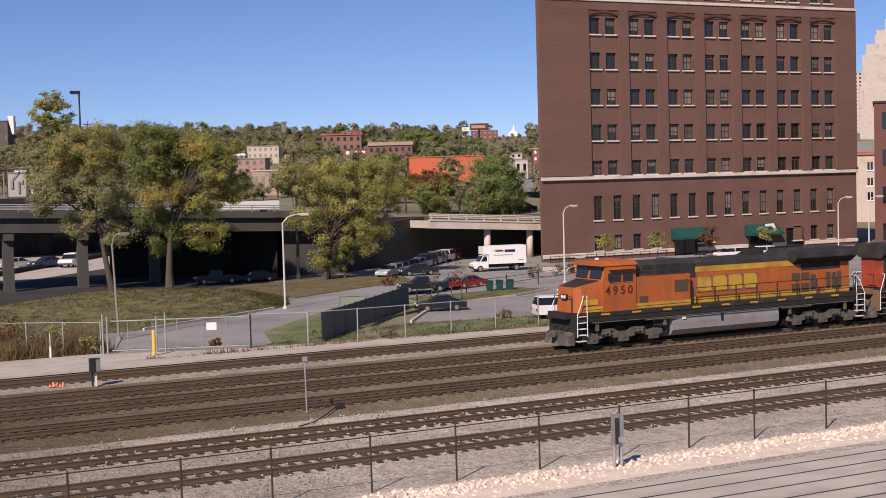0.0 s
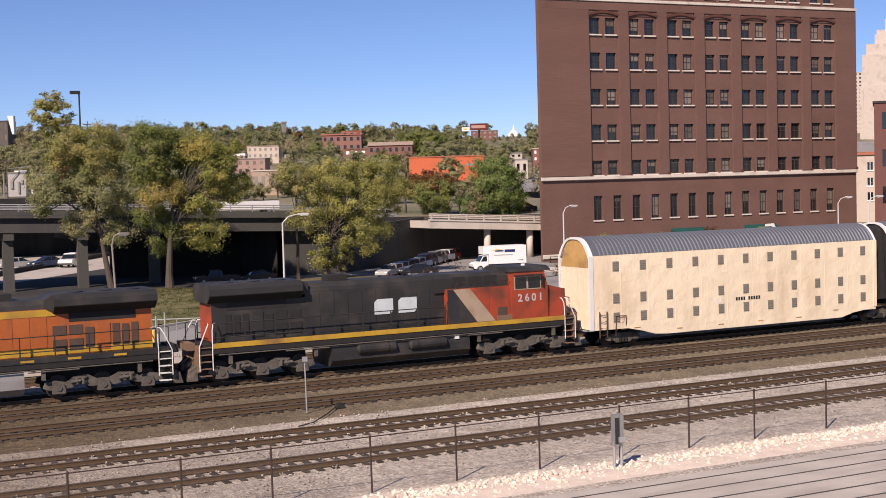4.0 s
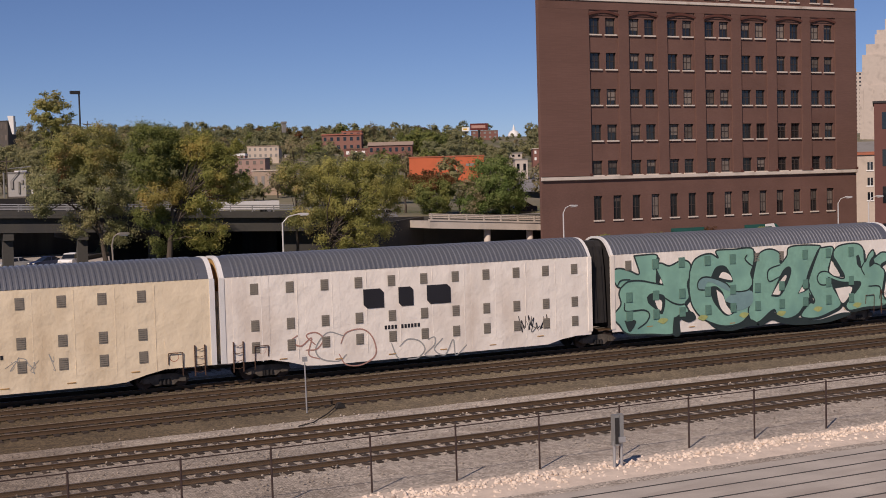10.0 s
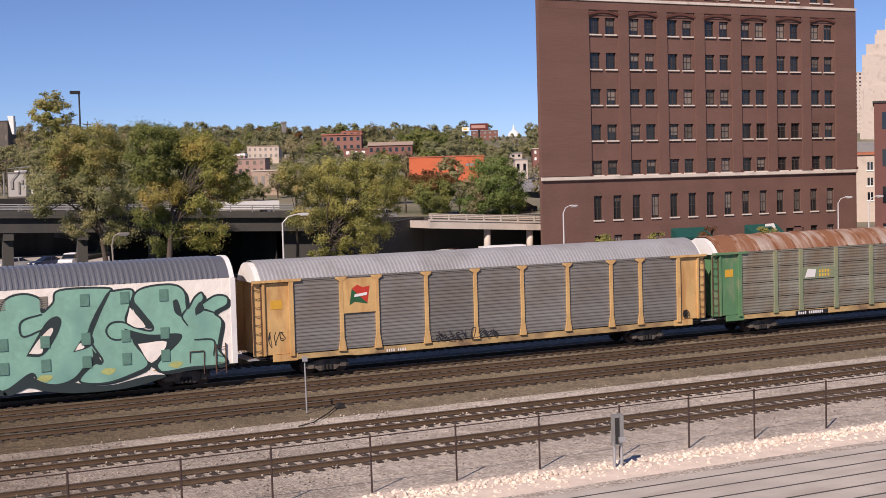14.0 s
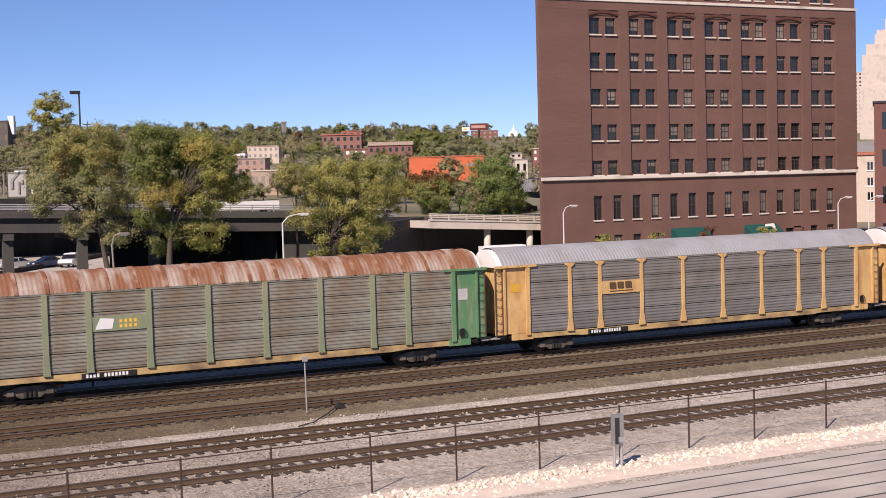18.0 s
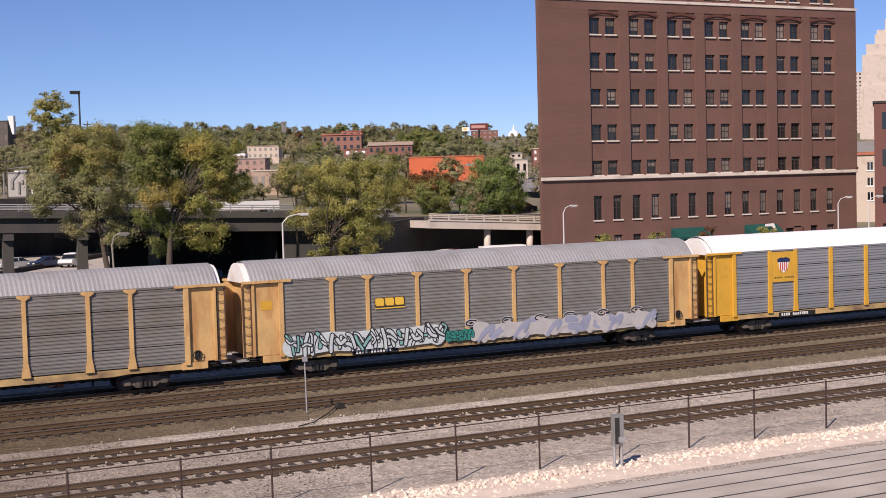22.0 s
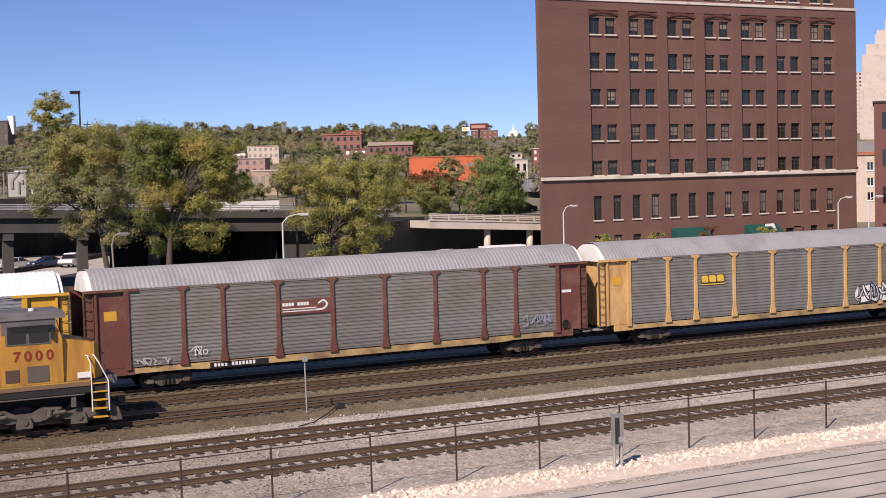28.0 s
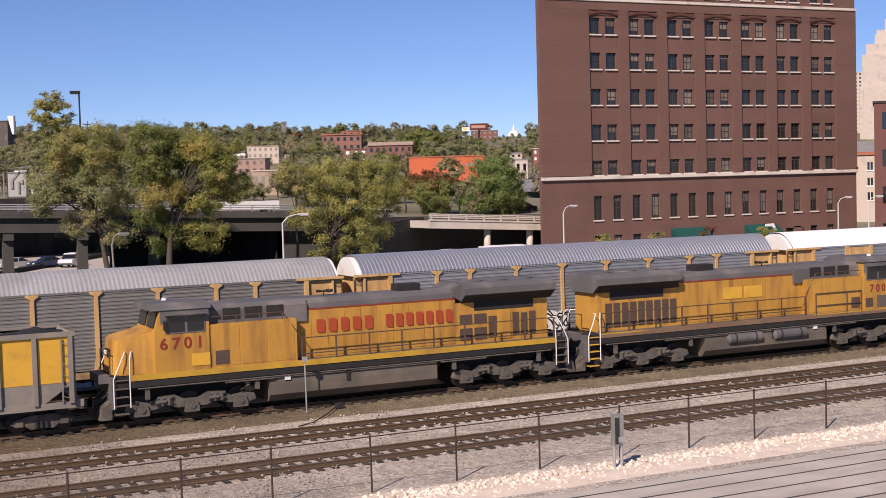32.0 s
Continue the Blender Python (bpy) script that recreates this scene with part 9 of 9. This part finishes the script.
def build_vehicles():
    car("black two-door car with alloy wheels on the asphalt", "black", 44.2, 89.2, -16, scale=0.82)
    car("white sport utility car near the track fence", "white", 48.6, 78.6, 165, "suv", scale=0.9)
    car("black pickup truck beside the lot railing", "black", 50.7, 105.7, -14, "pickup", scale=0.78)
    car("dark red car parked beside the pickup", "red", 54.4, 107.2, -14, scale=0.72)
    car("dark red car parked by the lot railing", "red", 56.5, 107.9, -14, scale=0.72)
    row = [("silver", "sedan", 55.6, 126.4), ("white", "sedan", 57.2, 128.3), ("silver", "sedan", 58.8, 130.2), ("navy", "sedan", 60.4, 132.1), ("silver", "sedan", 62.0, 134.0), ("white", "sedan", 63.6, 135.9), ("navy", "suv", 65.2, 137.8), ("silver", "sedan", 66.8, 139.7), ("grey", "suv", 68.4, 141.6), ("white", "suv", 70.4, 143.6), ("red", "suv", 72.2, 145.4)]
    names = dict(white="white", silver="silver grey", grey="dark grey", navy="navy blue", red="dark red", tan="pale tan")
    for p, kd, x, y in row:
        car("%s %s parked in the row along the wall" % (names[p], "sport utility car" if kd == "suv" else "saloon car"), p, x + 1.2, y, 38, kd, "cars along the wall", 0.84)
    car("black car in the row by the grass", "black", 59.6, 125.2, -14, group="cars along the wall", scale=0.85)
    car("white van roof showing before the brick block", "white", 97.6, 121.4, -10, "suv", scale=0.72)
    car("red car before the brick block", "red", 96.8, 117.4, -10, scale=0.75)
    car("white car before the brick block", "white", 101.6, 120.6, -10, "suv", scale=0.72)
    car("dark car in the shade under the viaduct", "black", 43.6, 130.4, -5, scale=0.8)
    # black paint stands in for the deeper shade over this pickup
    car("dark pickup in the shade under the viaduct", "black", 39.2, 130.4, -5, "pickup", scale=0.8)
    # box truck with plain coloured markings
    t = thing("box_truck", "white box truck with dark painted blocks on its side", "truck", pose(68.9, 124.6, -0.06, 0, 0, -12) @ Matrix.Scale(0.84, 4))
    part("cargo_box", boxm("cargo_box", WHITE, -1.6, 3.4, -1.1, 1.1, 0.95, 3.25), WHITE, t)
    part("attic", boxm("attic", WHITE, -2.35, -1.6, -1.05, 1.05, 2.2, 3.2), WHITE, t)
    bm = B()
    prism(bm, [(-3.6, 0.45), (-3.65, 1.0), (-3.3, 1.2), (-2.75, 1.28), (-2.3, 2.05), (-1.65, 2.08), (-1.65, 0.45)], -1.0, 1.0, "y")
    part("cab", bm, WHITE, t)
    for s in (-1, 1):
        bm = B()
        prism(bm, [(-2.65, 1.32), (-2.28, 1.95), (-1.85, 1.97), (-1.85, 1.32)], s * 1.0 - 0.012, s * 1.0 + 0.012, "y")
        part("side_window", bm, GLASS_DARK, t)
    bm = B()
    v = [bm.verts.new(p) for p in ((-2.80, -0.85, 1.32), (-2.80, 0.85, 1.32), (-2.36, 0.85, 2.0), (-2.36, -0.85, 2.0))]
    bm.faces.new(v)
    part("windscreen", bm, GLASS_DARK, t)
    part("chassis", boxm("chassis", UNDER, -1.6, 3.3, -0.45, 0.45, 0.5, 0.94), UNDER, t)
    for x0, x1, z0, z1, m in ((-0.75, 0.35, 2.5, 2.7, NAVY), (0.5, 1.9, 2.4, 2.75, NAVY), (-0.9, 1.6, 2.0, 2.12, GREYLINE), (2.3, 3.0, 1.3, 1.38, NAVY)):
        part("marking_block", boxm("marking_block", m, x0, x1, -1.112, -1.1, z0, z1), m, t, "plain painted block")
    bm = B()
    prism(bm, [(-1.3, 2.65), (-0.6, 2.85), (0.2, 2.8), (-0.5, 2.68)], -1.115, -1.101, "y")
    part("marking_block", bm, YELLOWPOST, t, "orange painted wedge")
    wheel_parts(t, (-2.75, 2.1), 1.05, 0.4)
    for s in (-1, 1):
        part("headlight", boxm("headlight", LENS, -3.68, -3.58, s * 0.75 - 0.16, s * 0.75 + 0.16, 0.85, 1.05), LENS, t)
    part("bumper", boxm("bumper", STEEL_DARK, -3.75, -3.6, -0.98, 0.98, 0.45, 0.68), STEEL_DARK, t)
    # three bins
    for k, (x, y) in enumerate(((55.0, 101.2), (55.95, 101.1), (56.95, 101.0))):
        d = thing("rubbish_bin", "dark teal plastic wheeled bin by the railing", "bin", pose(x, y, 0.06, 0, 0, -20) @ Matrix.Scale(0.8, 4), "lot bins")
        bm = B()
        prism(bm, [(-0.3, 0.05), (0.3, 0.05), (0.37, 1.0), (-0.37, 1.0)], -0.33, 0.33, "y")
        part("body", bm, BINGREEN, d)
        bm = B()
        prism(bm, [(-0.4, 1.0), (0.4, 1.0), (0.36, 1.1), (-0.36, 1.14)], -0.38, 0.38, "y")
        part("lid", bm, BINGREEN, d)
        for s in (-1, 1):
            bm = B()
            tube(bm, (0.25, s * 0.36 - 0.03, 0.1), (0.25, s * 0.36 + 0.03, 0.1), 0.1, n=10)
            part("wheel", bm, TREADS, d)
    car("white van standing in the sunlit lot beyond the viaduct", "white", 33.5, 176.5, 60, "suv", "cars beyond the viaduct")
    car("navy blue car standing in the sunlit lot beyond the viaduct", "navy", 30.6, 177.5, 20, group="cars beyond the viaduct")
    car("silver car standing in the sunlit lot beyond the viaduct", "silver", 26.6, 178.5, 20, group="cars beyond the viaduct")
    # white trailer and cars passing on the viaduct
    tr = thing("trailer", "long white trailer standing on the viaduct", "trailer", pose(45.4, 141.6, soffit(45.4) + 1.76))
    part("box", boxm("box", WHITE, -4.4, 4.4, -1.1, 1.1, 0.5, 1.4), WHITE, tr)
    wheel_parts(tr, (-3.4, 3.2), 1.05, 0.4)
    car("white car parked above the retaining wall", "white", 62.5, 147.8, 20, group="cars on the upper street").location.z = 5.06
    car("dark car parked above the retaining wall", "navy", 92.5, 160.5, 10, group="cars on the upper street").location.z = 5.06
    car("silver car parked above the retaining wall", "silver", 66.8, 151.2, 20, group="cars on the upper street").location.z = 5.06
    # utility box on the grass by the lane
    u = thing("transformer_box", "pale green transformer box on the grass", "utility box", pose(39.4, 95.0, -0.05, 0, 0, -15))
    part("body", boxm("body", PALEGREEN, -0.95, 0.95, -0.6, 0.6, 0.1, 1.05), PALEGREEN, u)
    part("lid", boxm("lid", PALEGREEN, -1.0, 1.0, -0.65, 0.65, 1.055, 1.15), PALEGREEN, u)
    part("pad", boxm("pad", CONCRETE, -1.1, 1.1, -0.75, 0.75, -0.1, 0.095), CONCRETE, u)
    # planter wall and shelter before the brick block
    bm = B()
    box(bm, -7.5, 9, -0.2, 0.2, 0.0, 0.5)
    solid("planter_wall", bm, CONCRETE_PALE, "pale low planter wall before the brick block", "wall", m=pose(78.8, 118.5, -0.1, 0, 0, -6))
    sh = thing("shelter", "small white metal umbrella shelter on a post", "shelter", pose(67.2, 105.6, -0.07))
    bm = B()
    tube(bm, (0, 0, 0), (0, 0, 2.2), 0.12, n=8)
    part("post", bm, WHITEPOLE, sh)
    part("top", boxm("top", WHITEPOLE, -0.4, 0.4, -0.3, 0.3, 2.2, 2.35), WHITEPOLE, sh)
    pr = thing("porch_rail", "dark iron railing along the brick block", "railing", pose(79.6, 131.6, 0, 0, 0, -1.4))
    for z in (0.35, 0.62):
        bm = B()
        tube(bm, (0, 0, z), (16.5, 0, z), 0.03, n=5)
        part("rail", bm, BLACK, pr)
    for k in range(14):
        part("post", boxm("post", BLACK, -0.025, 0.025, -0.025, 0.025, -0.2, 0.68), BLACK, pr, m=pose(0.1 + 1.25 * k, 0, 0))


BINGREEN = mat("bin_plastic", (0.005, 0.055, 0.045), 0.5, var=0.1)
PALEGREEN = mat("utility_green", (0.24, 0.28, 0.22), 0.6, var=0.1)


# ---------------- brush, grass and stones ----------------
def scatter(name, label, category, pts, material, size, seed, per=8, h=0.5):
    """Upright blades in tufts at (x, y, z, scale)."""
    r = np.random.RandomState(seed)
    c = np.repeat(np.array(pts, float), per, axis=0)
    n = len(c)
    base = c[:, :3] + np.concatenate([r.normal(size=(n, 2)) * (0.22 * c[:, 3])[:, None], np.zeros((n, 1))], 1)
    a = r.uniform(0, 2 * np.pi, n)
    side = np.stack([np.cos(a), np.sin(a), np.zeros(n)], 1) * (size * c[:, 3])[:, None]
    lean = np.stack([r.normal(size=n) * 0.35, r.normal(size=n) * 0.35, np.ones(n)], 1) * (h * c[:, 3] * r.uniform(0.5, 1.2, n))[:, None]
    v = np.stack([base - side, base + side, base + lean * 0.6 + side * 0.6, base + lean], 1).reshape(-1, 3)
    return tagged(new(name, from_arrays(name, v.tolist(), np.arange(4 * n).reshape(-1, 4).tolist(), material)), label, category, kind="stuff")


def build_undergrowth():
    r = random.Random(17)
    strip = [(25.4, 76.6), (44, 74.9), (60, 75.0), (60, 79.4), (46, 81.1), (38.4, 82.2), (31.5, 82.3), (28.0, 77.6)]
    pts = []
    while len(pts) < 4600:
        x, y = r.uniform(8, 60), r.uniform(74, 126)
        if inside(strip, x, y):
            pts.append((x, y, -0.04, r.uniform(0.3, 0.9)))
        elif r.random() < 0.6:
            x, y, z = bank_point(r.uniform(0.2, 0.999), r.random())
            pts.append((x, y, z - 0.02, r.uniform(0.3, 0.9)))
    scatter("grass_tufts", "short green and straw grass blades", "grass", pts, BLADE, 0.035, 5, 7, 0.22)
    pts = [(r.uniform(-30, 17.5), 0, -0.1, r.uniform(0.7, 1.6)) for _ in range(1700)]
    pts = [(x, lerp(79.9, 89.0, r.random() ** 1.3) + max(0, (12 - x)) * 0.22, z, s) for x, _, z, s in pts]
    scatter("dry_brush", "tall dry brown weeds behind the fence", "weeds", pts, DRYBRUSH, 0.03, 6, 12, 0.85)
    pts = [(r.uniform(18, 60), r.uniform(74.75, 75.3), -0.1, r.uniform(0.4, 1.0)) for _ in range(260)]
    scatter("fence_weeds", "low weeds along the foot of the fence", "weeds", pts, DRYBRUSH, 0.03, 7, 8, 0.4)
    for k, (x, y, s, m) in enumerate(((16.2, 80.2, 1.0, OLIVE), (13.2, 84.0, 1.7, DULL), (11.2, 84.6, 1.9, RUSSET), (9.6, 86.5, 2.2, DULL), (12.0, 88.0, 1.8, YELLOWLEAF), (15.0, 84.5, 1.3, OLIVE), (7.6, 86.8, 2.3, OLIVE), (13.6, 91.0, 1.6, RUSSET), (10.4, 91.5, 2.0, OLIVE), (14.6, 81.4, 0.8, DULL), (33.8, 75.9, 0.6, DULL), (23.4, 78.4, 0.5, RUSSET), (51.5, 114.6, 1.1, RUSSET), (66.5, 113.2, 1.1, DULL), (69.8, 114.2, 1.1, DULL), (72.6, 115.6, 1.0, RUSSET), (45.0, 80.8, 0.6, DULL), (48.0, 80.0, 0.5, DULL))):
        cl = clumps_in([(0, 0, 0.55 * s, 0.9 * s, 0.7 * s, 0.5 * s)], 9, 0.25 * s, 0.5 * s, 300 + k)
        b = thing("bush", "scrubby autumn bush on the verge", "bush", pose(x, y, -0.06), "scrub bushes")
        part("foliage", leaves("leaves", cl, 55, 0.09, m, 320 + k), m, b)
        bm = B()
        for j in range(4):
            tube(bm, (0, 0, 0), (r.uniform(-0.5, 0.5) * s, r.uniform(-0.4, 0.4) * s, 0.7 * s), 0.025, 0.01, n=5)
        part("stem", bm, BARK, b)
    # low wall added at the edge of the lot beyond the viaduct, coloured as shade
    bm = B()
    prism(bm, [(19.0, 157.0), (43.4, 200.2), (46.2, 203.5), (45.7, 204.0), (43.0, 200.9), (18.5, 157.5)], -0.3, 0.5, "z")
    solid("lot_wall", bm, CONCRETE_SHADE, "low added wall beyond the viaduct, shade in its dark colour", "wall", kind="structure")
    # wall added to cover the lit slope, its near-black colour standing for shade
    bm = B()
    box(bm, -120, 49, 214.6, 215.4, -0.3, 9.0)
    solid("hill_foot_wall", bm, CONCRETE_SHADE, "added wall at the foot of the hill, shade put into its dark colour", "wall", kind="structure")
    # unseen deck, added to keep the sun off the wall below
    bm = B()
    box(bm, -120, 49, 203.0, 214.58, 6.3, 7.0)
    solid("dock_roof", bm, CONCRETE_SHADE, "unseen concrete deck added to shade the foot of the hill", "roof", kind="structure")
    # fallen leaves and litter on the bank
    pts = [(r.uniform(38, 55), r.uniform(113, 127), -0.02, 1.0) for _ in range(700)]
    scatter("fallen_leaves", "fallen brown leaves under the trees", "leaves", pts, DRYBRUSH, 0.06, 9, 3, 0.05)


def build_stones():
    r = random.Random(23)
    kinds = []
    for k in range(7):
        bm = B()
        bmesh.ops.create_icosphere(bm, subdivisions=1, radius=1.0)
        for v in bm.verts:
            v.co *= r.uniform(0.7, 1.15)
            v.co.z *= 0.72
        kinds.append(mesh_of("stone", bm, LIME))
    bed = thing("riprap", "pale limestone riprap along the fence foot", "stones", kind="structure")
    near, far = [], []
    for _ in range(3600):
        x = r.uniform(2, 64)
        y = 36.55 + r.triangular(-1.15, 1.15, 0.1)
        s = r.uniform(0.045, 0.12) * (1.3 if r.random() < 0.1 else 1)
        z = -0.12 + max(0, 0.16 - 0.13 * abs(y - 36.6)) * r.uniform(0.2, 1.0)
        (near if (13 < x < 31 and len(near) < 295 and s > 0.085) else far).append((x, y, z, s))
    bm = B()
    prism(bm, [(35.2, -0.14), (36.0, -0.03), (37.2, -0.02), (37.9, -0.14)], -60, 120)
    part("stone_bed", bm, LIME, bed)
    for x, y, z, s in near:
        part("stone", kinds[r.randrange(7)], LIME, bed, m=Matrix.LocRotScale((x, y, z), Euler((r.uniform(0, 6), r.uniform(0, 6), r.uniform(0, 6))), (s, s * r.uniform(0.7, 1), s)))
    verts, faces = [], []
    geo = [([v.co.copy() for v in k.vertices], [tuple(p.vertices) for p in k.polygons]) for k in kinds]
    for x, y, z, s in far:
        vs, fs = geo[r.randrange(7)]
        rot = Euler((r.uniform(0, 6), r.uniform(0, 6), r.uniform(0, 6))).to_matrix()
        o = len(verts)
        verts += [tuple(rot @ (v * s) + Vector((x, y, z))) for v in vs]
        faces += [tuple(i + o for i in f) for f in fs]
    tagged(part("stones", from_arrays("stones", verts, faces, LIME), LIME, bed), kind="stuff")
    # loose gravel on the near ballast
    verts, faces = [], []
    for _ in range(2600):
        x, y = r.uniform(4, 60), r.uniform(38.3, 52.0)
        s = r.uniform(0.025, 0.06)
        vs, fs = geo[r.randrange(7)]
        o = len(verts)
        verts += [tuple(v * s + Vector((x, y, -0.16))) for v in vs]
        faces += [tuple(i + o for i in f) for f in fs]
    tagged(new("ballast_stones", from_arrays("ballast_stones", verts, faces, BALLAST)), "loose grey ballast stones", "gravel", kind="stuff")


build_trees()
build_skyline()
build_hill_trees()
build_fences()
build_poles()
build_vehicles()
build_undergrowth()
build_stones()


# ---------------- how the two trains run ----------------
def run_a(t):
    """How far the far train has gone to the left by t seconds."""
    u = (t - 16) / 16
    # the far train checks for an instant a little after eight seconds
    return 0.42 * (1 - sstep(8.1, 8.4, t)) + 173.054 * u - 2.6856 * u ** 2 + 3.3312 * u ** 3 + 0.9361 * u ** 4 - 1.4157 * u ** 5


def motions():
    times = sorted([k * 1.0 for k in range(33)] + [8.1, 8.2, 8.3, 8.4])
    for ob, at, turn in FAR_TRAIN:
        walk(ob, [(t, pose(at - run_a(t), TRACKS[4], 0, 0, 0, turn)) for t in times])
    for ob, at, turn in NEAR_TRAIN:
        walk(ob, [(t, pose(at + 11.33 * (t - 31.5), TRACKS[2], 0, 0, 0, turn)) for t in times])


motions()
